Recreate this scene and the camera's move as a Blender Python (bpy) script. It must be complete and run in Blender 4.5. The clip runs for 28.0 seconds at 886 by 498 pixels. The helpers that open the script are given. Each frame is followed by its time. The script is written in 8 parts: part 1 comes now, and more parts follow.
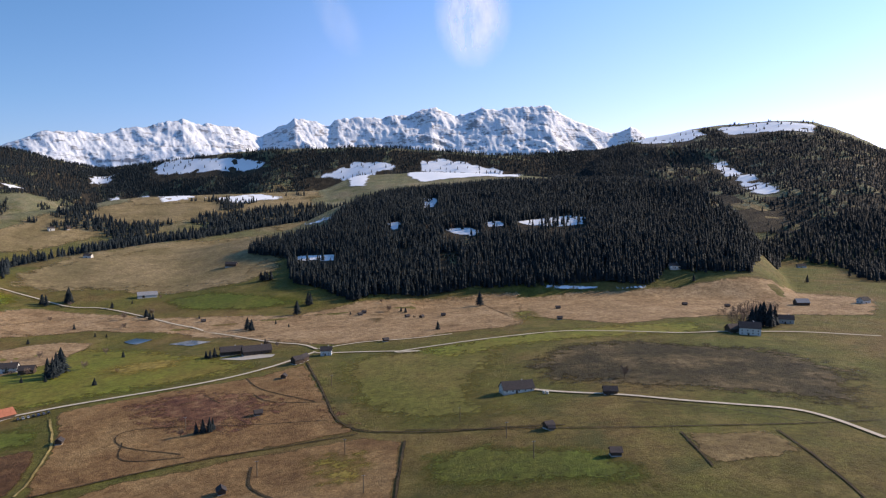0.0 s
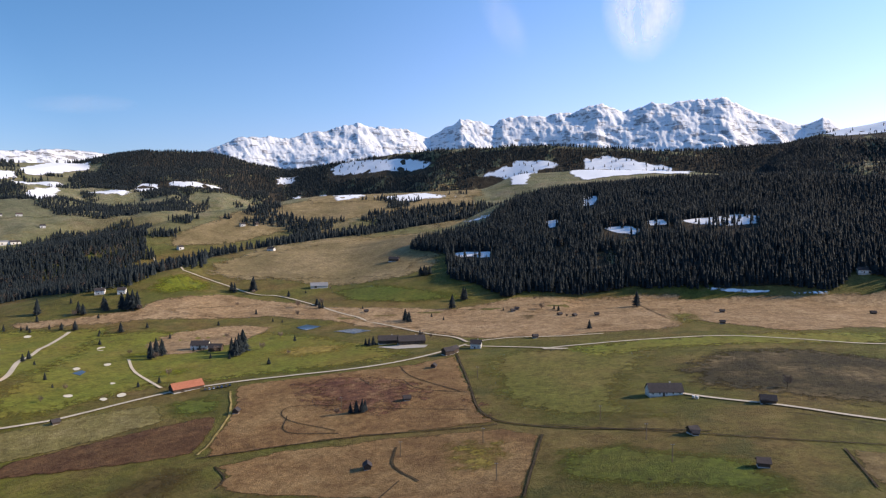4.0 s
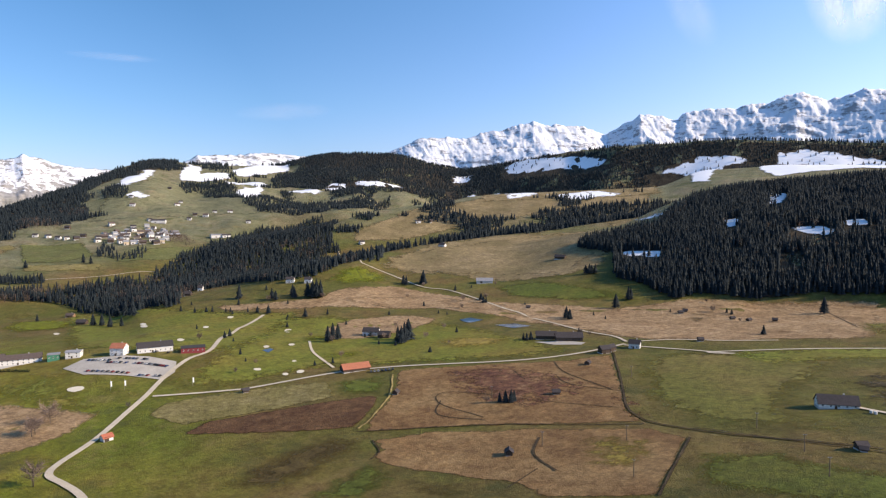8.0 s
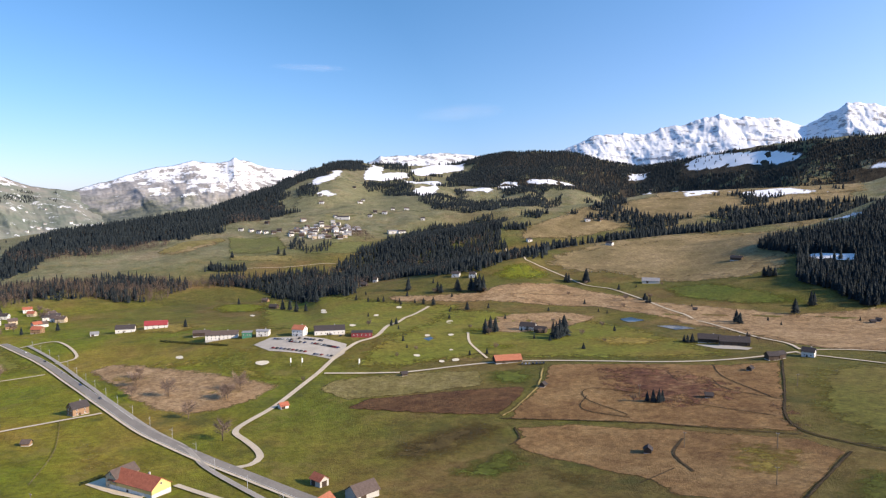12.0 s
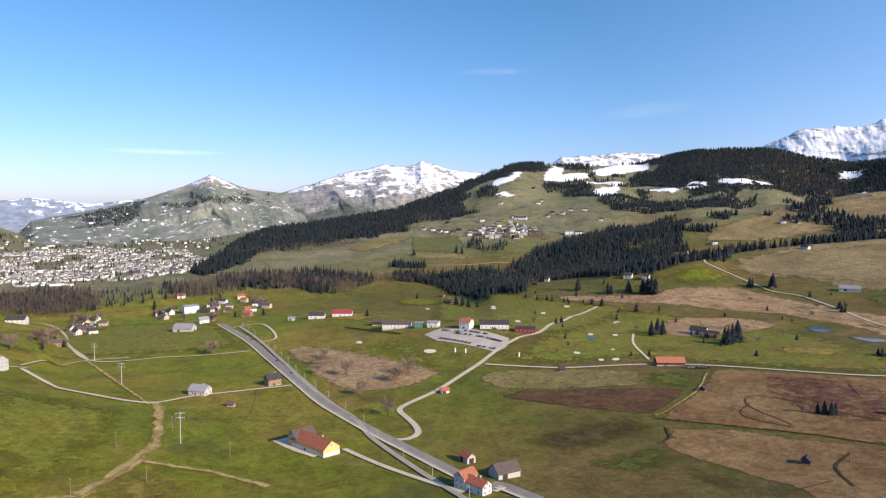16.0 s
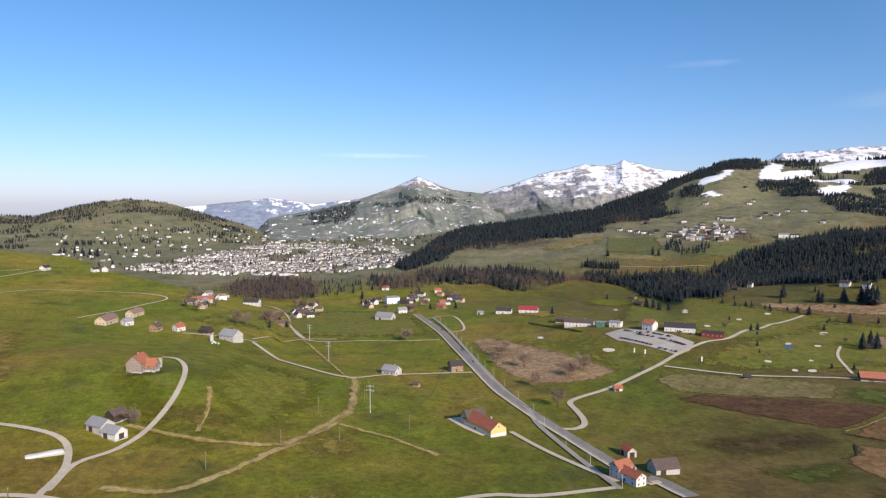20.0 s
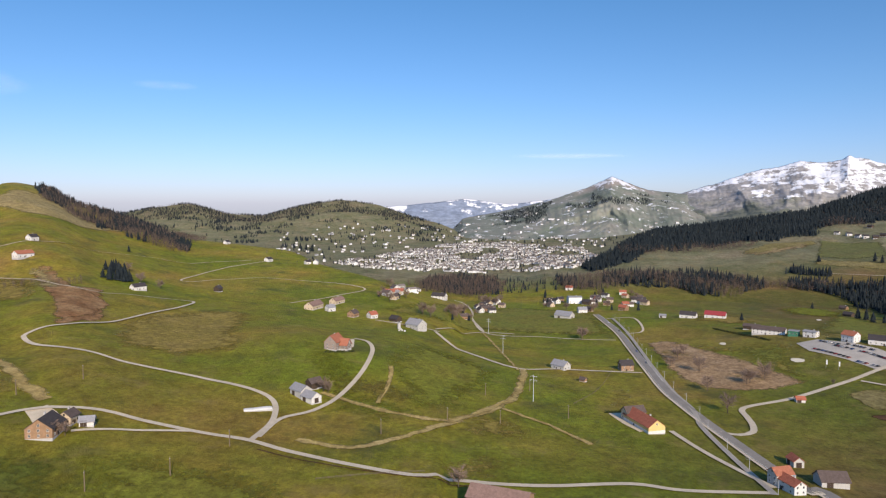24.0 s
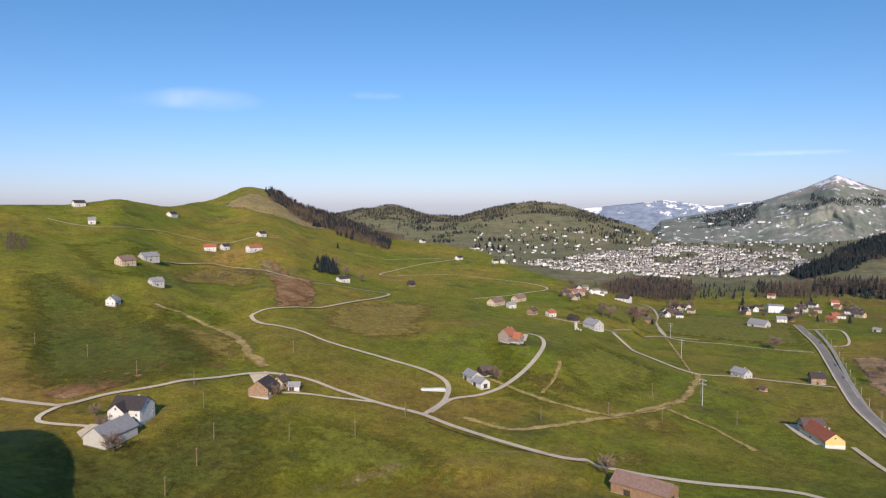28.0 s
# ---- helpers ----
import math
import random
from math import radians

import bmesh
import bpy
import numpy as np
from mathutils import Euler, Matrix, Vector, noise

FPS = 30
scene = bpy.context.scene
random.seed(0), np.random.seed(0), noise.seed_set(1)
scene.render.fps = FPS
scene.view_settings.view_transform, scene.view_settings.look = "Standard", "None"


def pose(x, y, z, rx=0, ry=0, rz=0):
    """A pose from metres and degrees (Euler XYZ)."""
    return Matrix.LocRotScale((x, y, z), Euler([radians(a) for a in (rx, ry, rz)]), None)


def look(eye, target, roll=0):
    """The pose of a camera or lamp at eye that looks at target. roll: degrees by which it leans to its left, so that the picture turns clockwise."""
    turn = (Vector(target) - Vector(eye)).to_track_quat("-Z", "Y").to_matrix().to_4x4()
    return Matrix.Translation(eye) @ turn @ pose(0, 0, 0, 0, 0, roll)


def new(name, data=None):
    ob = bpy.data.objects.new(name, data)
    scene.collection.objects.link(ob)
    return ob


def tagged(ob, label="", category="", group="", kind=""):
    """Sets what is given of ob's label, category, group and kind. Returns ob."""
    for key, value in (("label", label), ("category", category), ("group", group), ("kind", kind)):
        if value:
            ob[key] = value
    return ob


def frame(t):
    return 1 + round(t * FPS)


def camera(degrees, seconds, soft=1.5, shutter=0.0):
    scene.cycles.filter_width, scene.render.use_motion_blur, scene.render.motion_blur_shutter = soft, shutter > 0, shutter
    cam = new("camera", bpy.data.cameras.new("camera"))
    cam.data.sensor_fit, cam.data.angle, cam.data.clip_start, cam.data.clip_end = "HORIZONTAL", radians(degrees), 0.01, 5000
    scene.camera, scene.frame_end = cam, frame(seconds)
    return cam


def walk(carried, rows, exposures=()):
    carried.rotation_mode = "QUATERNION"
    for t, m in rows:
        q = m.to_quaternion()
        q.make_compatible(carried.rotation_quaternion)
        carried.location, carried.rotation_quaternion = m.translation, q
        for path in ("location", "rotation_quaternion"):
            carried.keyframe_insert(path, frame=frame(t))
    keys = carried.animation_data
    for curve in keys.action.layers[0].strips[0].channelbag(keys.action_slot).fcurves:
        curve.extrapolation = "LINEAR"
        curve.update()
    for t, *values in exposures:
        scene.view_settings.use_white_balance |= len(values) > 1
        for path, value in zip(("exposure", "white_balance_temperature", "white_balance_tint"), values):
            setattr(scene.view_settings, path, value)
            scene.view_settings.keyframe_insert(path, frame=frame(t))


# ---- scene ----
from mathutils import geometry

EXPOSURES = [(0.0, 0.12, 6900, 15), (6.0, 0.32, 7050, 14), (12.0, 0.46, 7100, 14), (17.0, 0.27, 6850, 14), (28.0, 0.0, 6800, 14)]
cam = camera(66.51, 28.0, soft=1.25)
ROWS = [
    (0, 0.02, 0.06, 160.11, 0.021, -3.704, -0.054),
    (0.5, 1.66, -0.5, 159.93, 1.247, -3.707, -0.057),
    (1, 3.3, -1.08, 159.73, 2.799, -3.712, -0.06),
    (1.5, 4.95, -1.69, 159.51, 4.605, -3.727, -0.061),
    (2, 6.64, -2.32, 159.25, 6.479, -3.739, -0.06),
    (3, 10.21, -3.68, 158.66, 10.227, -3.756, -0.056),
    (3.5, 12.09, -4.39, 158.34, 12.068, -3.765, -0.052),
    (5.5, 21.08, -7.8, 157.03, 19.509, -3.812, -0.015),
    (6, 23.67, -8.54, 156.8, 21.379, -3.822, -0.014),
    (7, 29.03, -9.91, 156.38, 25.086, -3.844, -0.015),
    (8, 34.64, -11.04, 155.99, 28.783, -3.877, -0.007),
    (9, 40.51, -11.87, 155.58, 32.472, -3.918, 0.005),
    (10, 46.62, -12.43, 155.13, 36.19, -3.959, 0.018),
    (11, 52.95, -12.82, 154.65, 39.899, -3.989, 0.026),
    (12, 59.49, -13.11, 154.16, 43.561, -4.001, 0.026),
    (12.5, 62.82, -13.24, 153.9, 45.431, -3.998, 0.024),
    (14.5, 77.19, -13.33, 152.66, 52.85, -3.962, -0.007),
    (15, 81.16, -13.02, 152.51, 54.838, -3.941, -0.009),
    (16, 89.26, -12.23, 152.26, 58.992, -3.894, -0.02),
    (17, 97.49, -11.1, 152.07, 63.356, -3.886, -0.026),
    (18, 105.72, -9.51, 151.95, 67.622, -3.878, -0.01),
    (19, 113.87, -7.46, 151.87, 71.854, -3.887, 0.004),
    (20, 121.93, -4.95, 151.83, 75.928, -3.877, 0.016),
    (21, 129.93, -2.02, 151.81, 79.972, -3.875, 0.019),
    (21.5, 133.92, -0.41, 151.79, 82.002, -3.873, 0.019),
    (23.5, 149.66, 8.41, 151.59, 90.198, -3.841, 0.049),
    (24, 153.31, 11.11, 151.61, 92.294, -3.838, 0.049),
    (25, 160.43, 16.75, 151.69, 96.456, -3.799, 0.054),
    (26, 167.39, 22.66, 151.82, 100.587, -3.775, 0.054),
    (27, 174.3, 28.8, 151.94, 104.733, -3.748, 0.054),
    (28, 181.2, 35.06, 152.07, 108.806, -3.739, 0.06),
]
walk(cam, [(t, pose(x, y, z, 90 + pitch, 0, yaw) @ pose(0, 0, 0, 0, 0, roll)) for t, x, y, z, yaw, pitch, roll in ROWS], EXPOSURES)


# ---- sky and sun ----
SUN_TURN, SUN_HIGH = -71.0, 28.0  # degrees to the left of +y, above the horizon
sun_way = Vector((-math.sin(radians(SUN_TURN)) * math.cos(radians(SUN_HIGH)), math.cos(radians(SUN_TURN)) * math.cos(radians(SUN_HIGH)), math.sin(radians(SUN_HIGH))))
world = bpy.data.worlds.new("world")
scene.world = world
world.use_nodes = True
wn = world.node_tree.nodes
sky = wn.new("ShaderNodeTexSky")
sky.sky_type, sky.sun_disc = "NISHITA", False
sky.sun_elevation, sky.sun_rotation = radians(SUN_HIGH), radians(-SUN_TURN)
sky.altitude, sky.air_density, sky.dust_density, sky.ozone_density = 900, 1.0, 0.9, 3.0
wn["Background"].inputs[1].default_value = 0.108
hue = wn.new("ShaderNodeMix")
hue.data_type, hue.blend_type = "RGBA", "MULTIPLY"
hue.inputs[0].default_value = 1.0
# the air whitens towards the horizon
way = wn.new("ShaderNodeTexCoord")
rise = wn.new("ShaderNodeSeparateXYZ")
air = wn.new("ShaderNodeValToRGB")
air.color_ramp.elements.new(0.14)
for stop, (place, tone) in zip(air.color_ramp.elements, ((0.0, (0.86, 0.90, 1.30, 1)), (0.14, (0.67, 0.95, 1.24, 1)), (0.42, (0.45, 0.98, 1.22, 1)))):
    stop.position, stop.color = place, tone
world.node_tree.links.new(way.outputs["Generated"], rise.inputs[0])
world.node_tree.links.new(rise.outputs[2], air.inputs[0])
# hazy air: the sky brightens and pales towards the sun
toward = wn.new("ShaderNodeVectorMath")
toward.operation = "DOT_PRODUCT"
toward.inputs[1].default_value = sun_way
world.node_tree.links.new(way.outputs["Generated"], toward.inputs[0])
glare = wn.new("ShaderNodeValToRGB")
GLARE = ((0.0, (1, 1, 1, 1)), (0.08, (1.22, 1.12, 1.1, 1)), (0.21, (1.58, 1.32, 1.28, 1)), (0.37, (2.2, 1.6, 1.56, 1)), (0.58, (2.6, 1.8, 1.78, 1)), (0.9, (2.7, 1.95, 1.9, 1)))
while len(glare.color_ramp.elements) < len(GLARE):
    glare.color_ramp.elements.new(0.5)
for stop, (place, tone) in zip(glare.color_ramp.elements, GLARE):
    stop.position, stop.color = place, tone
half = wn.new("ShaderNodeMath")
half.operation = "MULTIPLY_ADD"
half.inputs[1].default_value, half.inputs[2].default_value = 0.66, 0.19
world.node_tree.links.new(toward.outputs["Value"], half.inputs[0])
world.node_tree.links.new(half.outputs[0], glare.inputs[0])
pale = wn.new("ShaderNodeMix")
pale.data_type, pale.blend_type = "RGBA", "MULTIPLY"
pale.inputs[0].default_value = 1.0
world.node_tree.links.new(air.outputs[0], pale.inputs[6])
world.node_tree.links.new(glare.outputs[0], pale.inputs[7])
world.node_tree.links.new(pale.outputs[2], hue.inputs[7])
world.node_tree.links.new(sky.outputs[0], hue.inputs[6])
world.node_tree.links.new(hue.outputs[2], wn["Background"].inputs[0])
lamp = bpy.data.lights.new("sun", "SUN")
lamp.energy, lamp.angle, lamp.color = 5.2, radians(0.5), (1.0, 0.855, 0.665)
sun = new("sun", lamp)
sun.matrix_world = look(sun_way * 900, (0, 0, 0))


# ---- materials ----
def material(name, build, rough_value=0.9):
    m = bpy.data.materials.new(name)
    m.use_nodes = True
    t = m.node_tree
    b = t.nodes["Principled BSDF"]
    b.inputs["Roughness"].default_value = rough_value
    b.inputs["Specular IOR Level"].default_value = 0.15
    build(t, b)
    return m


def node(t, kind, **inputs):
    n = t.nodes.new("ShaderNode" + kind)
    for k, v in inputs.items():
        n.inputs[k].default_value = v
    return n


def where(t):
    return t.nodes.new("ShaderNodeNewGeometry").outputs["Position"]


def noise_of(t, scale, detail=4.0, rough_value=0.55, source=None, stretch=None):
    n = node(t, "TexNoise", Scale=scale, Detail=detail, Roughness=rough_value)
    src = source if source is not None else where(t)
    if stretch:
        mp = node(t, "Mapping")
        mp.inputs["Scale"].default_value = stretch
        t.links.new(src, mp.inputs["Vector"])
        src = mp.outputs[0]
    t.links.new(src, n.inputs["Vector"])
    return n.outputs["Fac"]


def ramp(t, fac, stops):
    r = t.nodes.new("ShaderNodeValToRGB")
    while len(r.color_ramp.elements) < len(stops):
        r.color_ramp.elements.new(0.5)
    for e, (p, c) in zip(r.color_ramp.elements, stops):
        e.position, e.color = p, (*c, 1)
    t.links.new(fac, r.inputs[0])
    return r.outputs[0]


def mix(t, fac, a, b, mode="MIX"):
    m = t.nodes.new("ShaderNodeMix")
    m.data_type, m.blend_type = "RGBA", mode
    for src, socket in ((fac, m.inputs[0]), (a, m.inputs[6]), (b, m.inputs[7])):
        if isinstance(src, (int, float)):
            socket.default_value = src
        elif isinstance(src, tuple):
            socket.default_value = (*src, 1)
        else:
            t.links.new(src, socket)
    return m.outputs[2]


def maths(t, op, a, b=0.0, c=0.0):
    m = t.nodes.new("ShaderNodeMath")
    m.operation = op
    m.use_clamp = op != "ADD" and op != "MULTIPLY_ADD"
    for src, socket in zip((a, b, c), m.inputs):
        if isinstance(src, (int, float)):
            socket.default_value = src
        else:
            t.links.new(src, socket)
    return m.outputs[0]


def bump(t, b, height, strength, distance):
    n = node(t, "Bump", Strength=strength, Distance=distance)
    t.links.new(height, n.inputs["Height"])
    t.links.new(n.outputs[0], b.inputs["Normal"])


def inner(t, n, edge=0.6, gain=1.5):
    """How far a draped patch covers: thinning out raggedly towards its rim."""
    at = t.nodes.new("ShaderNodeAttribute")
    at.attribute_name = "inner"
    f = maths(t, "MULTIPLY_ADD", at.outputs["Fac"], gain, 0.0)
    f = maths(t, "ADD", f, maths(t, "MULTIPLY_ADD", n, edge * 2, -edge))
    return ramp(t, f, [(0.2, (0, 0, 0)), (0.8, (1, 1, 1))])


def turf(low, mid, high, patch=0.012, fine=0.25, relief=0.5, edge=0.7):
    """Grassland: broad patches, tufts, mowing streaks and a fine relief."""
    def build(t, b):
        broad = noise_of(t, patch, 6, 0.62)
        tuft = noise_of(t, fine, 6, 0.75)
        speck = noise_of(t, fine * 0.18, 6, 0.72)
        c = ramp(t, broad, [(0.30, low), (0.5, mid), (0.72, high)])
        c = mix(t, 0.8, c, ramp(t, tuft, [(0.28, (0.52, 0.48, 0.44)), (0.72, (1.45, 1.42, 1.38))]), "MULTIPLY")
        c = mix(t, 0.75, c, ramp(t, speck, [(0.3, (0.62, 0.57, 0.53)), (0.7, (1.36, 1.33, 1.28))]), "MULTIPLY")
        streak = noise_of(t, 0.05, 4, 0.6, stretch=(1.0, 0.12, 1.0))
        c = mix(t, 0.25, c, ramp(t, streak, [(0.3, (0.7, 0.66, 0.6)), (0.7, (1.25, 1.2, 1.15))]), "MULTIPLY")
        clump = noise_of(t, 0.24, 4, 0.6)
        c = mix(t, 0.8, c, ramp(t, clump, [(0.38, (0.76, 0.72, 0.66)), (0.5, (1.0, 1.0, 1.0)), (0.62, (1.2, 1.2, 1.16))]), "MULTIPLY")
        # tussocks and bare spots
        spots = noise_of(t, 0.045, 9, 0.76)
        c = mix(t, 0.75, c, ramp(t, spots, [(0.34, (0.6, 0.56, 0.52)), (0.46, (1.0, 1.0, 1.0)), (0.56, (1.0, 1.0, 1.0)), (0.68, (1.42, 1.36, 1.3))]), "MULTIPLY")
        t.links.new(c, b.inputs["Base Color"])
        bump(t, b, tuft, min(1.0, relief * 1.6), 2.0)
        t.links.new(inner(t, speck, edge), b.inputs["Alpha"])
    return build


def meadow(t, b):
    """Pasture: olive and straw on the wet valley floor, lush on the well-drained slopes to the south."""
    broad = noise_of(t, 0.006, 6, 0.62)
    tuft = noise_of(t, 0.6, 8, 0.75)
    wet = ramp(t, broad, [(0.34, (0.172, 0.118, 0.052)), (0.44, (0.142, 0.116, 0.04)), (0.52, (0.118, 0.114, 0.03)), (0.62, (0.094, 0.106, 0.024))])
    lush = ramp(t, broad, [(0.30, (0.288, 0.203, 0.053)), (0.40, (0.236, 0.203, 0.032)), (0.5, (0.185, 0.198, 0.021)), (0.6, (0.14, 0.18, 0.016))])
    xyz = node(t, "SeparateXYZ")
    t.links.new(where(t), xyz.inputs[0])
    south = maths(t, "MULTIPLY_ADD", xyz.outputs[1], -1 / 300.0, 0.72)
    south = maths(t, "ADD", south, maths(t, "MULTIPLY", xyz.outputs[0], -1 / 560.0))
    south = maths(t, "ADD", south, maths(t, "MULTIPLY_ADD", broad, 1.2, -0.6))
    c = mix(t, maths(t, "MULTIPLY", maths(t, "MAXIMUM", south, 0.0), 1.0), wet, lush)
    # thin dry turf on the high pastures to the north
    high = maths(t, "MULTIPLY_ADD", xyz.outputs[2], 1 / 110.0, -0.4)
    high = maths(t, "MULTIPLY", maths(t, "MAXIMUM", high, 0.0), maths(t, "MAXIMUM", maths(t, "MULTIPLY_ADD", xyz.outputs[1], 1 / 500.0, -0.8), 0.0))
    # beyond the western crest the same pale tones stand in for haze
    west_haze = maths(t, "MULTIPLY_ADD", xyz.outputs[0], -1 / 280.0, -1240 / 280.0)
    high = maths(t, "MAXIMUM", high, maths(t, "MULTIPLY", maths(t, "MAXIMUM", west_haze, 0.0), 1.0))
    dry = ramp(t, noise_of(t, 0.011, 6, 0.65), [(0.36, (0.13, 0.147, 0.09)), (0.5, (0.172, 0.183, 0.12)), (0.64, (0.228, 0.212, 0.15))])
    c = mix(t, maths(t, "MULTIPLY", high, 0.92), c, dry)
    blotch = noise_of(t, 0.014, 8, 0.7)
    c = mix(t, 0.5, c, ramp(t, blotch, [(0.3, (0.74, 0.66, 0.58)), (0.5, (1.0, 1.0, 1.0)), (0.72, (1.3, 1.24, 1.2))]), "MULTIPLY")
    speck = noise_of(t, 0.055, 5, 0.7)
    c = mix(t, 0.75, c, ramp(t, tuft, [(0.28, (0.52, 0.48, 0.44)), (0.72, (1.45, 1.42, 1.38))]), "MULTIPLY")
    c = mix(t, 0.75, c, ramp(t, speck, [(0.3, (0.68, 0.6, 0.53)), (0.7, (1.3, 1.28, 1.22))]), "MULTIPLY")
    streak = noise_of(t, 0.05, 4, 0.6, stretch=(1.0, 0.12, 1.0))
    c = mix(t, 0.35, c, ramp(t, streak, [(0.3, (0.7, 0.66, 0.6)), (0.7, (1.25, 1.2, 1.15))]), "MULTIPLY")
    clump = noise_of(t, 0.24, 4, 0.6)
    c = mix(t, 0.75, c, ramp(t, clump, [(0.38, (0.76, 0.72, 0.66)), (0.5, (1.0, 1.0, 1.0)), (0.62, (1.2, 1.2, 1.16))]), "MULTIPLY")
    # straw tussocks, grazed spots and damp hollows
    straw = noise_of(t, 0.032, 9, 0.74)
    c = mix(t, ramp(t, straw, [(0.53, (0, 0, 0)), (0.64, (0.42, 0.42, 0.42))]), c, (0.26, 0.19, 0.07))
    damp = noise_of(t, 0.021, 9, 0.7)
    c = mix(t, ramp(t, damp, [(0.54, (0, 0, 0)), (0.66, (0.7, 0.7, 0.7))]), c, (0.068, 0.074, 0.02))
    t.links.new(c, b.inputs["Base Color"])
    bump(t, b, tuft, 1.0, 2.0)


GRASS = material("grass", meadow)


# ---- the lie of the land: a tilted valley floor and ridges, in polar terms round CENTRE ----
CENTRE = (80.0, 0.0)


def lattice(ix, iy, seed):
    n = (ix.astype(np.int64) * 374761393 + iy.astype(np.int64) * 668265263 + seed * 974711) & 0x7FFFFFFF
    n = ((n ^ (n >> 13)) * 1274126177) & 0x7FFFFFFF
    return ((n ^ (n >> 16)) & 0xFFFF) / 65535.0


def grain(x, y, seed=0):
    """Smooth value noise, 0 to 1."""
    x, y = np.asarray(x, float), np.asarray(y, float)
    ix, iy = np.floor(x), np.floor(y)
    u, v = x - ix, y - iy
    u, v = u * u * u * (u * (6 * u - 15) + 10), v * v * v * (v * (6 * v - 15) + 10)
    a, b = lattice(ix, iy, seed), lattice(ix + 1, iy, seed)
    c, d = lattice(ix, iy + 1, seed), lattice(ix + 1, iy + 1, seed)
    return (a + (b - a) * u) * (1 - v) + (c + (d - c) * u) * v


def rough(x, y, octaves=4, seed=0, gain=0.5):
    """Summed noise, about -1 to 1."""
    total, size, weight = 0.0, 1.0, 0.0
    for k in range(octaves):
        total = total + size * (2 * grain(x * 2.0**k + 17.3 * k, y * 2.0**k - 9.1 * k, seed + k) - 1)
        weight += size
        size *= gain
    return total / weight


# crest of each ridge: (turn to the left of +y in degrees, distance, height); then foot distance, slope power, fall behind, depth of the fall
RIDGES = {
    "forest_hill": ([(-27, 1040, 30), (-22, 1118, 71), (-20, 1271, 138), (-17.7, 1374, 189), (-11.7, 1482, 206), (-2.5, 1544, 206), (7, 1558, 184), (11.7, 1514, 160), (15.9, 1380, 112), (20.3, 1400, 88), (27, 1400, 50), (37, 1400, 15)], 930, 0.8, 500, 0.55),
    "pasture_ridge": ([(3, 1750, 120), (12, 1798, 130), (15.5, 1751, 114), (20.2, 1655, 95), (27.4, 1510, 78), (34.7, 1366, 60), (37.7, 1218, 54), (41.5, 1171, 44), (48, 1130, 16), (60, 1100, -20)], 880, 1.15, 350, 0.5),
    "plateau": ([(-26, 2150, 120), (-19.3, 2272, 195), (-8.4, 2487, 258), (-3.3, 2486, 272), (2.7, 2491, 282), (9.1, 2496, 268), (12.1, 2298, 208), (19.8, 2254, 195), (26.8, 2210, 182), (31.1, 2114, 155), (36.4, 2018, 130), (40.7, 1821, 80), (47, 1750, 50), (54, 1700, 10)], 1480, 0.85, 500, 0.3),
    "village_slope": ([(32, 3900, 330), (42.5, 4080, 366), (49, 3980, 366), (50.9, 3979, 385), (53.2, 3779, 368), (55, 3479, 312), (58.8, 2979, 202), (62.6, 2679, 130), (67.5, 2480, 92), (74.1, 2180, 62), (79.4, 1858, -12), (88, 1800, -40)], 1350, 1.0, 500, 0.5),
    "wooded_hills": ([(-16, 3379, 460), (-11, 3084, 397), (-3.1, 2886, 372), (6.5, 2894, 408), (15.9, 3001, 400), (19.4, 3204, 394), (22.7, 3307, 363), (27.8, 3611, 330), (30.6, 3713, 374), (33.4, 3816, 428), (38.1, 3919, 440), (40.8, 4021, 420), (42.6, 4122, 378), (50, 4127, 370), (54, 4130, 300)], 2450, 0.85, 700, 0.4),
    "great_hill": ([(-60, 3000, 200), (-45, 3050, 250), (-36, 3150, 300), (-31.9, 3257, 384), (-29.5, 3360, 469), (-27.3, 3463, 536), (-25.1, 3465, 552), (-20.3, 3472, 540), (-14.7, 3379, 472), (-11.1, 3284, 415), (-6.4, 3190, 353)], 1500, 0.95, 900, 0.5),
    "green_hill": ([(170, 900, 120), (156, 950, 145), (145.3, 1012, 152), (140.6, 1057, 152), (136.8, 1104, 162), (132.7, 1251, 147), (128.8, 1560, 163), (125.9, 1750, 202), (123.5, 1750, 186), (121.1, 1700, 143), (114.1, 1500, 76), (105.4, 1380, 52), (102.7, 1194, 36), (94.6, 896, 16), (86, 800, -25)], 220, 1.05, 420, 1.0),
    "far_hills": ([(136, 4500, 60), (118, 4420, 90), (116.2, 4420, 121), (113.1, 4419, 156), (110, 4319, 85), (107.3, 4161, 76), (104, 4260, 145), (100.7, 4260, 177), (98.1, 4159, 151), (93.8, 3958, 50), (88, 3900, -20)], 3000, 1.3, 900, 0.5),
}


def crest_line(crest):
    """The crest's turns, distances and heights, rounded off at its corners."""
    crest = sorted(crest)
    at = np.arange(crest[0][0], crest[-1][0] + 0.01, 0.25)
    core = np.exp(-((np.arange(-6, 7) / 2.6) ** 2))
    core /= core.sum()
    out = [at]
    for k in (1, 2):
        row = np.interp(at, [c[0] for c in crest], [c[k] for c in crest])
        out.append(np.convolve(np.pad(row, 6, mode="edge"), core, "valid"))
    return out


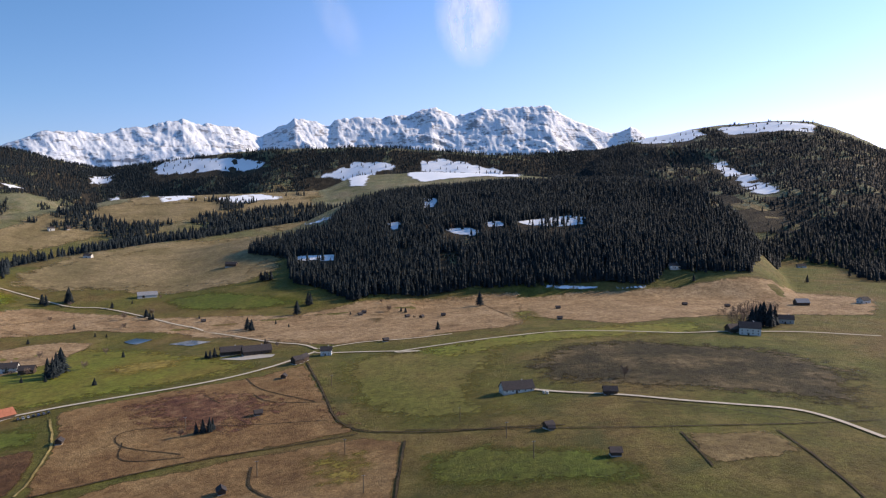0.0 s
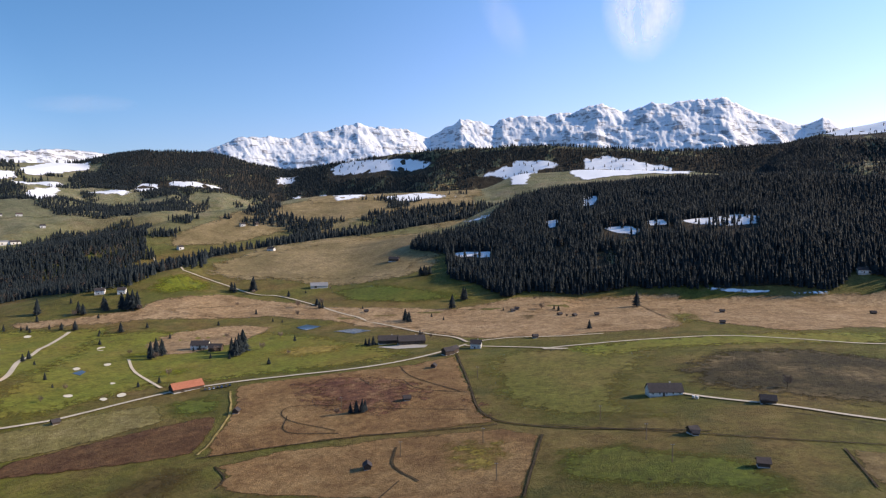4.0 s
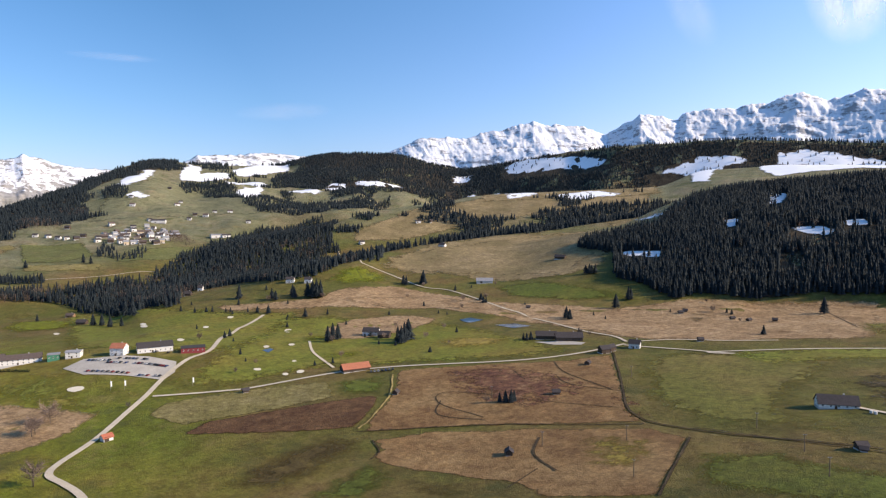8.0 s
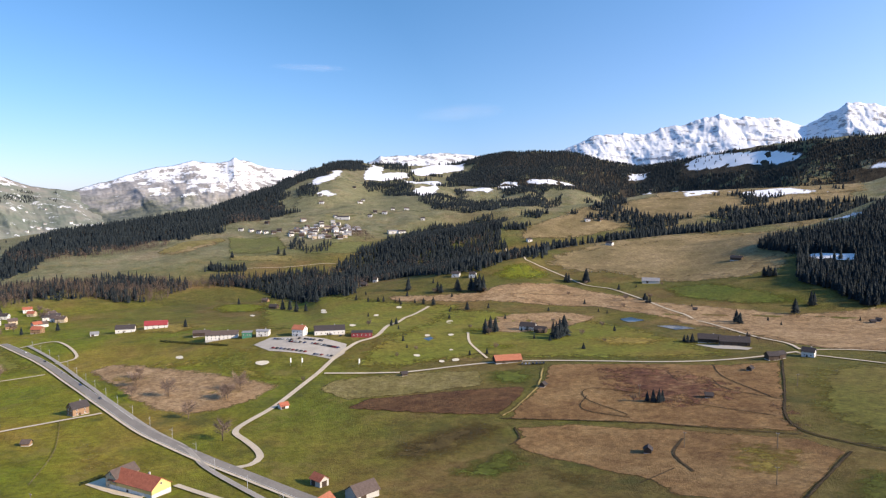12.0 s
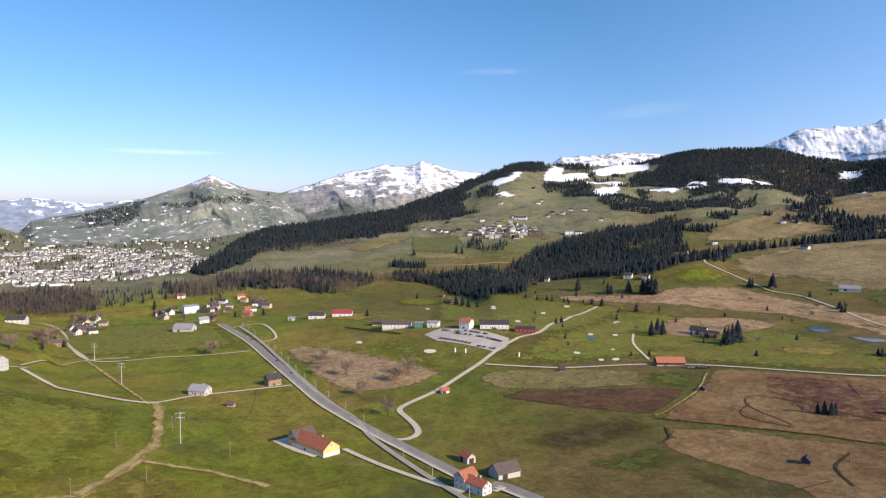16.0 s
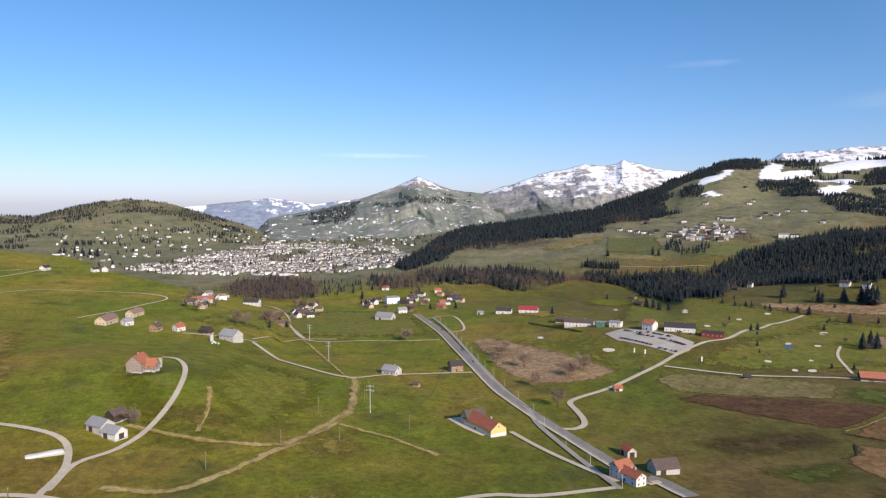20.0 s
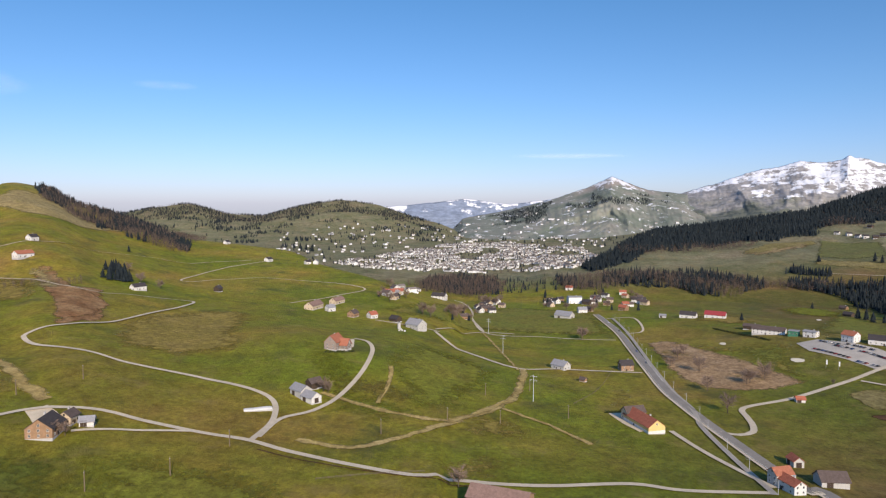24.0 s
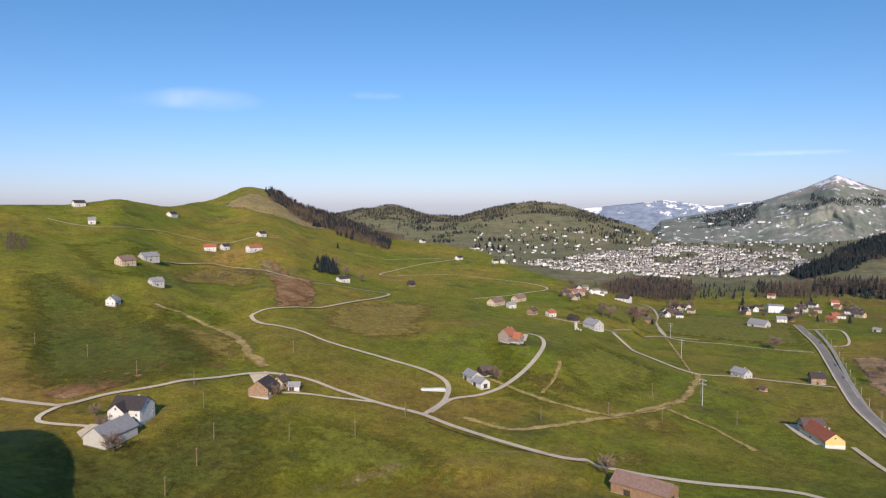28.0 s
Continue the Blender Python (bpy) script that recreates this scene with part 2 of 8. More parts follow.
def ground_height(x, y):
    x, y = np.asarray(x, float), np.asarray(y, float)
    turn = np.degrees(np.arctan2(-(x - CENTRE[0]), y - CENTRE[1]))
    turn = np.where(turn < -100, turn + 360, turn)
    away = np.hypot(x - CENTRE[0], y - CENTRE[1])
    z = 25 + 0.052 * np.clip(x, -1150, 260)
    # the knoll at (97, -210) is added out of view to cast a shadow
    for cx, cy, lift, radius in ((-330, 260, -9, 170), (-190, 215, -6, 120), (120, 560, 7, 150), (100, 300, 12, 130), (-430, -115, 27, 120), (-560, 420, 16, 130), (-200, -230, 6, 110), (-640, 150, -6, 160), (-130, 340, -5, 110), (-780, 345, 9, 140), (97, -210, 98, 76), (-262, -440, -14, 90), (-262, -300, 6, 60)):
        z = z + lift * np.exp(-((x - cx) ** 2 + (y - cy) ** 2) / radius**2)
    floor = z
    for k, (crest, foot, power, behind, drop) in enumerate(RIDGES.values()):
        at, fars, tops = crest_line(crest)
        wobble = 0.5 * rough(away / 300, turn / 6, 2, 40 + k)
        far = np.interp(turn + wobble, at, fars)
        top = np.interp(turn, at, tops)
        rise = np.clip((away - foot) / (far - foot), 0, 1) ** power
        rise = rise + 0.10 * np.sin(np.pi * rise) * rough(x / 260, y / 260, 3, 60 + k)
        past = np.clip((away - far) / behind, 0, 1)
        past = past * past * (3 - 2 * past)
        low = floor + 4
        h = low + (top - low) * rise - np.clip(foot - away, 0, 500) * 0.4
        h = h - drop * past * (h - z)
        inside = np.clip((turn - at[0]) / 5, 0, 1) * np.clip((at[-1] - turn) / 5, 0, 1)
        inside = inside * inside * (3 - 2 * inside)
        h = h * inside + (z - 60) * (1 - inside)
        gap = 3 + away * 0.004
        m = np.clip(0.5 + 0.5 * (h - z) / gap, 0, 1)
        z = z * (1 - m) + h * m + gap * m * (1 - m)
    z = z + np.clip(away / 1000, 0.15, 3) * rough(x / 90, y / 90, 3, 5)
    return z


# ---- ground: one sheet to the horizon ----
def sheet(name, verts, faces, mat, smooth=True):
    me = bpy.data.meshes.new(name)
    me.from_pydata(verts, [], faces)
    if smooth:
        me.polygons.foreach_set("use_smooth", [True] * len(me.polygons))
    me.materials.append(mat)
    return new(name, me)


def grid_faces(rows, cols, wrap=False):
    i, j = np.meshgrid(np.arange(rows - 1), np.arange(cols if wrap else cols - 1), indexing="ij")
    a, b = i * cols + j, i * cols + (j + 1) % cols
    return np.stack([a, b, b + cols, a + cols], -1).reshape(-1, 4)


turns = np.radians(np.concatenate([np.arange(-44, 156, 0.3), np.arange(156, 316, 4.0)]))
rings = np.concatenate([[0.5, 30], np.geomspace(60, 4750, 300)])
rr, tt = np.meshgrid(rings, turns, indexing="ij")
gx, gy = CENTRE[0] - rr * np.sin(tt), CENTRE[1] + rr * np.cos(tt)
gz = ground_height(gx, gy)
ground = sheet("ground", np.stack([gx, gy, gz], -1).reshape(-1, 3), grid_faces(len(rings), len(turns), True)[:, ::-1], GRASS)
tagged(ground, "rolling green and brown valley meadows and wooded hills", "ground", kind="structure")


# ---- far mountains ----
def alpine(rock, snow_level, patchy, turf_top=-999.0):
    def build(t, b):
        geo = t.nodes.new("ShaderNodeNewGeometry")
        up = node(t, "SeparateXYZ")
        t.links.new(geo.outputs["Normal"], up.inputs[0])
        high = node(t, "SeparateXYZ")
        t.links.new(geo.outputs["Position"], high.inputs[0])
        n1 = noise_of(t, 0.006, 8, 0.65)
        n2 = noise_of(t, 0.02, 6, 0.7, stretch=(1, 1, 3.5))
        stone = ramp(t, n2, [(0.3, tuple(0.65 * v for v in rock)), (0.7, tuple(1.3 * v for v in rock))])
        ledge = noise_of(t, 0.012, 6, 0.7, stretch=(1, 1, 5))
        gully = noise_of(t, 0.011, 8, 0.68, stretch=(1, 1, 0.45))
        lie = maths(t, "MULTIPLY_ADD", up.outputs[2], 0.55, -0.02 + patchy)
        lie = maths(t, "ADD", lie, maths(t, "MULTIPLY_ADD", ledge, 1.5, -0.75))
        lie = maths(t, "ADD", lie, maths(t, "MULTIPLY_ADD", gully, 1.2, -0.6))
        lie = maths(t, "ADD", lie, maths(t, "MULTIPLY_ADD", noise_of(t, 0.035, 9, 0.75), 0.7, -0.35))
        level = maths(t, "MULTIPLY_ADD", high.outputs[2], 1 / 260.0, -snow_level / 260.0)
        cover = maths(t, "MULTIPLY", ramp(t, lie, [(0.42, (0, 0, 0)), (0.50, (1, 1, 1))]), ramp(t, maths(t, "ADD", level, maths(t, "MULTIPLY_ADD", n1, 2.0, -1.0)), [(0.2, (0, 0, 0)), (0.27, (1, 1, 1))]))
        green = maths(t, "MULTIPLY_ADD", high.outputs[2], -1 / 160.0, turf_top / 160.0)
        green = ramp(t, maths(t, "ADD", green, maths(t, "MULTIPLY_ADD", n1, 2.4, -1.2)), [(0.0, (0, 0, 0)), (0.5, (1, 1, 1))])
        stone = mix(t, green, stone, ramp(t, n2, [(0.35, (0.06, 0.075, 0.072)), (0.6, (0.14, 0.148, 0.115))]))
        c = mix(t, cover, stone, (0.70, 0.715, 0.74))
        t.links.new(c, b.inputs["Base Color"])
        crag = noise_of(t, 0.035, 9, 0.72, stretch=(1, 1, 1.8))
        bump(t, b, crag, 0.3, 9)
    return build


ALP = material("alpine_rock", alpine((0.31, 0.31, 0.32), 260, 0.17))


def pasture_peak(t, b):
    """Grassy mountain: tan and green turf with haze tinted in, dark wood in the hollows, snow streaks on the top."""
    geo = t.nodes.new("ShaderNodeNewGeometry")
    high = node(t, "SeparateXYZ")
    t.links.new(geo.outputs["Position"], high.inputs[0])
    n1 = noise_of(t, 0.008, 9, 0.72)
    n2 = noise_of(t, 0.03, 8, 0.7)
    n4 = noise_of(t, 0.006, 7, 0.62)
    streak = noise_of(t, 0.016, 8, 0.7, stretch=(1, 1, 0.6))
    # haze is put into these turf tones: greyer and bluer than grass
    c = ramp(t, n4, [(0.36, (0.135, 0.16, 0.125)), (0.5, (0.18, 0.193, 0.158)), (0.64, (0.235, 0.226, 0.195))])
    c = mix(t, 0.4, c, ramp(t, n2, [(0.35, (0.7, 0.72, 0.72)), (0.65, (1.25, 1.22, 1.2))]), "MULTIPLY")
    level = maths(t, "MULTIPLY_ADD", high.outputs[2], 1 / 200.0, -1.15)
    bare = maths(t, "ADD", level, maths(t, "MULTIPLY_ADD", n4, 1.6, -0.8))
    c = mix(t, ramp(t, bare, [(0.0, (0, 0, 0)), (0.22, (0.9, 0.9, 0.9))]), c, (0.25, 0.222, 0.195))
    lie = maths(t, "ADD", maths(t, "MULTIPLY", level, 1.3), maths(t, "MULTIPLY_ADD", streak, 3.4, -1.75))
    c = mix(t, ramp(t, lie, [(0.24, (0, 0, 0)), (0.34, (1, 1, 1))]), c, (0.62, 0.63, 0.65))
    t.links.new(c, b.inputs["Base Color"])
    bump(t, b, n1, 0.35, 12)


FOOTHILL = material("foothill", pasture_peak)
PEAKS = material("snowy_limestone", alpine((0.27, 0.262, 0.255), 190, 0.1, 190.0))
# the far range's rock colour is blued to stand in for haze
HAZED_RANGE = material("hazed_range", alpine((0.17, 0.21, 0.28), 90, 0.12))


def range_of(name, crest, low, depth, mat, seed, jag, label, step=0.06, levels=70, relief=1.0):
    """A mountain wall: a crest line that drops towards the valley in gullies and ribs."""
    crest = sorted(crest)
    at = np.array([c[0] for c in crest])
    az = np.arange(at[0], at[-1], step)
    down = np.linspace(0, 1, levels)
    a, v = np.meshgrid(az, down, indexing="ij")
    far = np.interp(a, at, [c[1] for c in crest])
    top = np.interp(a, at, [c[2] for c in crest])
    edge = np.clip((a - at[0]) / 1.5, 0, 1) * np.clip((at[-1] - a) / 1.5, 0, 1)
    span = (top - low).clip(20)
    wx, wz = far * np.radians(a) / 1000.0, (span * v) / 1000.0
    spur = 1 - np.abs(rough(wx * 3.0 + 2.4 * wz, wz * 2.6 - wx * 0.6, 6, seed, 0.46)) * 1.3
    band = rough(wx * 1.6, wz * 15 + wx * 2.2, 5, seed + 5, 0.66)
    fine = 0.5 - np.abs(rough(wx * 14 + wz * 6, wz * 10, 5, seed + 9, 0.6))
    hold = np.sin(np.pi * v.clip(0, 1)) ** 0.7
    r = far - depth * v - depth * relief * hold * (0.10 * (spur - 0.7) + 0.055 * band + 0.02 * fine)
    skyline = rough(wx * 9 + wz * 5, wz * 7 + 3.3, 5, seed + 3, 0.6)
    z = top + jag * span * 0.055 * skyline * (1 - v) ** 2 - span * v ** 0.95
    z = z + span * relief * hold * (0.05 * band + 0.014 * fine + 0.045 * (spur - 0.7))
    z = low + (z - low) * edge
    x, y = CENTRE[0] - r * np.sin(np.radians(a)), CENTRE[1] + r * np.cos(np.radians(a))
    front = np.stack([x, y, z], -1)
    # the far side, out of sight, falls steeply
    back = front[:, :1].copy()
    back[..., :2] += 60 * np.stack([-np.sin(np.radians(a[:, :1])), np.cos(np.radians(a[:, :1]))], -1)
    back[..., 2] = low
    verts = np.concatenate([back, front], 1)
    ob = sheet(name, verts.reshape(-1, 3), grid_faces(len(az), levels + 1)[:, ::-1], mat)
    tagged(ob, label, "mountain", kind="structure")
    return front


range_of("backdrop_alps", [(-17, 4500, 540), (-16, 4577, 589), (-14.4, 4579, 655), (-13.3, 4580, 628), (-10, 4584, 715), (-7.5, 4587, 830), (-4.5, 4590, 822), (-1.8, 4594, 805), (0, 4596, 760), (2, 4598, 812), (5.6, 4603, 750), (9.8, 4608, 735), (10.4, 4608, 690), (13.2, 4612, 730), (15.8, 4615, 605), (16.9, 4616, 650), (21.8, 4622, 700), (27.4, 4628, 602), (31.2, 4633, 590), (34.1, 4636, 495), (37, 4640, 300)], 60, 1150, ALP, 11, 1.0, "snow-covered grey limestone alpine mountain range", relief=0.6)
range_of("backdrop_snow_peaks", [(36, 4600, 380), (38, 4600, 440), (41.7, 4600, 470), (45, 4590, 475), (49.1, 4580, 462), (52, 4570, 330), (57.5, 4562, 365), (60.5, 4561, 415), (60.9, 4561, 432), (61.4, 4561, 410), (62, 4560, 400), (64.2, 4560, 402), (67.9, 4559, 335), (72.2, 4559, 222), (74, 4559, 180)], -40, 1000, PEAKS, 23, 0.8, "snowy limestone peaks with a rocky summit tooth")
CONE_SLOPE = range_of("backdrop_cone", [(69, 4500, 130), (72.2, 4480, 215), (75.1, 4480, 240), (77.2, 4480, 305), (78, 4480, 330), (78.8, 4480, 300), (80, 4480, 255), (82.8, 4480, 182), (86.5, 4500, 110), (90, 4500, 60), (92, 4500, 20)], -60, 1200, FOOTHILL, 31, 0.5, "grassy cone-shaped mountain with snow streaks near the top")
range_of("backdrop_distance", [(80, 4690, 150), (82.8, 4690, 180), (86.5, 4690, 150), (90.2, 4690, 185), (93, 4690, 160), (95.5, 4690, 140), (99, 4690, 120), (104, 4690, 110)], -60, 200, HAZED_RANGE, 37, 0.5, "distant snow-capped mountains tinted a hazy blue", levels=30)


# ---- land cover ----
def plain(colour, spread=0.25, scale=0.4, rough_value=0.9, relief=0.2, depth=0.05):
    def build(t, b):
        n = noise_of(t, scale, 6, 0.65)
        broad = noise_of(t, scale / 12, 4, 0.6)
        c = ramp(t, n, [(0.25, tuple(v * (1 - spread) for v in colour)), (0.75, tuple(v * (1 + spread) for v in colour))])
        c = mix(t, 0.5, c, ramp(t, broad, [(0.3, (0.75, 0.75, 0.75)), (0.7, (1.2, 1.2, 1.2))]), "MULTIPLY")
        t.links.new(c, b.inputs["Base Color"])
        bump(t, b, n, relief, depth)
    return lambda t, b: build(t, b)


REED = material("reed_meadow", turf((0.14, 0.078, 0.036), (0.225, 0.142, 0.066), (0.30, 0.21, 0.105), 0.02, 0.7))
SOIL = material("ploughed_soil", turf((0.08, 0.042, 0.022), (0.108, 0.06, 0.03), (0.145, 0.088, 0.043), 0.03, 0.6, 0.5, 0.5))
RUST = material("torn_bog_soil", turf((0.07, 0.032, 0.024), (0.135, 0.068, 0.042), (0.28, 0.18, 0.1), 0.08, 0.6, 0.6, 3.0))
SHADEDTURF = material("dark_shaded_turf", turf((0.0374, 0.033, 0.0176), (0.0605, 0.0506, 0.0242), (0.176, 0.1375, 0.077), 0.03, 0.5, 0.6, 1.6))
MUD = material("muddy_turf", turf((0.075, 0.055, 0.023), (0.09, 0.069, 0.025), (0.108, 0.09, 0.028), 0.03, 0.6, 0.5, 0.5))
GOLF = material("mown_grass", turf((0.18, 0.15, 0.035), (0.15, 0.155, 0.028), (0.135, 0.165, 0.026), 0.016, 0.6, 0.3, 1.2))
LUSH = material("lush_grass", turf((0.165, 0.165, 0.02), (0.145, 0.163, 0.015), (0.13, 0.162, 0.013), 0.012, 0.6, 0.4, 0.7))
PALETURF = material("pale_turf", turf((0.15, 0.138, 0.047), (0.19, 0.168, 0.066), (0.24, 0.21, 0.1), 0.03, 0.6, 0.5, 1.0))
DRYHILL = material("dry_pasture", turf((0.145, 0.122, 0.058), (0.215, 0.172, 0.09), (0.29, 0.232, 0.135), 0.012, 0.3, 0.5, 1.2))
DRYTRACK = material("trodden_grass", turf((0.30, 0.235, 0.085), (0.36, 0.285, 0.115), (0.42, 0.335, 0.155), 0.04, 0.6, 0.3, 0.6))
DRYPATCH = material("dry_patch_grass", turf((0.205, 0.172, 0.034), (0.235, 0.19, 0.046), (0.275, 0.218, 0.068), 0.03, 0.6, 0.5, 1.0))
DULL = material("dull_pasture_grass", turf((0.1815, 0.1188, 0.0352), (0.1485, 0.1265, 0.0264), (0.1265, 0.1298, 0.0198), 0.02, 0.6, 0.5, 1.0))
TANGRASS = material("tan_grass", turf((0.225, 0.15, 0.082), (0.31, 0.22, 0.128), (0.385, 0.285, 0.178), 0.03, 0.6, 0.5, 0.9))
DEEPGREEN = material("deep_green_grass", turf((0.115, 0.112, 0.026), (0.094, 0.115, 0.021), (0.076, 0.112, 0.017), 0.012, 0.6, 0.4, 0.7))
PASTURE = material("slope_pasture", turf((0.128, 0.135, 0.078), (0.162, 0.17, 0.1), (0.21, 0.195, 0.126), 0.012, 0.3, 0.5, 1.2))
SLOPEGREEN = material("slope_green", turf((0.13, 0.125, 0.055), (0.115, 0.13, 0.047), (0.14, 0.15, 0.06), 0.014, 0.6, 0.4, 0.8))
STREAKED = material("streaked_turf", turf((0.105, 0.085, 0.036), (0.16, 0.122, 0.055), (0.225, 0.17, 0.085), 0.03, 0.6, 0.5, 1.4))
RICH = material("rich_grass", turf((0.1881, 0.1767, 0.02736), (0.1573, 0.171, 0.02052), (0.1311, 0.1619, 0.0171), 0.014, 0.6, 0.4, 0.8))
VALLEY = material("valley_meadow", turf((0.1782, 0.1458, 0.0486), (0.1458, 0.1382, 0.03672), (0.1188, 0.1274, 0.02808), 0.014, 0.6, 0.4, 0.8))
DEEPHILL = material("deep_green_pasture", turf((0.1254, 0.1101, 0.02304), (0.09984, 0.1152, 0.01792), (0.07936, 0.1101, 0.01536), 0.016, 0.6, 0.4, 0.8))
TOPTURF = material("dry_hilltop_grass", turf((0.22, 0.185, 0.075), (0.285, 0.235, 0.105), (0.34, 0.285, 0.145), 0.03, 0.6, 0.4, 0.9))
BANK = material("brown_bank", turf((0.20, 0.105, 0.045), (0.27, 0.16, 0.075), (0.36, 0.255, 0.135), 0.04, 0.6, 0.5, 0.8))
FEATHER = {"brown_bank": 9.0, "reed_meadow": 5.0, "ploughed_soil": 4.0, "deep_green_grass": 32.0, "dull_pasture_grass": 75.0, "tan_grass": 15.0, "dry_patch_grass": 40.0, "mown_grass": 45.0, "muddy_turf": 45.0, "dark_shaded_turf": 45.0, "lush_grass": 55.0, "dry_pasture": 40.0, "pale_turf": 7.0, "torn_bog_soil": 38.0, "trodden_grass": 14.0, "needle_litter": 8.0, "slope_pasture": 40.0, "rich_grass": 45.0, "valley_meadow": 45.0, "deep_green_pasture": 60.0, "dry_hilltop_grass": 26.0}
SAND = material("sand", plain((0.62, 0.55, 0.42), 0.1))
ASPHALT = material("asphalt", plain((0.50, 0.425, 0.315), 0.15, 0.8, 0.8))
TARMAC = material("main_road_asphalt", plain((0.235, 0.21, 0.178), 0.18, 0.8, 0.8))
CARPARK = material("worn_asphalt", plain((0.40, 0.36, 0.305), 0.2, 0.8, 0.8))
GRAVEL = material("gravel", plain((0.56, 0.47, 0.34), 0.2, 1.2))
BALLAST = material("ballast", plain((0.36, 0.325, 0.27), 0.3, 2.5))
LITTER = material("needle_litter", turf((0.032, 0.027, 0.02), (0.05, 0.042, 0.03), (0.085, 0.068, 0.045), 0.03, 0.5, 0.5, 0.3))
DITCH = material("ditch", turf((0.045, 0.035, 0.02), (0.06, 0.045, 0.026), (0.09, 0.07, 0.04), 0.05, 0.5, 0.5, 0.3))


def old_snow(t, b):
    n = noise_of(t, 0.03, 6, 0.7)
    c = ramp(t, n, [(0.25, (0.74, 0.75, 0.77)), (0.75, (0.84, 0.85, 0.87))])
    t.links.new(c, b.inputs["Base Color"])
    bump(t, b, n, 0.4, 1.0)
    t.links.new(inner(t, noise_of(t, 0.03, 7, 0.74), 1.5, 2.1), b.inputs["Alpha"])




def broken_snow(t, b):
    """Snow that has melted back to drifts and ribbons."""
    n = noise_of(t, 0.03, 6, 0.7)
    t.links.new(ramp(t, n, [(0.25, (0.72, 0.73, 0.75)), (0.75, (0.82, 0.83, 0.85))]), b.inputs["Base Color"])
    t.links.new(inner(t, noise_of(t, 0.03, 6, 0.7, stretch=(1.0, 0.35, 1.0)), 2.6, 1.5), b.inputs["Alpha"])


SNOW = material("old_snow", old_snow, 0.6)
DRIFTS = material("snow_drifts", broken_snow, 0.6)
WATER = material("pond_water", plain((0.035, 0.045, 0.045), 0.1, 0.2, 0.08, 0.05, 0.02), 0.06)

LOG_RINGS, ALL_TURNS = np.log(rings), np.degrees(turns)


def surface(x, y):
    """Height of the ground sheet itself, between its own points."""
    x, y = np.asarray(x, float), np.asarray(y, float)
    turn = np.degrees(np.arctan2(-(x - CENTRE[0]), y - CENTRE[1]))
    turn = np.where(turn < -44, turn + 360, turn)
    away = np.log(np.clip(np.hypot(x - CENTRE[0], y - CENTRE[1]), 1, 4740))
    i = np.clip(np.searchsorted(LOG_RINGS, away) - 1, 0, len(rings) - 2)
    j = np.clip(np.searchsorted(ALL_TURNS, turn) - 1, 0, len(turns) - 2)
    u = (away - LOG_RINGS[i]) / (LOG_RINGS[i + 1] - LOG_RINGS[i])
    v = np.clip((turn - ALL_TURNS[j]) / (ALL_TURNS[j + 1] - ALL_TURNS[j]), 0, 1)
    return (gz[i, j] * (1 - u) + gz[i + 1, j] * u) * (1 - v) + (gz[i, j + 1] * (1 - u) + gz[i + 1, j + 1] * u) * v


def over(x, y, lift):
    """Lift of a draped sheet: a little more the farther off, where the ground's own facets are larger."""
    return surface(x, y) + lift + np.hypot(np.asarray(x) - 80, np.asarray(y)) * 0.00035


def within(px, py, poly):
    inside = np.zeros(np.shape(px), bool)
    for (ax, ay), (bx, by) in zip(poly, poly[1:] + poly[:1]):
        if ay == by:
            continue
        cross = (ay > py) != (by > py)
        inside ^= cross & (px < (bx - ax) * (py - ay) / (by - ay) + ax)
    return inside


CLEARINGS, LAID = [], []


def spread(ob, values):
    ob.data.attributes.new("inner", "FLOAT", "POINT").data.foreach_set("value", np.asarray(values, np.float32))



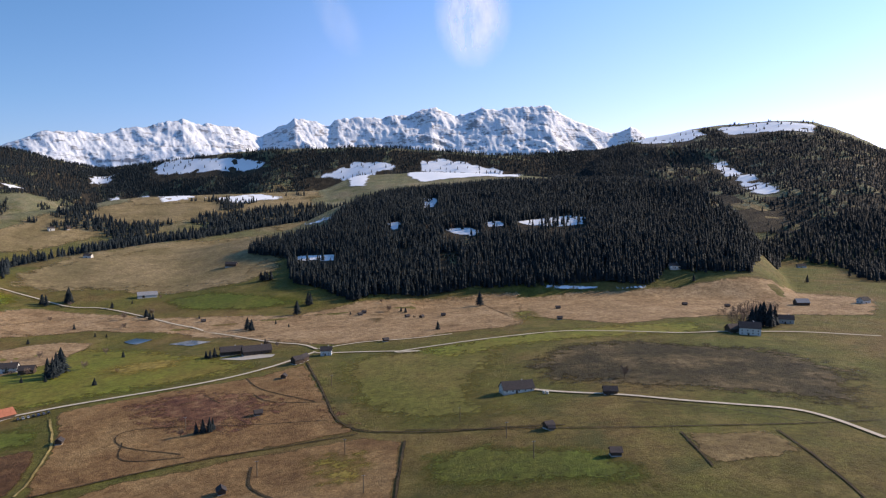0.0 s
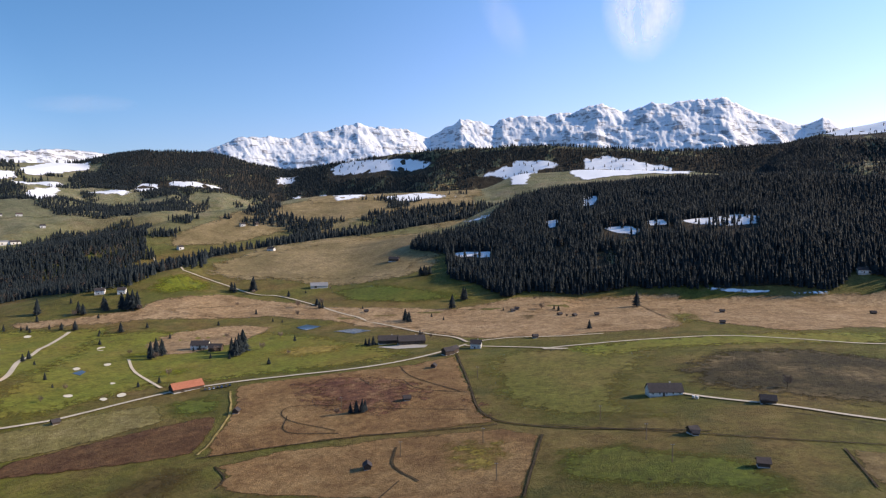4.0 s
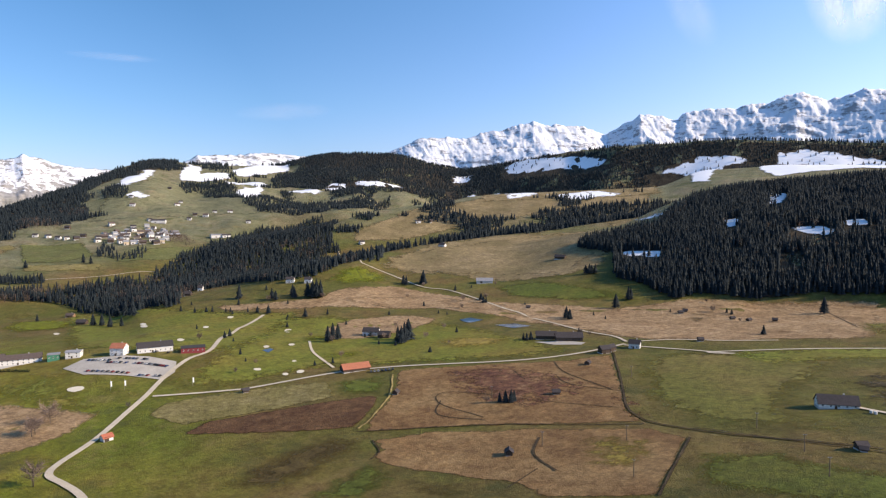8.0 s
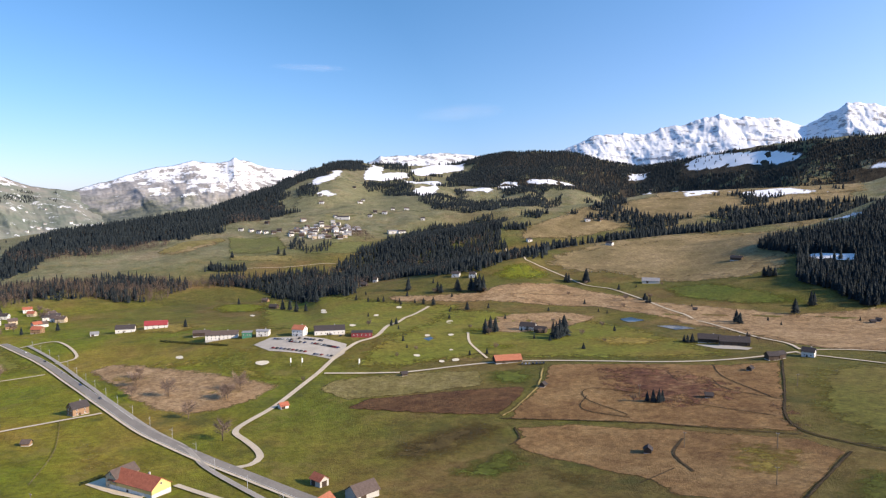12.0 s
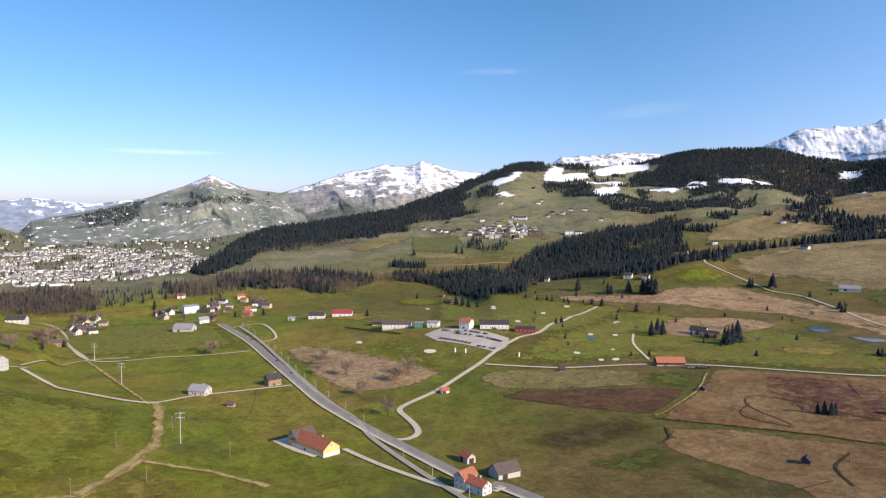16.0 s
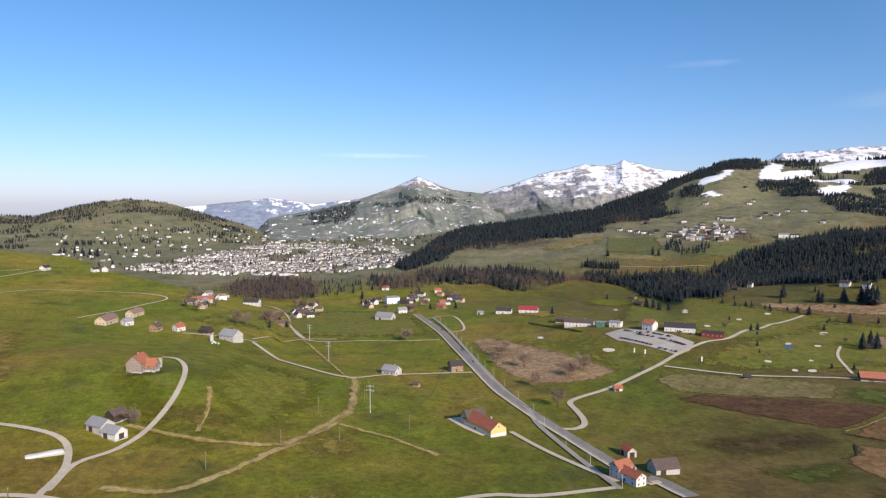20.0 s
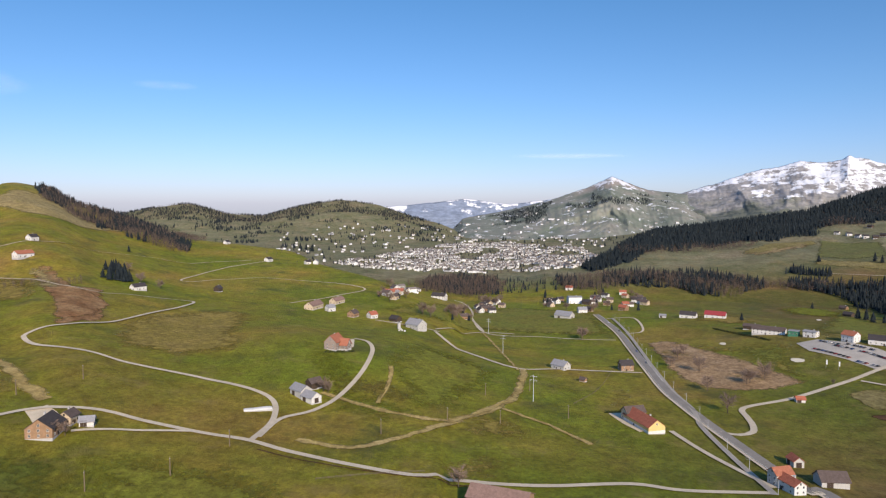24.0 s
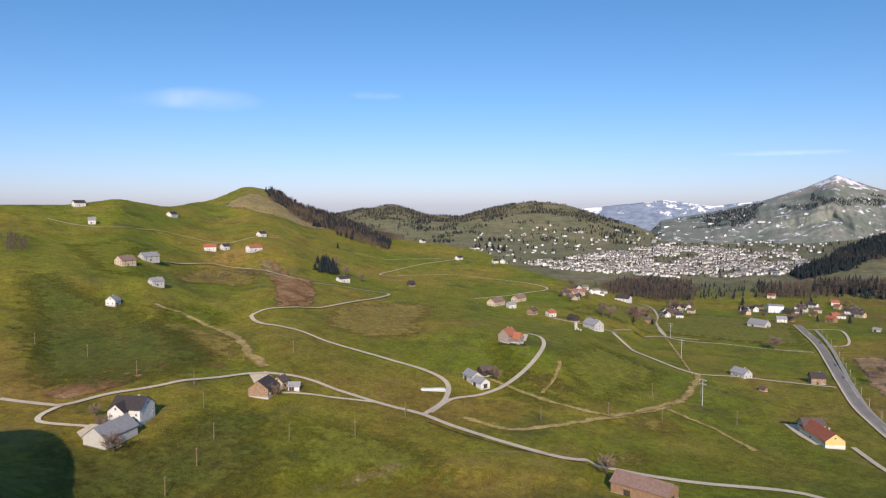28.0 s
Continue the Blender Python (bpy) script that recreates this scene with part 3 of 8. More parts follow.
def field(name, poly, mat, label, lift, step, ragged):
    """A patch of land cover draped over the ground, with an uneven edge."""
    if len(poly) < 3:
        return None
    rim = []
    for (ax, ay), (bx, by) in zip(poly, poly[1:] + poly[:1]):
        n = max(1, int(math.hypot(bx - ax, by - ay) / (step * 0.5)))
        for k in range(n):
            x, y = ax + (bx - ax) * k / n, ay + (by - ay) * k / n
            rim.append((x + ragged * float(rough(x / (step * 1.2), y / (step * 1.2), 3, 71)), y + ragged * float(rough(x / (step * 1.2), y / (step * 1.2), 3, 83))))
    if name in ("dry_patch", "green_patch", "dull_pasture", "muddy_patch", "earth_bank"):
        step = min(step, 8)
        lift += 0.006 * len(LAID)
        LAID.append(name)
    xs, ys = [p[0] for p in rim], [p[1] for p in rim]
    gx_, gy_ = np.meshgrid(np.arange(min(xs), max(xs), step), np.arange(min(ys), max(ys), step))
    gx_, gy_ = gx_.ravel(), gy_.ravel()
    keep = within(gx_, gy_, rim)
    points = rim + list(zip(gx_[keep].tolist(), gy_[keep].tolist()))
    v2, _, tri, *_ = geometry.delaunay_2d_cdt([Vector(p) for p in points], [], [list(range(len(rim)))], 1, 0.01)
    px, py = np.array([v.x for v in v2]), np.array([v.y for v in v2])
    pz = over(px, py, lift)
    faces = []
    for f in tri:
        a, b, c = (v2[k] for k in f[:3])
        faces.append(list(f) if (b - a).cross(c - a) > 0 else list(f)[::-1])
    ob = sheet(name, np.stack([px, py, pz], -1), faces, mat)
    ring = np.array(rim)
    near = np.full(len(px), 1e9)
    for (ax, ay), (bx, by) in zip(ring, np.roll(ring, -1, 0)):
        s = np.clip(((px - ax) * (bx - ax) + (py - ay) * (by - ay)) / max(1e-6, (bx - ax) ** 2 + (by - ay) ** 2), 0, 1)
        near = np.minimum(near, np.hypot(px - ax - s * (bx - ax), py - ay - s * (by - ay)))
    spread(ob, np.clip(near / (22 if name == "snow_patch" and step > 15 else FEATHER.get(mat.name, step * 0.8)), 0, 1))
    if name == "snow_patch":
        CLEARINGS.append(rim)
    return tagged(ob, label, name.split("_")[0], kind="structure")


LIFTS = {"road_main": 0.52, "road_railway_bed": 0.6, "road_lane": 0.48, "path": 0.44, "path_trodden": 0.36, "brook": 0.32}


def smooth_line(points, step):
    """A smooth curve through the points, at even steps."""
    p = [Vector(q) for q in points]
    p = [p[0] * 2 - p[1], *p, p[-1] * 2 - p[-2]]
    line = []
    for a, b, c, d in zip(p, p[1:], p[2:], p[3:]):
        n = max(2, int((c - b).length / step))
        for k in range(n):
            t = k / n
            line.append(0.5 * (2 * b + (c - a) * t + (2 * a - 5 * b + 4 * c - d) * t * t + (3 * b - a - 3 * c + d) * t**3))
    return line + [p[-2]]


def strip(line, left, right, lift, cross=3):
    """Points and faces of a band along a line, between two offsets to its left."""
    verts, faces = [], []
    for k, q in enumerate(line):
        way = (line[min(k + 1, len(line) - 1)] - line[max(k - 1, 0)]).normalized()
        side = Vector((-way.y, way.x))
        for s in range(cross):
            o = left + (right - left) * s / (cross - 1)
            verts.append((q.x + side.x * o, q.y + side.y * o))
    v = np.array(verts)
    z = over(v[:, 0], v[:, 1], lift).reshape(-1, cross)
    z = np.maximum(z, z.mean(1, keepdims=True))
    return np.column_stack([v, z.ravel()]), grid_faces(len(line), cross)


def ribbon(name, points, width, mat, label):
    line = smooth_line(points, 5.0)
    ragged = name in ("brook", "path_trodden")
    verts, faces = strip(line, -width / 2, width / 2, LIFTS[name], 5 if ragged else 3)
    if ragged:
        verts[:, 0] += width * 0.3 * rough(verts[:, 0] / 9, verts[:, 1] / 9, 3, 91)
        verts[:, 1] += width * 0.3 * rough(verts[:, 0] / 9, verts[:, 1] / 9, 3, 95)
    ob = sheet(name, verts, faces, mat)
    if ragged:
        spread(ob, np.tile([0.0, 0.45, 0.7, 0.45, 0.0] if name == "path_trodden" else [0.0, 0.6, 0.95, 0.6, 0.0], len(line)))
    return tagged(ob, label, "road" if "road" in name else "brook" if name == "brook" else "path", kind="structure")



# fields, bogs and ploughland
field("meadow", [(-397, 313), (-406, 336), (-394, 363), (-355, 408), (-322, 437), (-287, 401), (-312, 363), (-345, 326), (-352, 310)], PALETURF, "pale dry grass field beside the lane", 0.16, 7, 1.5)
field("meadow", [(-322, 437), (-285, 477), (-253, 428), (-256, 416), (-287, 401)], DEEPGREEN, "dark green wedge of meadow beside a track", 0.16, 8, 1)
field("ploughed_field", [(-340, 298), (-345, 326), (-312, 363), (-270, 407), (-256, 416), (-243, 391), (-232, 353), (-249, 340), (-278, 326)], SOIL, "dark brown freshly ploughed field", 0.2, 7, 1)
field("muddy_patch", [(-256, 230), (-260, 287), (-251, 330), (-218, 350), (-204, 333), (-200, 312), (-200, 280), (-207, 250)], MUD, "dark muddy grass patch in a green meadow", 0.14, 12, 5)
field("meadow", [(-203, 238), (-198, 278), (-194, 313), (-161, 304), (-152, 280), (-159, 256)], DEEPGREEN, "fresh green wedge of meadow", 0.18, 8, 2)
field("muddy_patch", [(-154, 282), (-151, 299), (-114, 298), (-104, 286), (-109, 272), (-138, 263)], MUD, "dark muddy grass patch in a green meadow", 0.2, 8, 3)
ribbon("path_trodden", [(-279, 470), (-248, 418), (-232, 370), (-229, 351)], 2.4, DRYTRACK, "sandy trodden track between fields")
field("meadow", [(-284, 486), (-200, 537), (-155, 560), (-122, 595), (-83, 476), (-64, 424), (-50, 404), (-99, 393), (-153, 380), (-225, 346), (-247, 419)], REED, "dry tan reed meadow with brown ditches", 0.12, 8, 2.5)
field("meadow", [(-209, 339), (-180, 362), (-115, 384), (-47, 394), (-22, 377), (-22, 326), (-22, 288), (-73, 282), (-98, 299), (-135, 302), (-174, 305), (-192, 312), (-194, 325)], REED, "dry tan reed meadow with brown ditches", 0.12, 7, 2.5)
field("meadow", [(-642, 215), (-641, 249), (-511, 284), (-428, 304), (-408, 265), (-406, 228), (-416, 208), (-452, 196), (-549, 205)], TANGRASS, "tan dry grass field with bare trees beside the main road", 0.12, 14, 2.5)
field("meadow", [(-424, 352), (-468, 423), (-518, 524), (-598, 664), (-548, 696), (-412, 735), (-302, 707), (-215, 647), (-150, 607), (-204, 547), (-294, 498), (-351, 464), (-381, 391)], GOLF, "bright green mown golf fairway", 0.1, 14, 2.5)
field("bog_soil", [(-237, 491), (-214, 528), (-151, 518), (-115, 487), (-111, 454), (-137, 421), (-171, 425), (-209, 447)], RUST, "torn reddish bog soil around a copse", 0.18, 14, 2.5)
field("bog_soil", [(-92, 475), (-72, 456), (-45, 408), (-50, 400), (-66, 414), (-82, 441)], RUST, "torn reddish bog soil along a ditch", 0.18, 14, 2.5)
field("meadow", [(-595, 754), (-468, 861), (-330, 839), (-248, 834), (-126, 870), (13, 929), (107, 931), (92, 717), (-28, 680), (-116, 668), (-215, 738), (-350, 810), (-469, 770)], TANGRASS, "wide pinkish-tan bog meadow below the forest", 0.12, 22, 6)
field("meadow", [(-752, 686), (-665, 723), (-604, 765), (-601, 814), (-554, 901), (-438, 877), (-353, 852), (-256, 859), (-188, 860), (-113, 920), (112, 941), (98, 748), (-30, 694), (-104, 664), (-147, 681), (-244, 741), (-317, 773), (-423, 784), (-511, 748), (-581, 712), (-684, 665)], TANGRASS, "wide pinkish-tan dry meadow behind the golf course", 0.09, 20, 6)
field("green_patch", [(-651, 829), (-673, 908), (-655, 967), (-584, 948), (-564, 900), (-603, 831)], LUSH, "bright green knoll of meadow", 0.16, 14, 5)
field("meadow", [(-101, 567), (-79, 617), (-23, 625), (29, 624), (60, 568), (38, 495), (32, 438), (60, 425), (67, 374), (27, 393), (-17, 403), (-49, 420), (-73, 463)], VALLEY, "yellowish green valley meadow beside a ditch", 0.1, 16, 5)
field("dry_patch", [(-84, 356), (-81, 382), (-57, 379), (-34, 376), (-31, 338), (-42, 316), (-64, 323)], DRYPATCH, "yellowish grass in the reed meadow", 0.17, 9, 5)
field("meadow", [(12, 919), (168, 926), (319, 914), (485, 937), (566, 867), (478, 731), (318, 732), (183, 687), (77, 787)], TANGRASS, "wide pinkish-tan bog meadow below the forest", 0.12, 22, 6)
field("meadow", [(-644, 960), (-678, 1094), (-603, 1318), (-470, 1493), (-275, 1174), (-251, 1053), (-302, 996), (-426, 971), (-567, 994)], DRYHILL, "dry tan pasture on a gentle ridge", 0.12, 26, 8)
field("meadow", [(-686, 1040), (-676, 1177), (-746, 1522), (-530, 1456), (-407, 1547), (-281, 1181), (-289, 1093), (-311, 1014), (-454, 1009), (-588, 964)], DRYHILL, "dry tan pasture on a gentle ridge", 0.12, 26, 8)
field("meadow", [(-652, 823), (-666, 935), (-586, 937), (-579, 874)], DEEPGREEN, "bright green meadow triangle", 0.12, 20, 4)
field("meadow", [(-413, 943), (-343, 982), (-207, 935), (-171, 912), (-260, 871), (-348, 881)], DEEPGREEN, "green meadow knoll", 0.12, 20, 4)
field("meadow", [(-1105, 683), (-935, 682), (-679, 673), (-576, 713), (-535, 642), (-473, 511), (-469, 448), (-625, 388)], GOLF, "bright green mown fairway behind the inn", 0.1, 14, 4)
field("muddy_patch", [(-104, 827), (-93, 868), (-64, 878), (-64, 796), (-86, 776)], MUD, "dark olive wedge of bog meadow", 0.2, 8, 3)
field("green_patch", [(69, 820), (121, 853), (120, 752), (75, 727)], VALLEY, "greenish patch in the bog meadow", 0.2, 8, 4)
# part of the darkness is the slope's shade put into the turf colour
field("heath", [(53, 518), (87, 587), (162, 609), (241, 575), (284, 546), (313, 476), (249, 377), (184, 420), (125, 439), (66, 468)], SHADEDTURF, "dark bare heath slope with painted shade and pale streaks", 0.12, 14, 8)
field("meadow", [(123, 341), (174, 347), (173, 313), (119, 296)], STREAKED, "small streaky brown and olive field between ditches", 0.12, 8, 2.5)
field("meadow", [(-20, 359), (35, 357), (83, 328), (103, 289), (87, 270), (-22, 303)], DEEPGREEN, "lush green field", 0.12, 14, 8)
field("meadow", [(-44, 621), (65, 671), (161, 693), (275, 699), (260, 621), (161, 604), (83, 594), (7, 559)], GOLF, "green meadow beyond the rise", 0.12, 14, 5)
field("meadow", [(-613, 217), (-576, 310), (-536, 338), (-417, 308), (-408, 285), (-570, 280)], GOLF, "fresh green valley meadow", 0.12, 14, 4)
field("meadow", [(-640, -510), (-643, -494), (-555, -413), (-599, -406), (-437, -315), (-369, -324), (-438, -356), (-607, -497)], BANK, "bare brown earth bank beside the lane", 0.2, 14, 4)
field("meadow", [(-705, -108), (-823, -54), (-1031, 76), (-937, 214), (-692, 200), (-702, 110), (-730, 28), (-669, -76)], GOLF, "green meadow beside the village", 0.12, 14, 3)
field("meadow", [(-1576, 686), (-1692, 824), (-1691, 974), (-1583, 843), (-1518, 726)], DRYHILL, "tan stubble strip on the wooded slope", 0.12, 30, 6)
field("meadow", [(-1015, 1354), (-1049, 1499), (-1033, 1707), (-901, 1940), (-666, 2074), (-408, 2188), (-246, 1416), (-568, 1786), (-781, 1689), (-819, 1594), (-897, 1434)], DRYHILL, "dry tan mountain pasture", 0.12, 30, 14)
field("meadow", [(-1317, 2747), (-867, 2672), (-481, 2654), (-382, 2142), (-647, 2018), (-867, 1867)], DRYHILL, "dry tan mountain pasture", 0.4, 30, 14)
for rim, kind, words in (
        ([(-1579, 677), (-1700, 817), (-1710, 933), (-1644, 918), (-1613, 830), (-1569, 740)], PALETURF, "strip of dry turf along a forest edge"),
        ([(-1688, 941), (-1565, 1041), (-1411, 962), (-1409, 876), (-1469, 825)], SLOPEGREEN, "green field below a village"),
        ([(-1385, 1086), (-1373, 1206), (-1260, 1131), (-1260, 1028), (-1322, 938)], SLOPEGREEN, "green field below a village"),
        ([(-1452, 816), (-1320, 920), (-1275, 875), (-1387, 782)], PALETURF, "tan field below a village")):
    field("slope_field", rim, kind, words, 0.3, 20, 6)
field("meadow", [(-2104, 1458), (-2351, 1830), (-2224, 1918), (-1938, 2007), (-1801, 2226), (-1526, 1661), (-1697, 1401), (-1799, 1193)], PASTURE, "dry green pasture on the village slope", 0.12, 34, 18)
field("meadow", [(777, 2003), (774, 1879), (851, 1673), (813, 1595), (788, 1624), (738, 1755), (498, 1260)], DRYHILL, "tan meadow strip below the great hill", 0.12, 30, 10)

# snow that is left
CLEARINGS.append([(1218, 3076), (1475, 2989), (1584, 2893), (1419, 2610), (1318, 2861), (1182, 2818)])
field("snow_patch", [(1255, 3170), (1522, 3086), (1631, 2981), (1524, 2803), (1342, 2914), (1245, 2969)], SNOW, "patch of old snow on a slope", 1.2, 18, 22)
CLEARINGS.append([(-1563, 2988), (-1442, 3005), (-1424, 2910), (-1503, 2888)])
field("snow_patch", [(-1587, 3035), (-1473, 3072), (-1445, 2952), (-1527, 2935)], SNOW, "patch of old snow on a slope", 1.2, 18, 22)
# old snow on the slope above the village
for rim, kind in (
        ([(-2675, 2061), (-2680, 2132), (-2330, 1834), (-2295, 1735), (-2200, 1560), (-2260, 1570), (-2377, 1720)], DRIFTS),
        ([(-2528, 2131), (-2913, 2520), (-2776, 2499), (-2544, 2280), (-2509, 2442), (-2437, 2358), (-2428, 2198), (-2413, 2054)], SNOW),
        ([(-2606, 2533), (-2808, 2923), (-2596, 2967), (-2480, 2820), (-2429, 2544), (-2453, 2407)], SNOW),
        ([(-2431, 2318), (-2220, 2368), (-2166, 2340), (-2043, 2007)], SNOW),
        ([(-2011, 1977), (-2049, 2194), (-1932, 2046), (-1757, 1766)], DRIFTS),
        ([(-2013, 2234), (-1936, 2321), (-1801, 2288), (-1808, 2236), (-1879, 2197)], DRIFTS),
        ([(-1927, 2445), (-1954, 2503), (-1832, 2513), (-1822, 2470), (-1796, 2312)], SNOW),
        ([(-1832, 2513), (-1811, 2550), (-1698, 2589), (-1640, 2640), (-1600, 2600), (-1682, 2536), (-1745, 2495)], SNOW),
        ([(-2007, 1489), (-2030, 1540), (-1942, 1541), (-1955, 1476)], DRIFTS)):
    field("snow_patch", rim, kind, "patch of old snow on a slope", 1.2, 18, 14)
CLEARINGS.append([(-1296, 3021), (-1245, 3063), (-1169, 3046), (-898, 2953), (-722, 2823), (-712, 2782), (-738, 2742), (-901, 2799), (-1200, 2855), (-1265, 2947)])
field("snow_patch", [(-1296, 3021), (-1245, 3063), (-1169, 3046), (-898, 2953), (-722, 2823), (-751, 2791), (-916, 2845), (-1224, 2912)], SNOW, "broad white patch of old snow on a mountain pasture", 1.2, 18, 15)
CLEARINGS.append([(-535, 2700), (-368, 2797), (-225, 2779), (-165, 2749), (-163, 2720), (-245, 2155), (-304, 2184), (-529, 2672)])
field("snow_patch", [(-535, 2700), (-409, 2758), (-368, 2797), (-225, 2779), (-165, 2749), (-265, 2718), (-254, 2227), (-315, 2261), (-412, 2700)], SNOW, "broad white patch of old snow on a mountain pasture", 1.2, 18, 15)
CLEARINGS.append([(-135, 2428), (-87, 2809), (17, 2833), (331, 2762), (291, 2422), (274, 2352), (-66, 2185), (-129, 2335)])
field("snow_patch", [(-135, 2428), (-87, 2809), (17, 2833), (210, 2786), (331, 2762), (284, 2441), (85, 2405), (-70, 2302)], SNOW, "broad white patch of old snow on a mountain pasture", 1.2, 18, 15)
CLEARINGS.append([(889, 3229), (986, 3263), (1194, 3262), (1164, 3009), (1094, 2826), (985, 2710), (856, 2901), (847, 3074)])
field("snow_patch", [(889, 3229), (986, 3263), (1194, 3262), (1164, 3009), (1059, 2916), (919, 3118)], SNOW, "broad white patch of old snow on a mountain pasture", 1.2, 18, 15)
CLEARINGS.append([(952, 2410), (1008, 2418), (916, 1885), (907, 1788), (892, 1757), (816, 1784), (899, 2230), (921, 2330)])
field("snow_patch", [(952, 2410), (1008, 2418), (988, 2206), (916, 1885), (907, 1788), (839, 1836), (884, 2037), (906, 2109), (925, 2297)], SNOW, "broad white patch of old snow on a mountain pasture", 1.2, 18, 15)
CLEARINGS.append([(-1, 1181), (46, 1184), (64, 1163), (61, 1100), (56, 1073), (16, 1095), (0, 1119)])
field("snow_patch", [(-1, 1181), (46, 1184), (64, 1163), (58, 1133), (17, 1154)], SNOW, "bright snow field in a forest clearing", 0.6, 10, 3)
CLEARINGS.append([(72, 1212), (102, 1220), (117, 1171), (111, 1104), (71, 1110), (68, 1137)])
field("snow_patch", [(72, 1212), (102, 1220), (117, 1171), (75, 1175)], SNOW, "bright snow field in a forest clearing", 0.6, 10, 3)
CLEARINGS.append([(130, 1202), (229, 1250), (258, 1219), (239, 1124), (226, 1076), (183, 1080), (133, 1104), (122, 1124)])
field("snow_patch", [(130, 1202), (166, 1219), (229, 1250), (258, 1219), (242, 1156), (195, 1158), (141, 1175)], SNOW, "bright snow field in a forest clearing", 0.6, 10, 3)
CLEARINGS.append([(-49, 1489), (-12, 1475), (-10, 1358), (-15, 1288), (-36, 1276), (-45, 1373)])
field("snow_patch", [(-49, 1489), (-12, 1475), (-16, 1366), (-38, 1348)], SNOW, "thin snow between spruces", 0.6, 9, 4)
CLEARINGS.append([(-103, 1257), (-78, 1270), (-73, 1199), (-74, 1148), (-90, 1143), (-98, 1195)])
field("snow_patch", [(-103, 1257), (-78, 1270), (-79, 1206), (-96, 1204)], SNOW, "thin snow between spruces", 0.6, 9, 4)
CLEARINGS.append([(-246, 1122), (-170, 1105), (-162, 1055), (-164, 1025), (-225, 1047), (-236, 1076)])
field("snow_patch", [(-246, 1122), (-170, 1105), (-172, 1067), (-235, 1094)], SNOW, "thin snow between spruces", 0.6, 9, 4)
CLEARINGS.append([(135, 947), (215, 931), (213, 922), (145, 934), (135, 944)])
field("snow_patch", [(135, 947), (215, 931), (214, 924), (145, 937)], SNOW, "strip of old snow along the forest edge", 0.6, 6, 1)
CLEARINGS.append([(228, 925), (278, 920), (275, 911), (234, 917), (228, 922)])
field("snow_patch", [(228, 925), (278, 920), (276, 914), (235, 920)], SNOW, "strip of old snow along the forest edge", 0.6, 6, 1)
CLEARINGS.append([(777, 2003), (774, 1879), (851, 1673), (793, 1556), (770, 1586), (509, 1204), (485, 1224), (492, 1260)])
CLEARINGS.append([(-6, 1064), (18, 1062), (29, 1029), (28, 993), (-5, 991)])
field("meadow", [(-6, 1064), (18, 1062), (29, 1029), (-6, 1027)], DRYHILL, "brown clearing in the forest", 0.12, 10, 3)
field("snow_patch", [(-1361, 2749), (-1151, 2749), (-735, 2055), (-800, 1931)], DRIFTS, "thin snow remnant on a pasture", 0.5, 16, 12)
field("snow_patch", [(-735, 2055), (-581, 2160), (-464, 2128), (-606, 2003)], DRIFTS, "thin snow remnant on a pasture", 0.5, 16, 12)
field("snow_patch", [(-285, 1365), (-232, 1373), (-223, 1338), (-263, 1313)], DRIFTS, "thin snow remnant on a pasture", 0.5, 16, 12)
field("meadow", [(-2, 1019), (15, 1139), (64, 1173), (60, 1056), (22, 1008)], DRYHILL, "brown clearing in the forest", 0.12, 16, 4)

# bunkers, ponds, yards
field("sand_bunker", [(-490, 328), (-488, 325), (-488, 322), (-490, 319), (-494, 319), (-498, 320), (-501, 322), (-501, 325), (-498, 328), (-494, 329)], SAND, "pale sand bunker", 0.3, 6, 1)
field("sand_bunker", [(-589, 292), (-586, 290), (-586, 288), (-589, 287), (-593, 286), (-597, 287), (-599, 289), (-599, 291), (-597, 293), (-593, 293)], SAND, "pale sand bunker", 0.3, 6, 1)
field("sand_bunker", [(-490, 324), (-488, 322), (-489, 319), (-492, 318), (-496, 318), (-500, 319), (-502, 322), (-501, 324), (-498, 325), (-493, 325)], SAND, "pale sand bunker", 0.3, 6, 1)
field("sand_bunker", [(-405, 607), (-403, 603), (-403, 600), (-406, 599), (-410, 601), (-413, 605), (-416, 609), (-415, 612), (-413, 613), (-409, 611)], SAND, "pale sand bunker", 0.3, 6, 1)
field("sand_bunker", [(-519, 614), (-516, 609), (-515, 605), (-518, 604), (-523, 607), (-527, 610), (-529, 613), (-528, 616), (-526, 618), (-523, 617)], SAND, "pale sand bunker", 0.3, 6, 1)
field("sand_bunker", [(-369, 440), (-368, 438), (-368, 436), (-370, 435), (-372, 436), (-374, 437), (-375, 439), (-375, 441), (-373, 442), (-371, 441)], SAND, "pale sand bunker", 0.3, 6, 1)
field("sand_bunker", [(-393, 478), (-393, 476), (-393, 475), (-394, 474), (-396, 474), (-397, 476), (-398, 477), (-398, 479), (-397, 479), (-395, 479)], SAND, "pale sand bunker", 0.3, 6, 1)
field("sand_bunker", [(-629, 585), (-625, 581), (-623, 577), (-626, 576), (-631, 578), (-636, 582), (-640, 586), (-640, 589), (-638, 590), (-633, 589)], SAND, "pale sand bunker", 0.3, 6, 1)
field("sand_bunker", [(-833, 518), (-827, 513), (-824, 510), (-827, 509), (-834, 511), (-842, 515), (-848, 520), (-850, 523), (-848, 524), (-841, 522)], SAND, "pale sand bunker", 0.3, 6, 1)
field("water_pond", [(-357, 745), (-349, 759), (-328, 755), (-335, 729)], WATER, "small blue pond on the golf course", 0.25, 12, 1)
field("water_pond", [(-298, 723), (-280, 741), (-253, 728), (-267, 708)], WATER, "small blue pond on the golf course", 0.25, 12, 1)
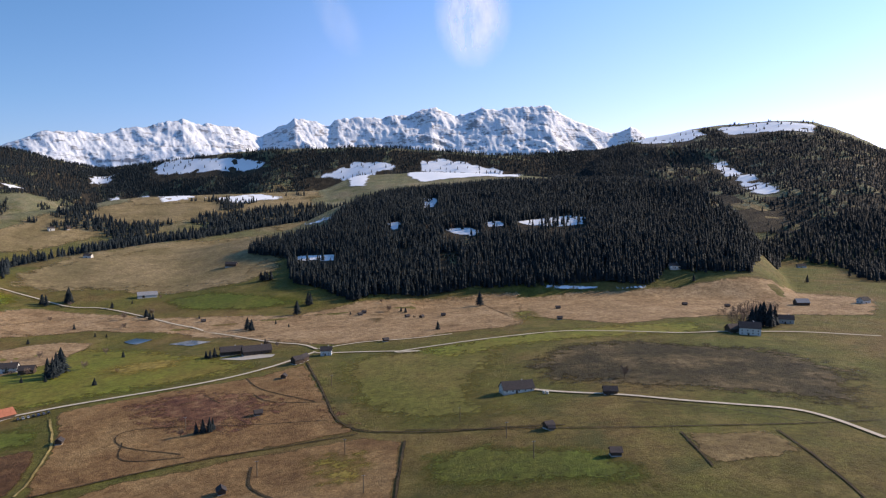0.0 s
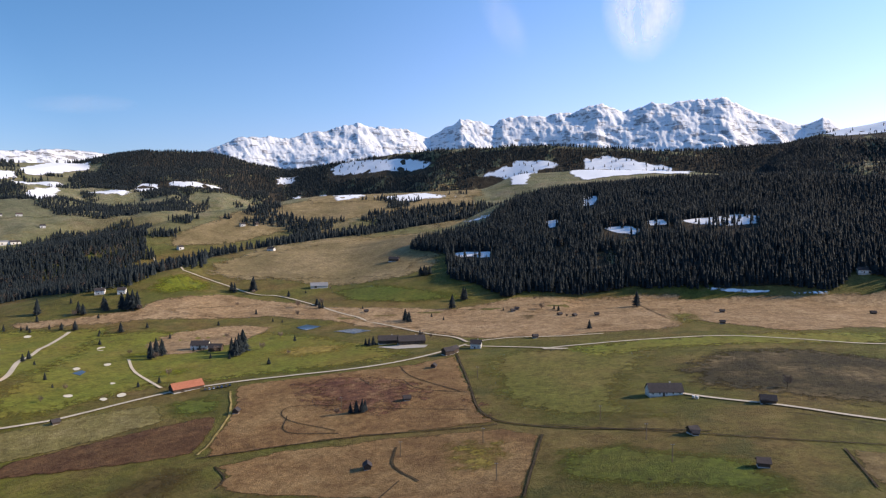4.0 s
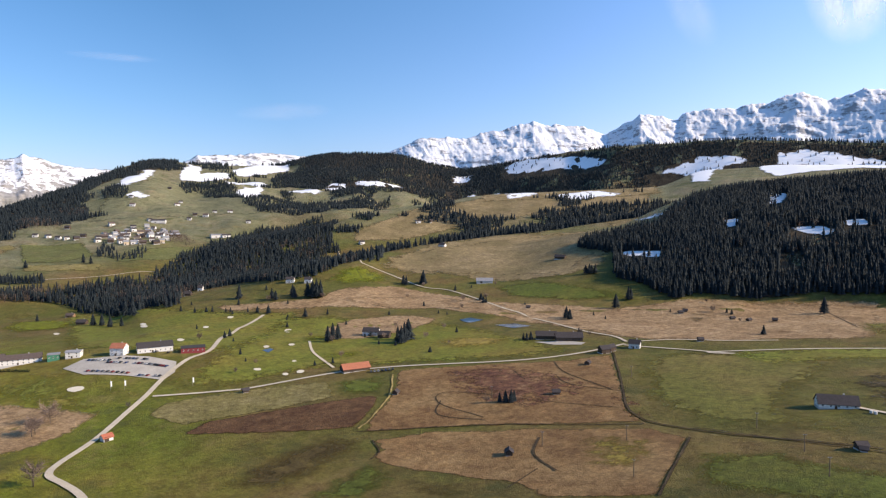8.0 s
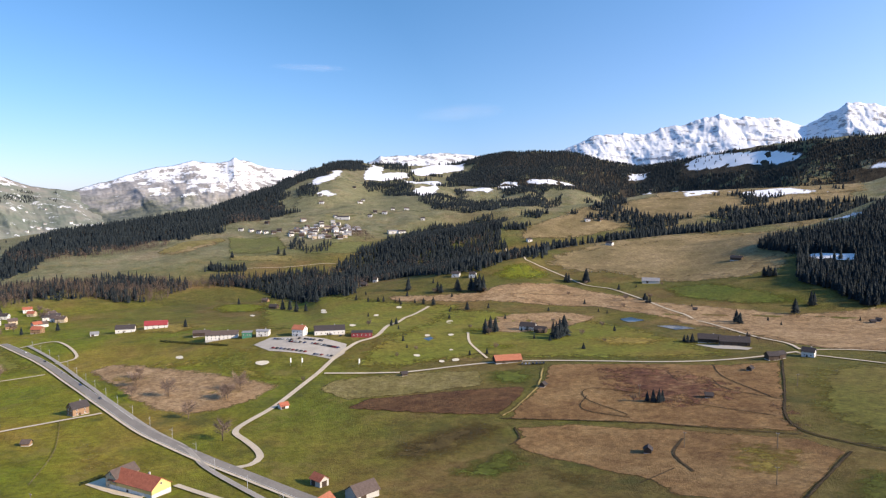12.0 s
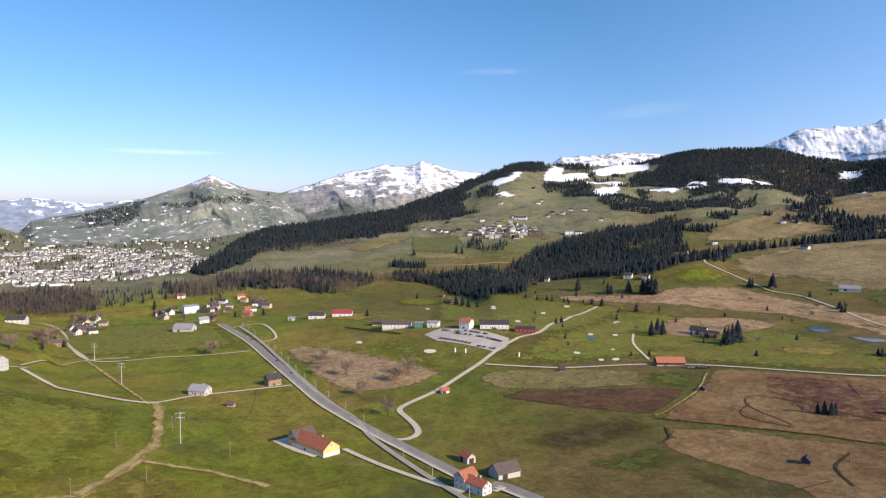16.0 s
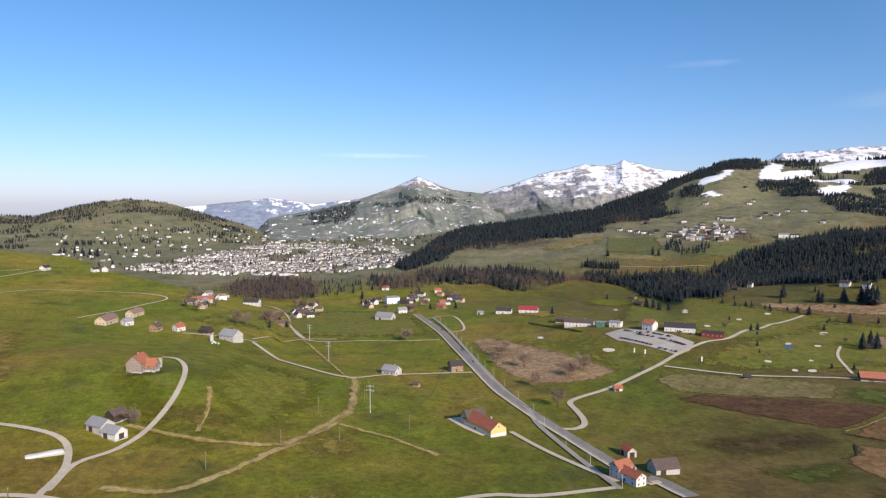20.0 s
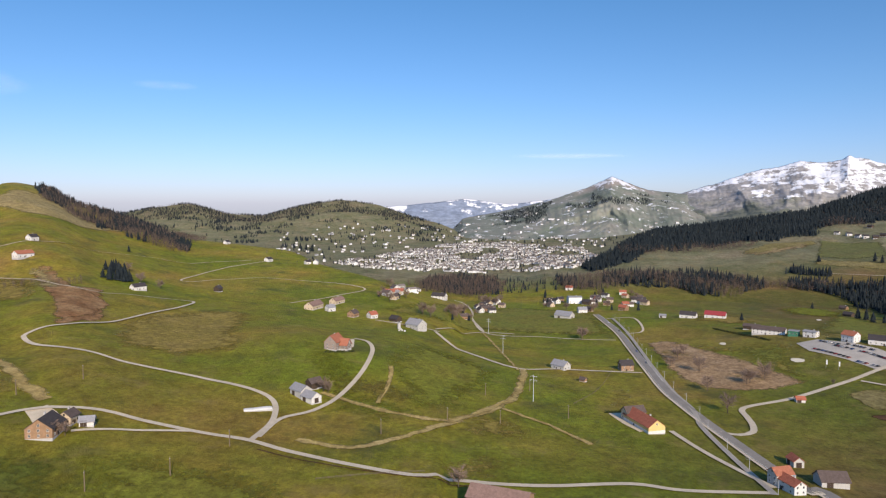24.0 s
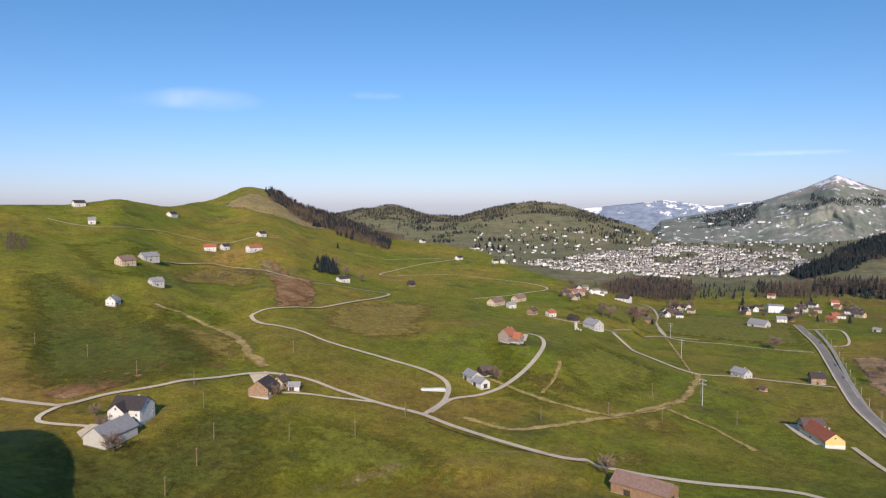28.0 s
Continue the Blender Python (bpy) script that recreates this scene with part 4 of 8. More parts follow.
field("water_pond", [(-452, 494), (-454, 508), (-445, 504), (-440, 490)], WATER, "small blue pond on the golf course", 0.25, 12, 1)
field("pavement_car_park", [(-555, 350), (-564, 376), (-535, 399), (-513, 408), (-480, 412), (-457, 391), (-449, 373), (-484, 363), (-520, 347)], CARPARK, "grey asphalt car park", 0.24, 12, 0.5)
field("pavement_yard", [(-320, 109), (-324, 120), (-284, 129), (-278, 121), (-295, 114)], GRAVEL, "paved farm yard", 0.2, 8, 0.5)
field("pavement_yard", [(-394, -107), (-419, -103), (-437, -91), (-401, -86), (-385, -98)], GRAVEL, "paved farm yard", 0.2, 8, 0.5)
field("pavement_yard", [(-74, -246), (-85, -248), (-89, -238), (-72, -228), (-68, -235)], GRAVEL, "gravel farm yard", 0.2, 8, 0.5)
field("pavement_yard", [(-198, -231), (-208, -224), (-191, -203), (-181, -203), (-177, -210)], GRAVEL, "gravel farm yard", 0.2, 8, 0.5)
field("pavement_yard", [(-213, 634), (-185, 647), (-162, 643), (-162, 631), (-189, 625)], CARPARK, "gravel yard of a riding stable", 0.2, 12, 0.5)
field("verge", [(-531, 371), (-529, 374), (-480, 393), (-463, 391), (-466, 387), (-482, 388)], DRYTRACK, "brown grass strip between parked cars", 0.4, 4, 0.3)
field("verge", [(-548, 379), (-546, 383), (-510, 399), (-500, 399), (-502, 395)], DRYTRACK, "brown grass strip between parked cars", 0.4, 4, 0.3)

# roads and tracks
ribbon("road_main", [(-886, 206), (-806, 204), (-683, 201), (-508, 183), (-409, 174), (-358, 174), (-312, 176), (-269, 179), (-224, 181), (-187, 183), (-191, 190), (-161, 193)], 7.5, TARMAC, "grey asphalt main road with a white edge")
ribbon("road_railway_bed", [(-835, 219), (-675, 209), (-496, 187), (-403, 178), (-350, 177), (-321, 172), (-300, 168), (-242, 165), (-194, 163), (-177, 162)], 3.6, BALLAST, "narrow-gauge railway bed of grey ballast")
ribbon("road_lane", [(-291, 177), (-288, 188), (-296, 200), (-313, 207), (-332, 211), (-352, 215), (-365, 229), (-385, 266), (-413, 311), (-430, 340), (-453, 376), (-477, 422), (-490, 462), (-553, 539), (-591, 610), (-617, 669)], 4.5, ASPHALT, "grey asphalt side lane to the golf club")
ribbon("road_lane", [(-425, 343), (-384, 381), (-369, 398), (-330, 461), (-292, 494), (-202, 543), (-161, 578), (-139, 610), (-123, 643)], 3.6, ASPHALT, "narrow asphalt farm lane")
ribbon("road_lane", [(-122, 637), (-71, 627), (-22, 612), (-44, 616), (8, 634), (64, 651), (120, 660), (171, 643), (220, 627), (268, 629), (330, 635), (405, 618)], 3.2, ASPHALT, "narrow asphalt farm lane")
ribbon("road_lane", [(-124, 655), (-144, 681), (-186, 708), (-255, 770), (-329, 819), (-449, 898), (-505, 907), (-582, 946), (-664, 962)], 3.2, ASPHALT, "narrow asphalt farm lane")
ribbon("path", [(-122, 655), (-79, 676), (-33, 679), (9, 690)], 2.6, GRAVEL, "gravel farm track")
ribbon("road_lane", [(58, 456), (81, 441), (114, 426), (145, 409), (174, 398), (203, 388), (216, 370), (225, 337)], 3.4, ASPHALT, "narrow grey lane to the farmhouse")
ribbon("road_lane", [(-84, -311), (-91, -286), (-96, -277), (-121, -269), (-148, -253), (-198, -231), (-206, -210), (-210, -187), (-205, -143), (-201, -111), (-189, -85), (-175, -48), (-165, -16), (-170, 1), (-167, 27), (-168, 53), (-177, 92), (-173, 117), (-180, 162)], 3.8, ASPHALT, "narrow asphalt hillside lane")
ribbon("path", [(-95, -278), (-82, -277), (-75, -273), (-74, -266), (-82, -246)], 3, GRAVEL, "gravel farm drive")
ribbon("path", [(-178, -193), (-195, -163), (-205, -140)], 3, GRAVEL, "gravel farm drive")
ribbon("road_lane", [(-200, -107), (-239, -106), (-277, -121), (-301, -168), (-310, -222), (-320, -293), (-344, -329), (-361, -333), (-399, -318), (-478, -310), (-597, -312), (-639, -322), (-607, -344), (-585, -366), (-550, -394), (-544, -422), (-581, -480), (-573, -545), (-480, -546)], 3.6, ASPHALT, "narrow asphalt lane climbing in hairpins")
ribbon("road_lane", [(-206, -105), (-239, -102), (-258, -87), (-292, -76), (-348, -69), (-402, -70), (-434, -80), (-437, -91)], 3.6, ASPHALT, "narrow asphalt lane curving to a farm")
ribbon("road_lane", [(-621, -29), (-590, -17), (-504, 16), (-450, 52), (-464, 90), (-468, 136), (-466, 170)], 3.6, ASPHALT, "narrow asphalt lane across the meadows")
ribbon("path", [(-855, 13), (-705, 34), (-685, 108), (-663, 188)], 2.6, GRAVEL, "gravel field track")
ribbon("path", [(-1089, -367), (-971, -405), (-795, -403), (-857, -362), (-915, -302), (-917, -223), (-865, -149), (-794, -177), (-706, -221)], 2.8, GRAVEL, "pale gravel hill track")
ribbon("path", [(-504, -757), (-536, -679), (-631, -668), (-694, -595), (-847, -545), (-1080, -394)], 2.6, GRAVEL, "pale gravel hill track")
ribbon("road_lane", [(-286, 143), (-249, 150), (-212, 160), (-189, 167)], 3.6, ASPHALT, "concrete farm drive")
ribbon("path", [(-832, 210), (-835, 243), (-799, 247), (-711, 232), (-701, 208)], 3, GRAVEL, "short loop lane by the village")
ribbon("path", [(-448, 562), (-403, 515), (-345, 473)], 2.6, GRAVEL, "golf course path")
ribbon("path", [(-664, 962), (-966, 1291), (-1015, 1321)], 2.6, GRAVEL, "gravel forest track")
ribbon("road_lane", [(-632, -100), (-622, -59), (-628, -24)], 3.2, ASPHALT, "narrow lane between the farms")
ribbon("road_lane", [(-638, -29), (-682, -7), (-711, 27), (-704, 68)], 3.2, ASPHALT, "narrow lane across the meadows")
ribbon("road_lane", [(-1075, -23), (-1055, 1), (-928, 15), (-834, 15), (-722, 29)], 3.2, ASPHALT, "narrow lane to the hamlet")
ribbon("path_trodden", [(-714, 28), (-599, 41), (-487, 50), (-442, 54)], 4.5, DRYTRACK, "trodden strip of dry grass along a ditch")
ribbon("path", [(-1329, 729), (-1251, 838), (-1189, 955)], 2.8, GRAVEL, "gravel valley track")
ribbon("path_trodden", [(-294, -89), (-278, -60), (-268, -31), (-267, -9), (-277, 5), (-335, 41), (-381, 52), (-448, 60)], 7.5, DRYTRACK, "trodden strip of dry brown grass")
ribbon("path_trodden", [(-367, -51), (-331, -47), (-284, -50)], 5.4, DRYTRACK, "trodden strip of dry brown grass")
ribbon("path_trodden", [(-208, -84), (-201, -54), (-228, -25), (-275, 5)], 8.5, DRYTRACK, "trodden strip of dry brown grass")
ribbon("path_trodden", [(-294, -396), (-303, -368), (-281, -310), (-237, -258), (-215, -229)], 12, DRYTRACK, "trodden strip of dry brown grass")
ribbon("path_trodden", [(-310, 34), (-277, 62), (-242, 84)], 5.4, DRYTRACK, "trodden strip of dry brown grass")

# ditches and brooks
ribbon("brook", [(-123, 600), (-93, 507), (-73, 442), (-59, 415), (-42, 401), (0, 384), (41, 375), (68, 368)], 2.176, DITCH, "dark water-filled ditch between meadows")
ribbon("brook", [(-227, 346), (-184, 368), (-135, 387), (-85, 395), (-52, 400)], 1.6, DITCH, "dark water-filled ditch between meadows")
ribbon("brook", [(-22, 377), (-22, 334), (-22, 291)], 2.04, DITCH, "dark water-filled ditch between meadows")
ribbon("brook", [(-107, 368), (-102, 345), (-94, 333), (-79, 318)], 2.04, DITCH, "dark water-filled ditch between meadows")
ribbon("brook", [(-208, 337), (-193, 323), (-191, 310)], 1.7, DITCH, "dark water-filled ditch between meadows")
ribbon("brook", [(-22, 396), (37, 373), (96, 355), (156, 355), (242, 367)], 1.6, DITCH, "dark water-filled ditch between meadows")
ribbon("brook", [(123, 343), (121, 296)], 1.632, DITCH, "dark water-filled ditch between meadows")
ribbon("brook", [(175, 347), (174, 315), (170, 265)], 1.768, DITCH, "dark water-filled ditch between meadows")
ribbon("brook", [(-143, 502), (-125, 482), (-78, 471)], 1.28, DITCH, "dark water-filled ditch between meadows")
ribbon("brook", [(-184, 510), (-163, 485)], 1.28, DITCH, "dark water-filled ditch between meadows")
ribbon("brook", [(-203, 418), (-190, 391), (-153, 390)], 1.28, DITCH, "dark water-filled ditch between meadows")
ribbon("brook", [(-90, 320), (-95, 292)], 1.12, DITCH, "dark water-filled ditch between meadows")
ribbon("brook", [(-164, 554), (-140, 515), (-92, 475)], 1.28, DITCH, "dark water-filled ditch between meadows")
ribbon("brook", [(-75, 433), (-117, 436), (-204, 439), (-203, 414), (-157, 395)], 1.12, DITCH, "dark water-filled ditch between meadows")
ribbon("brook", [(47, 914), (77, 787)], 1.6, DITCH, "dark water-filled ditch between meadows")
field("meadow", [(-969, -792), (-870, -746), (-835, -780)], DRYHILL, "dry tan hilltop pasture", 0.12, 22, 8)
field("meadow", [(-547, -525), (-614, -520), (-574, -466), (-462, -399), (-491, -466)], DRYPATCH, "bare brown bank on the hillside", 0.12, 16, 6)
field("dry_patch", [(-250, -354), (-293, -352), (-287, -299), (-237, -247), (-191, -240), (-178, -267)], DRYPATCH, "dry yellowish patch in a green pasture", 0.1, 14, 14)
field("dry_patch", [(-136, -145), (-168, -113), (-150, -72), (-116, -73), (-102, -114)], DRYPATCH, "dry yellowish patch in a green pasture", 0.1, 14, 14)
field("dry_patch", [(-184, -26), (-221, 22), (-189, 45), (-162, 11)], DRYPATCH, "dry yellowish patch in a green pasture", 0.1, 14, 14)
field("dry_patch", [(-296, 3), (-293, 41), (-247, 57), (-231, 32), (-246, -2)], DRYPATCH, "dry yellowish patch in a green pasture", 0.1, 14, 14)
field("dry_patch", [(-423, 137), (-348, 148), (-279, 145), (-279, 109), (-361, 111)], DRYPATCH, "dry yellowish patch in a green pasture", 0.1, 14, 14)
field("green_patch", [(-283, -413), (-370, -402), (-356, -337), (-301, -328), (-237, -352)], LUSH, "richer green patch of pasture", 0.08, 16, 14)
field("green_patch", [(-425, -134), (-356, -63), (-316, -38), (-281, -73), (-323, -115)], LUSH, "richer green patch of pasture", 0.08, 16, 14)
field("green_patch", [(-435, -51), (-503, -9), (-448, 38), (-378, 24), (-371, -29)], LUSH, "richer green patch of pasture", 0.08, 16, 14)
field("green_patch", [(-306, -98), (-306, -36), (-261, -8), (-238, -49), (-262, -88)], LUSH, "richer green patch of pasture", 0.08, 16, 14)
field("green_patch", [(-590, 298), (-591, 314), (-563, 329), (-538, 335), (-540, 317), (-568, 300)], LUSH, "green fairway patch on the golf course", 0.2, 12, 8)
field("dry_patch", [(-451, 417), (-454, 431), (-446, 446), (-435, 451), (-432, 435), (-442, 419)], DRYPATCH, "rough grass patch on the golf course", 0.2, 12, 8)
field("green_patch", [(-568, 184), (-576, 199), (-557, 215), (-536, 222), (-532, 206), (-549, 188)], LUSH, "green fairway patch on the golf course", 0.2, 12, 8)
field("dry_patch", [(-464, 237), (-469, 254), (-453, 271), (-436, 280), (-434, 262), (-450, 242)], DRYPATCH, "rough grass patch on the golf course", 0.2, 12, 8)
field("green_patch", [(-466, 548), (-484, 591), (-467, 618), (-438, 616), (-426, 574), (-444, 545)], LUSH, "green fairway patch on the golf course", 0.2, 12, 8)
field("dry_patch", [(-609, 247), (-614, 271), (-575, 295), (-538, 303), (-540, 279), (-577, 252)], DRYPATCH, "rough grass patch on the golf course", 0.2, 12, 8)
field("green_patch", [(-452, 359), (-455, 380), (-438, 403), (-420, 412), (-418, 388), (-437, 364)], LUSH, "green fairway patch on the golf course", 0.2, 12, 8)
field("dry_patch", [(-589, 206), (-597, 225), (-570, 246), (-540, 255), (-537, 234), (-563, 210)], DRYPATCH, "rough grass patch on the golf course", 0.2, 12, 8)
field("green_patch", [(-1004, 516), (-1068, 586), (-1009, 625), (-921, 620), (-872, 547), (-925, 506)], LUSH, "green fairway patch on the golf course", 0.2, 12, 8)
field("green_patch", [(-388, 487), (-397, 522), (-377, 548), (-351, 549), (-347, 512), (-369, 487)], LUSH, "green fairway patch on the golf course", 0.2, 12, 8)
field("dry_patch", [(-469, 313), (-470, 329), (-454, 347), (-438, 355), (-438, 336), (-455, 317)], DRYPATCH, "rough grass patch on the golf course", 0.2, 12, 8)
field("green_patch", [(-331, 481), (-334, 496), (-323, 507), (-312, 507), (-311, 491), (-322, 480)], LUSH, "green fairway patch on the golf course", 0.2, 12, 8)
field("dry_patch", [(-828, 315), (-911, 377), (-824, 399), (-748, 401), (-713, 350), (-764, 315)], DRYPATCH, "rough grass patch on the golf course", 0.2, 12, 8)
field("dry_patch", [(-573, 323), (-574, 339), (-548, 355), (-525, 361), (-526, 342), (-551, 324)], DRYPATCH, "rough grass patch on the golf course", 0.2, 12, 8)
field("dry_patch", [(-496, 640), (-491, 692), (-443, 741), (-385, 743), (-375, 663), (-396, 602), (-437, 581)], TANGRASS, "brownish grass round a farm on the golf course", 0.2, 8, 6)
field("dry_patch", [(-333, 598), (-299, 645), (-241, 658), (-234, 616), (-274, 576)], DRYPATCH, "pale worn strip on the golf course", 0.2, 8, 5)
field("sand_bunker", [(-561, 489), (-555, 484), (-552, 479), (-552, 477), (-556, 477), (-561, 481), (-568, 486), (-573, 492), (-574, 496), (-569, 494)], SAND, "pale sand bunker", 0.3, 6, 1)
field("sand_bunker", [(-733, 576), (-728, 571), (-726, 567), (-729, 566), (-736, 568), (-743, 572), (-747, 575), (-747, 578), (-745, 580), (-739, 579)], SAND, "pale sand bunker", 0.3, 6, 1)
field("sand_bunker", [(-650, 647), (-647, 643), (-647, 640), (-649, 639), (-653, 639), (-657, 642), (-659, 645), (-659, 648), (-657, 649), (-653, 649)], SAND, "pale sand bunker", 0.3, 6, 1)
field("sand_bunker", [(-523, 618), (-520, 614), (-518, 609), (-519, 607), (-523, 608), (-528, 611), (-530, 614), (-530, 618), (-528, 620), (-526, 620)], SAND, "pale sand bunker", 0.3, 6, 1)
field("sand_bunker", [(-362, 453), (-360, 450), (-360, 447), (-361, 446), (-363, 445), (-366, 447), (-368, 450), (-368, 453), (-367, 455), (-365, 455)], SAND, "pale sand bunker", 0.3, 6, 1)
field("sand_bunker", [(-462, 514), (-459, 510), (-458, 507), (-458, 505), (-460, 505), (-463, 507), (-466, 510), (-467, 513), (-467, 516), (-465, 516)], SAND, "pale sand bunker", 0.3, 6, 1)
field("sand_bunker", [(-748, 586), (-745, 582), (-745, 580), (-748, 579), (-754, 581), (-759, 584), (-762, 587), (-761, 589), (-758, 589), (-753, 588)], SAND, "pale sand bunker", 0.3, 6, 1)
field("sand_bunker", [(-448, 538), (-446, 535), (-445, 532), (-447, 530), (-449, 531), (-452, 533), (-455, 537), (-455, 540), (-454, 541), (-451, 541)], SAND, "pale sand bunker", 0.3, 6, 1)
field("sand_bunker", [(-401, 439), (-400, 437), (-400, 435), (-402, 434), (-404, 434), (-406, 435), (-408, 437), (-408, 439), (-406, 441), (-404, 441)], SAND, "pale sand bunker", 0.3, 6, 1)
ribbon("path_trodden", [(-270, -2), (-299, 23), (-335, 41), (-381, 52), (-448, 60)], 9.9, DRYTRACK, "broad trodden strip of dry brown grass")
ribbon("brook", [(-188, -100), (-179, -78), (-172, -54), (-164, -19), (-164, 19)], 1.6, SOIL, "bare earth bank below the lane")
field("dry_patch", [(-439, -511), (-524, -550), (-612, -518), (-529, -430), (-442, -379), (-446, -447), (-387, -458)], DRYPATCH, "pale yellowish grass on the hillside", 0.12, 10, 5)
field("earth_bank", [(-524, -436), (-556, -430), (-542, -389), (-515, -351), (-446, -328), (-377, -330), (-442, -368)], BANK, "rusty brown bank between the lane bends", 0.16, 8, 4)
field("earth_bank", [(-631, -519), (-640, -495), (-571, -439), (-539, -413), (-500, -412), (-520, -440), (-563, -470)], TOPTURF, "pale bare top of an earth bank", 0.3, 8, 3)
field("earth_bank", [(-99, -304), (-134, -304), (-174, -294), (-178, -273), (-133, -272), (-97, -281)], BANK, "reddish worn strip in the pasture", 0.12, 9, 6)
field("dull_pasture", [(-180, -432), (-255, -414), (-274, -356), (-218, -249), (-169, -257), (-140, -310), (-119, -354)], DULL, "dull brownish pasture in a hollow", 0.1, 16, 10)
field("meadow", [(-1003, -865), (-1258, -966), (-1264, -934), (-1238, -765), (-1167, -669), (-1038, -679), (-949, -739)], TOPTURF, "dry tan hilltop pasture", 0.3, 16, 6)
field("green_patch", [(-414, -649), (-498, -641), (-558, -605), (-403, -509), (-497, -528), (-346, -449), (-322, -501)], LUSH, "bright green band of pasture", 0.1, 16, 8)
field("dry_patch", [(-437, -315), (-584, -303), (-610, -237), (-370, -165), (-346, -219), (-349, -265)], DRYPATCH, "brownish worn pasture beside the lane", 0.08, 16, 10)
field("green_patch", [(-54, -273), (-75, -249), (-91, -222), (-121, -230), (-164, -208), (-162, -175), (-77, -118), (24, -172)], DEEPHILL, "rich dark green meadow below the lane", 0.1, 8, 6)
field("green_patch", [(-157, -187), (-171, -143), (-154, -74), (-112, -38), (-71, -132)], RICH, "rich green meadow below the lane", 0.1, 8, 6)
field("green_patch", [(-383, -68), (-531, -41), (-418, 42), (-369, 37), (-286, 1), (-278, -29)], RICH, "rich green slope of pasture", 0.16, 14, 8)
field("dull_pasture", [(-283, -562), (-308, -501), (-294, -408), (-264, -330), (-213, -246), (-141, -247), (-106, -286), (-86, -313)], DEEPHILL, "dark green pasture in a hollow of the hillside", 0.1, 8, 6)
field("earth_bank", [(-118, -336), (-163, -320), (-183, -297), (-166, -272), (-126, -283), (-96, -305)], DULL, "faint reddish strip of worn turf", 0.4, 8, 6)
field("dry_patch", [(-86, -126), (-106, -116), (-126, -95), (-142, -78), (-125, -75), (-110, -88), (-91, -102), (-79, -113)], TOPTURF, "broad worn strip of dry grass below the lane", 0.4, 8, 5)
field("dull_pasture", [(-300, -108), (-340, -87), (-343, -42), (-311, -13), (-271, -31), (-281, -73)], DULL, "brownish damp hollow in the pasture", 0.1, 14, 8)


# ---- woods ----
def needles(dark, light):
    def build(t, b):
        g = t.nodes.new("ShaderNodeNewGeometry")
        c = ramp(t, g.outputs["Random Per Island"], [(0.0, dark), (1.0, light)])
        n = noise_of(t, 0.9, 4, 0.7)
        c = mix(t, 0.6, c, ramp(t, n, [(0.3, (0.5, 0.5, 0.5)), (0.7, (1.5, 1.5, 1.4))]), "MULTIPLY")
        t.links.new(c, b.inputs["Base Color"])
    return build


# extra blue in the needle colour stands in for haze over far woods
SPRUCE = material("spruce_needles", needles((0.010, 0.0155, 0.019), (0.021, 0.028, 0.031)), 0.8)
TWIGS = material("bare_twigs", needles((0.09, 0.066, 0.055), (0.27, 0.195, 0.155)), 0.9)
DARKTWIGS = material("winter_wood_twigs", needles((0.055, 0.042, 0.036), (0.17, 0.125, 0.10)), 0.9)
BARK = material("bark", plain((0.10, 0.075, 0.055), 0.4, 3.0), 0.95)


def conifer_shape(tiers, points, seed):
    """Unit spruce: drooping ragged tiers of boughs round a stem. Points and triangles."""
    rng = np.random.RandomState(seed)
    v, f = [], []
    for k in range(tiers):
        low = 0.08 + 0.80 * k / tiers
        high = min(1.0, low + 1.75 / (tiers + 1.2))
        wide = 0.25 * (1 - 0.92 * (k / tiers) ** 1.35)
        top = len(v)
        v.append((0, 0, high))
        turn = rng.rand() * 6.28
        for j in range(points):
            a = turn + 6.2832 * j / points
            r = wide * (1.0 if j % 2 == 0 else 0.62) * (0.78 + 0.44 * rng.rand())
            v.append((r * math.cos(a), r * math.sin(a), low - 0.03 * rng.rand() + (0.03 if j % 2 else 0)))
        for j in range(points):
            f.append((top, top + 1 + j, top + 1 + (j + 1) % points))
    return np.array(v), np.array(f)


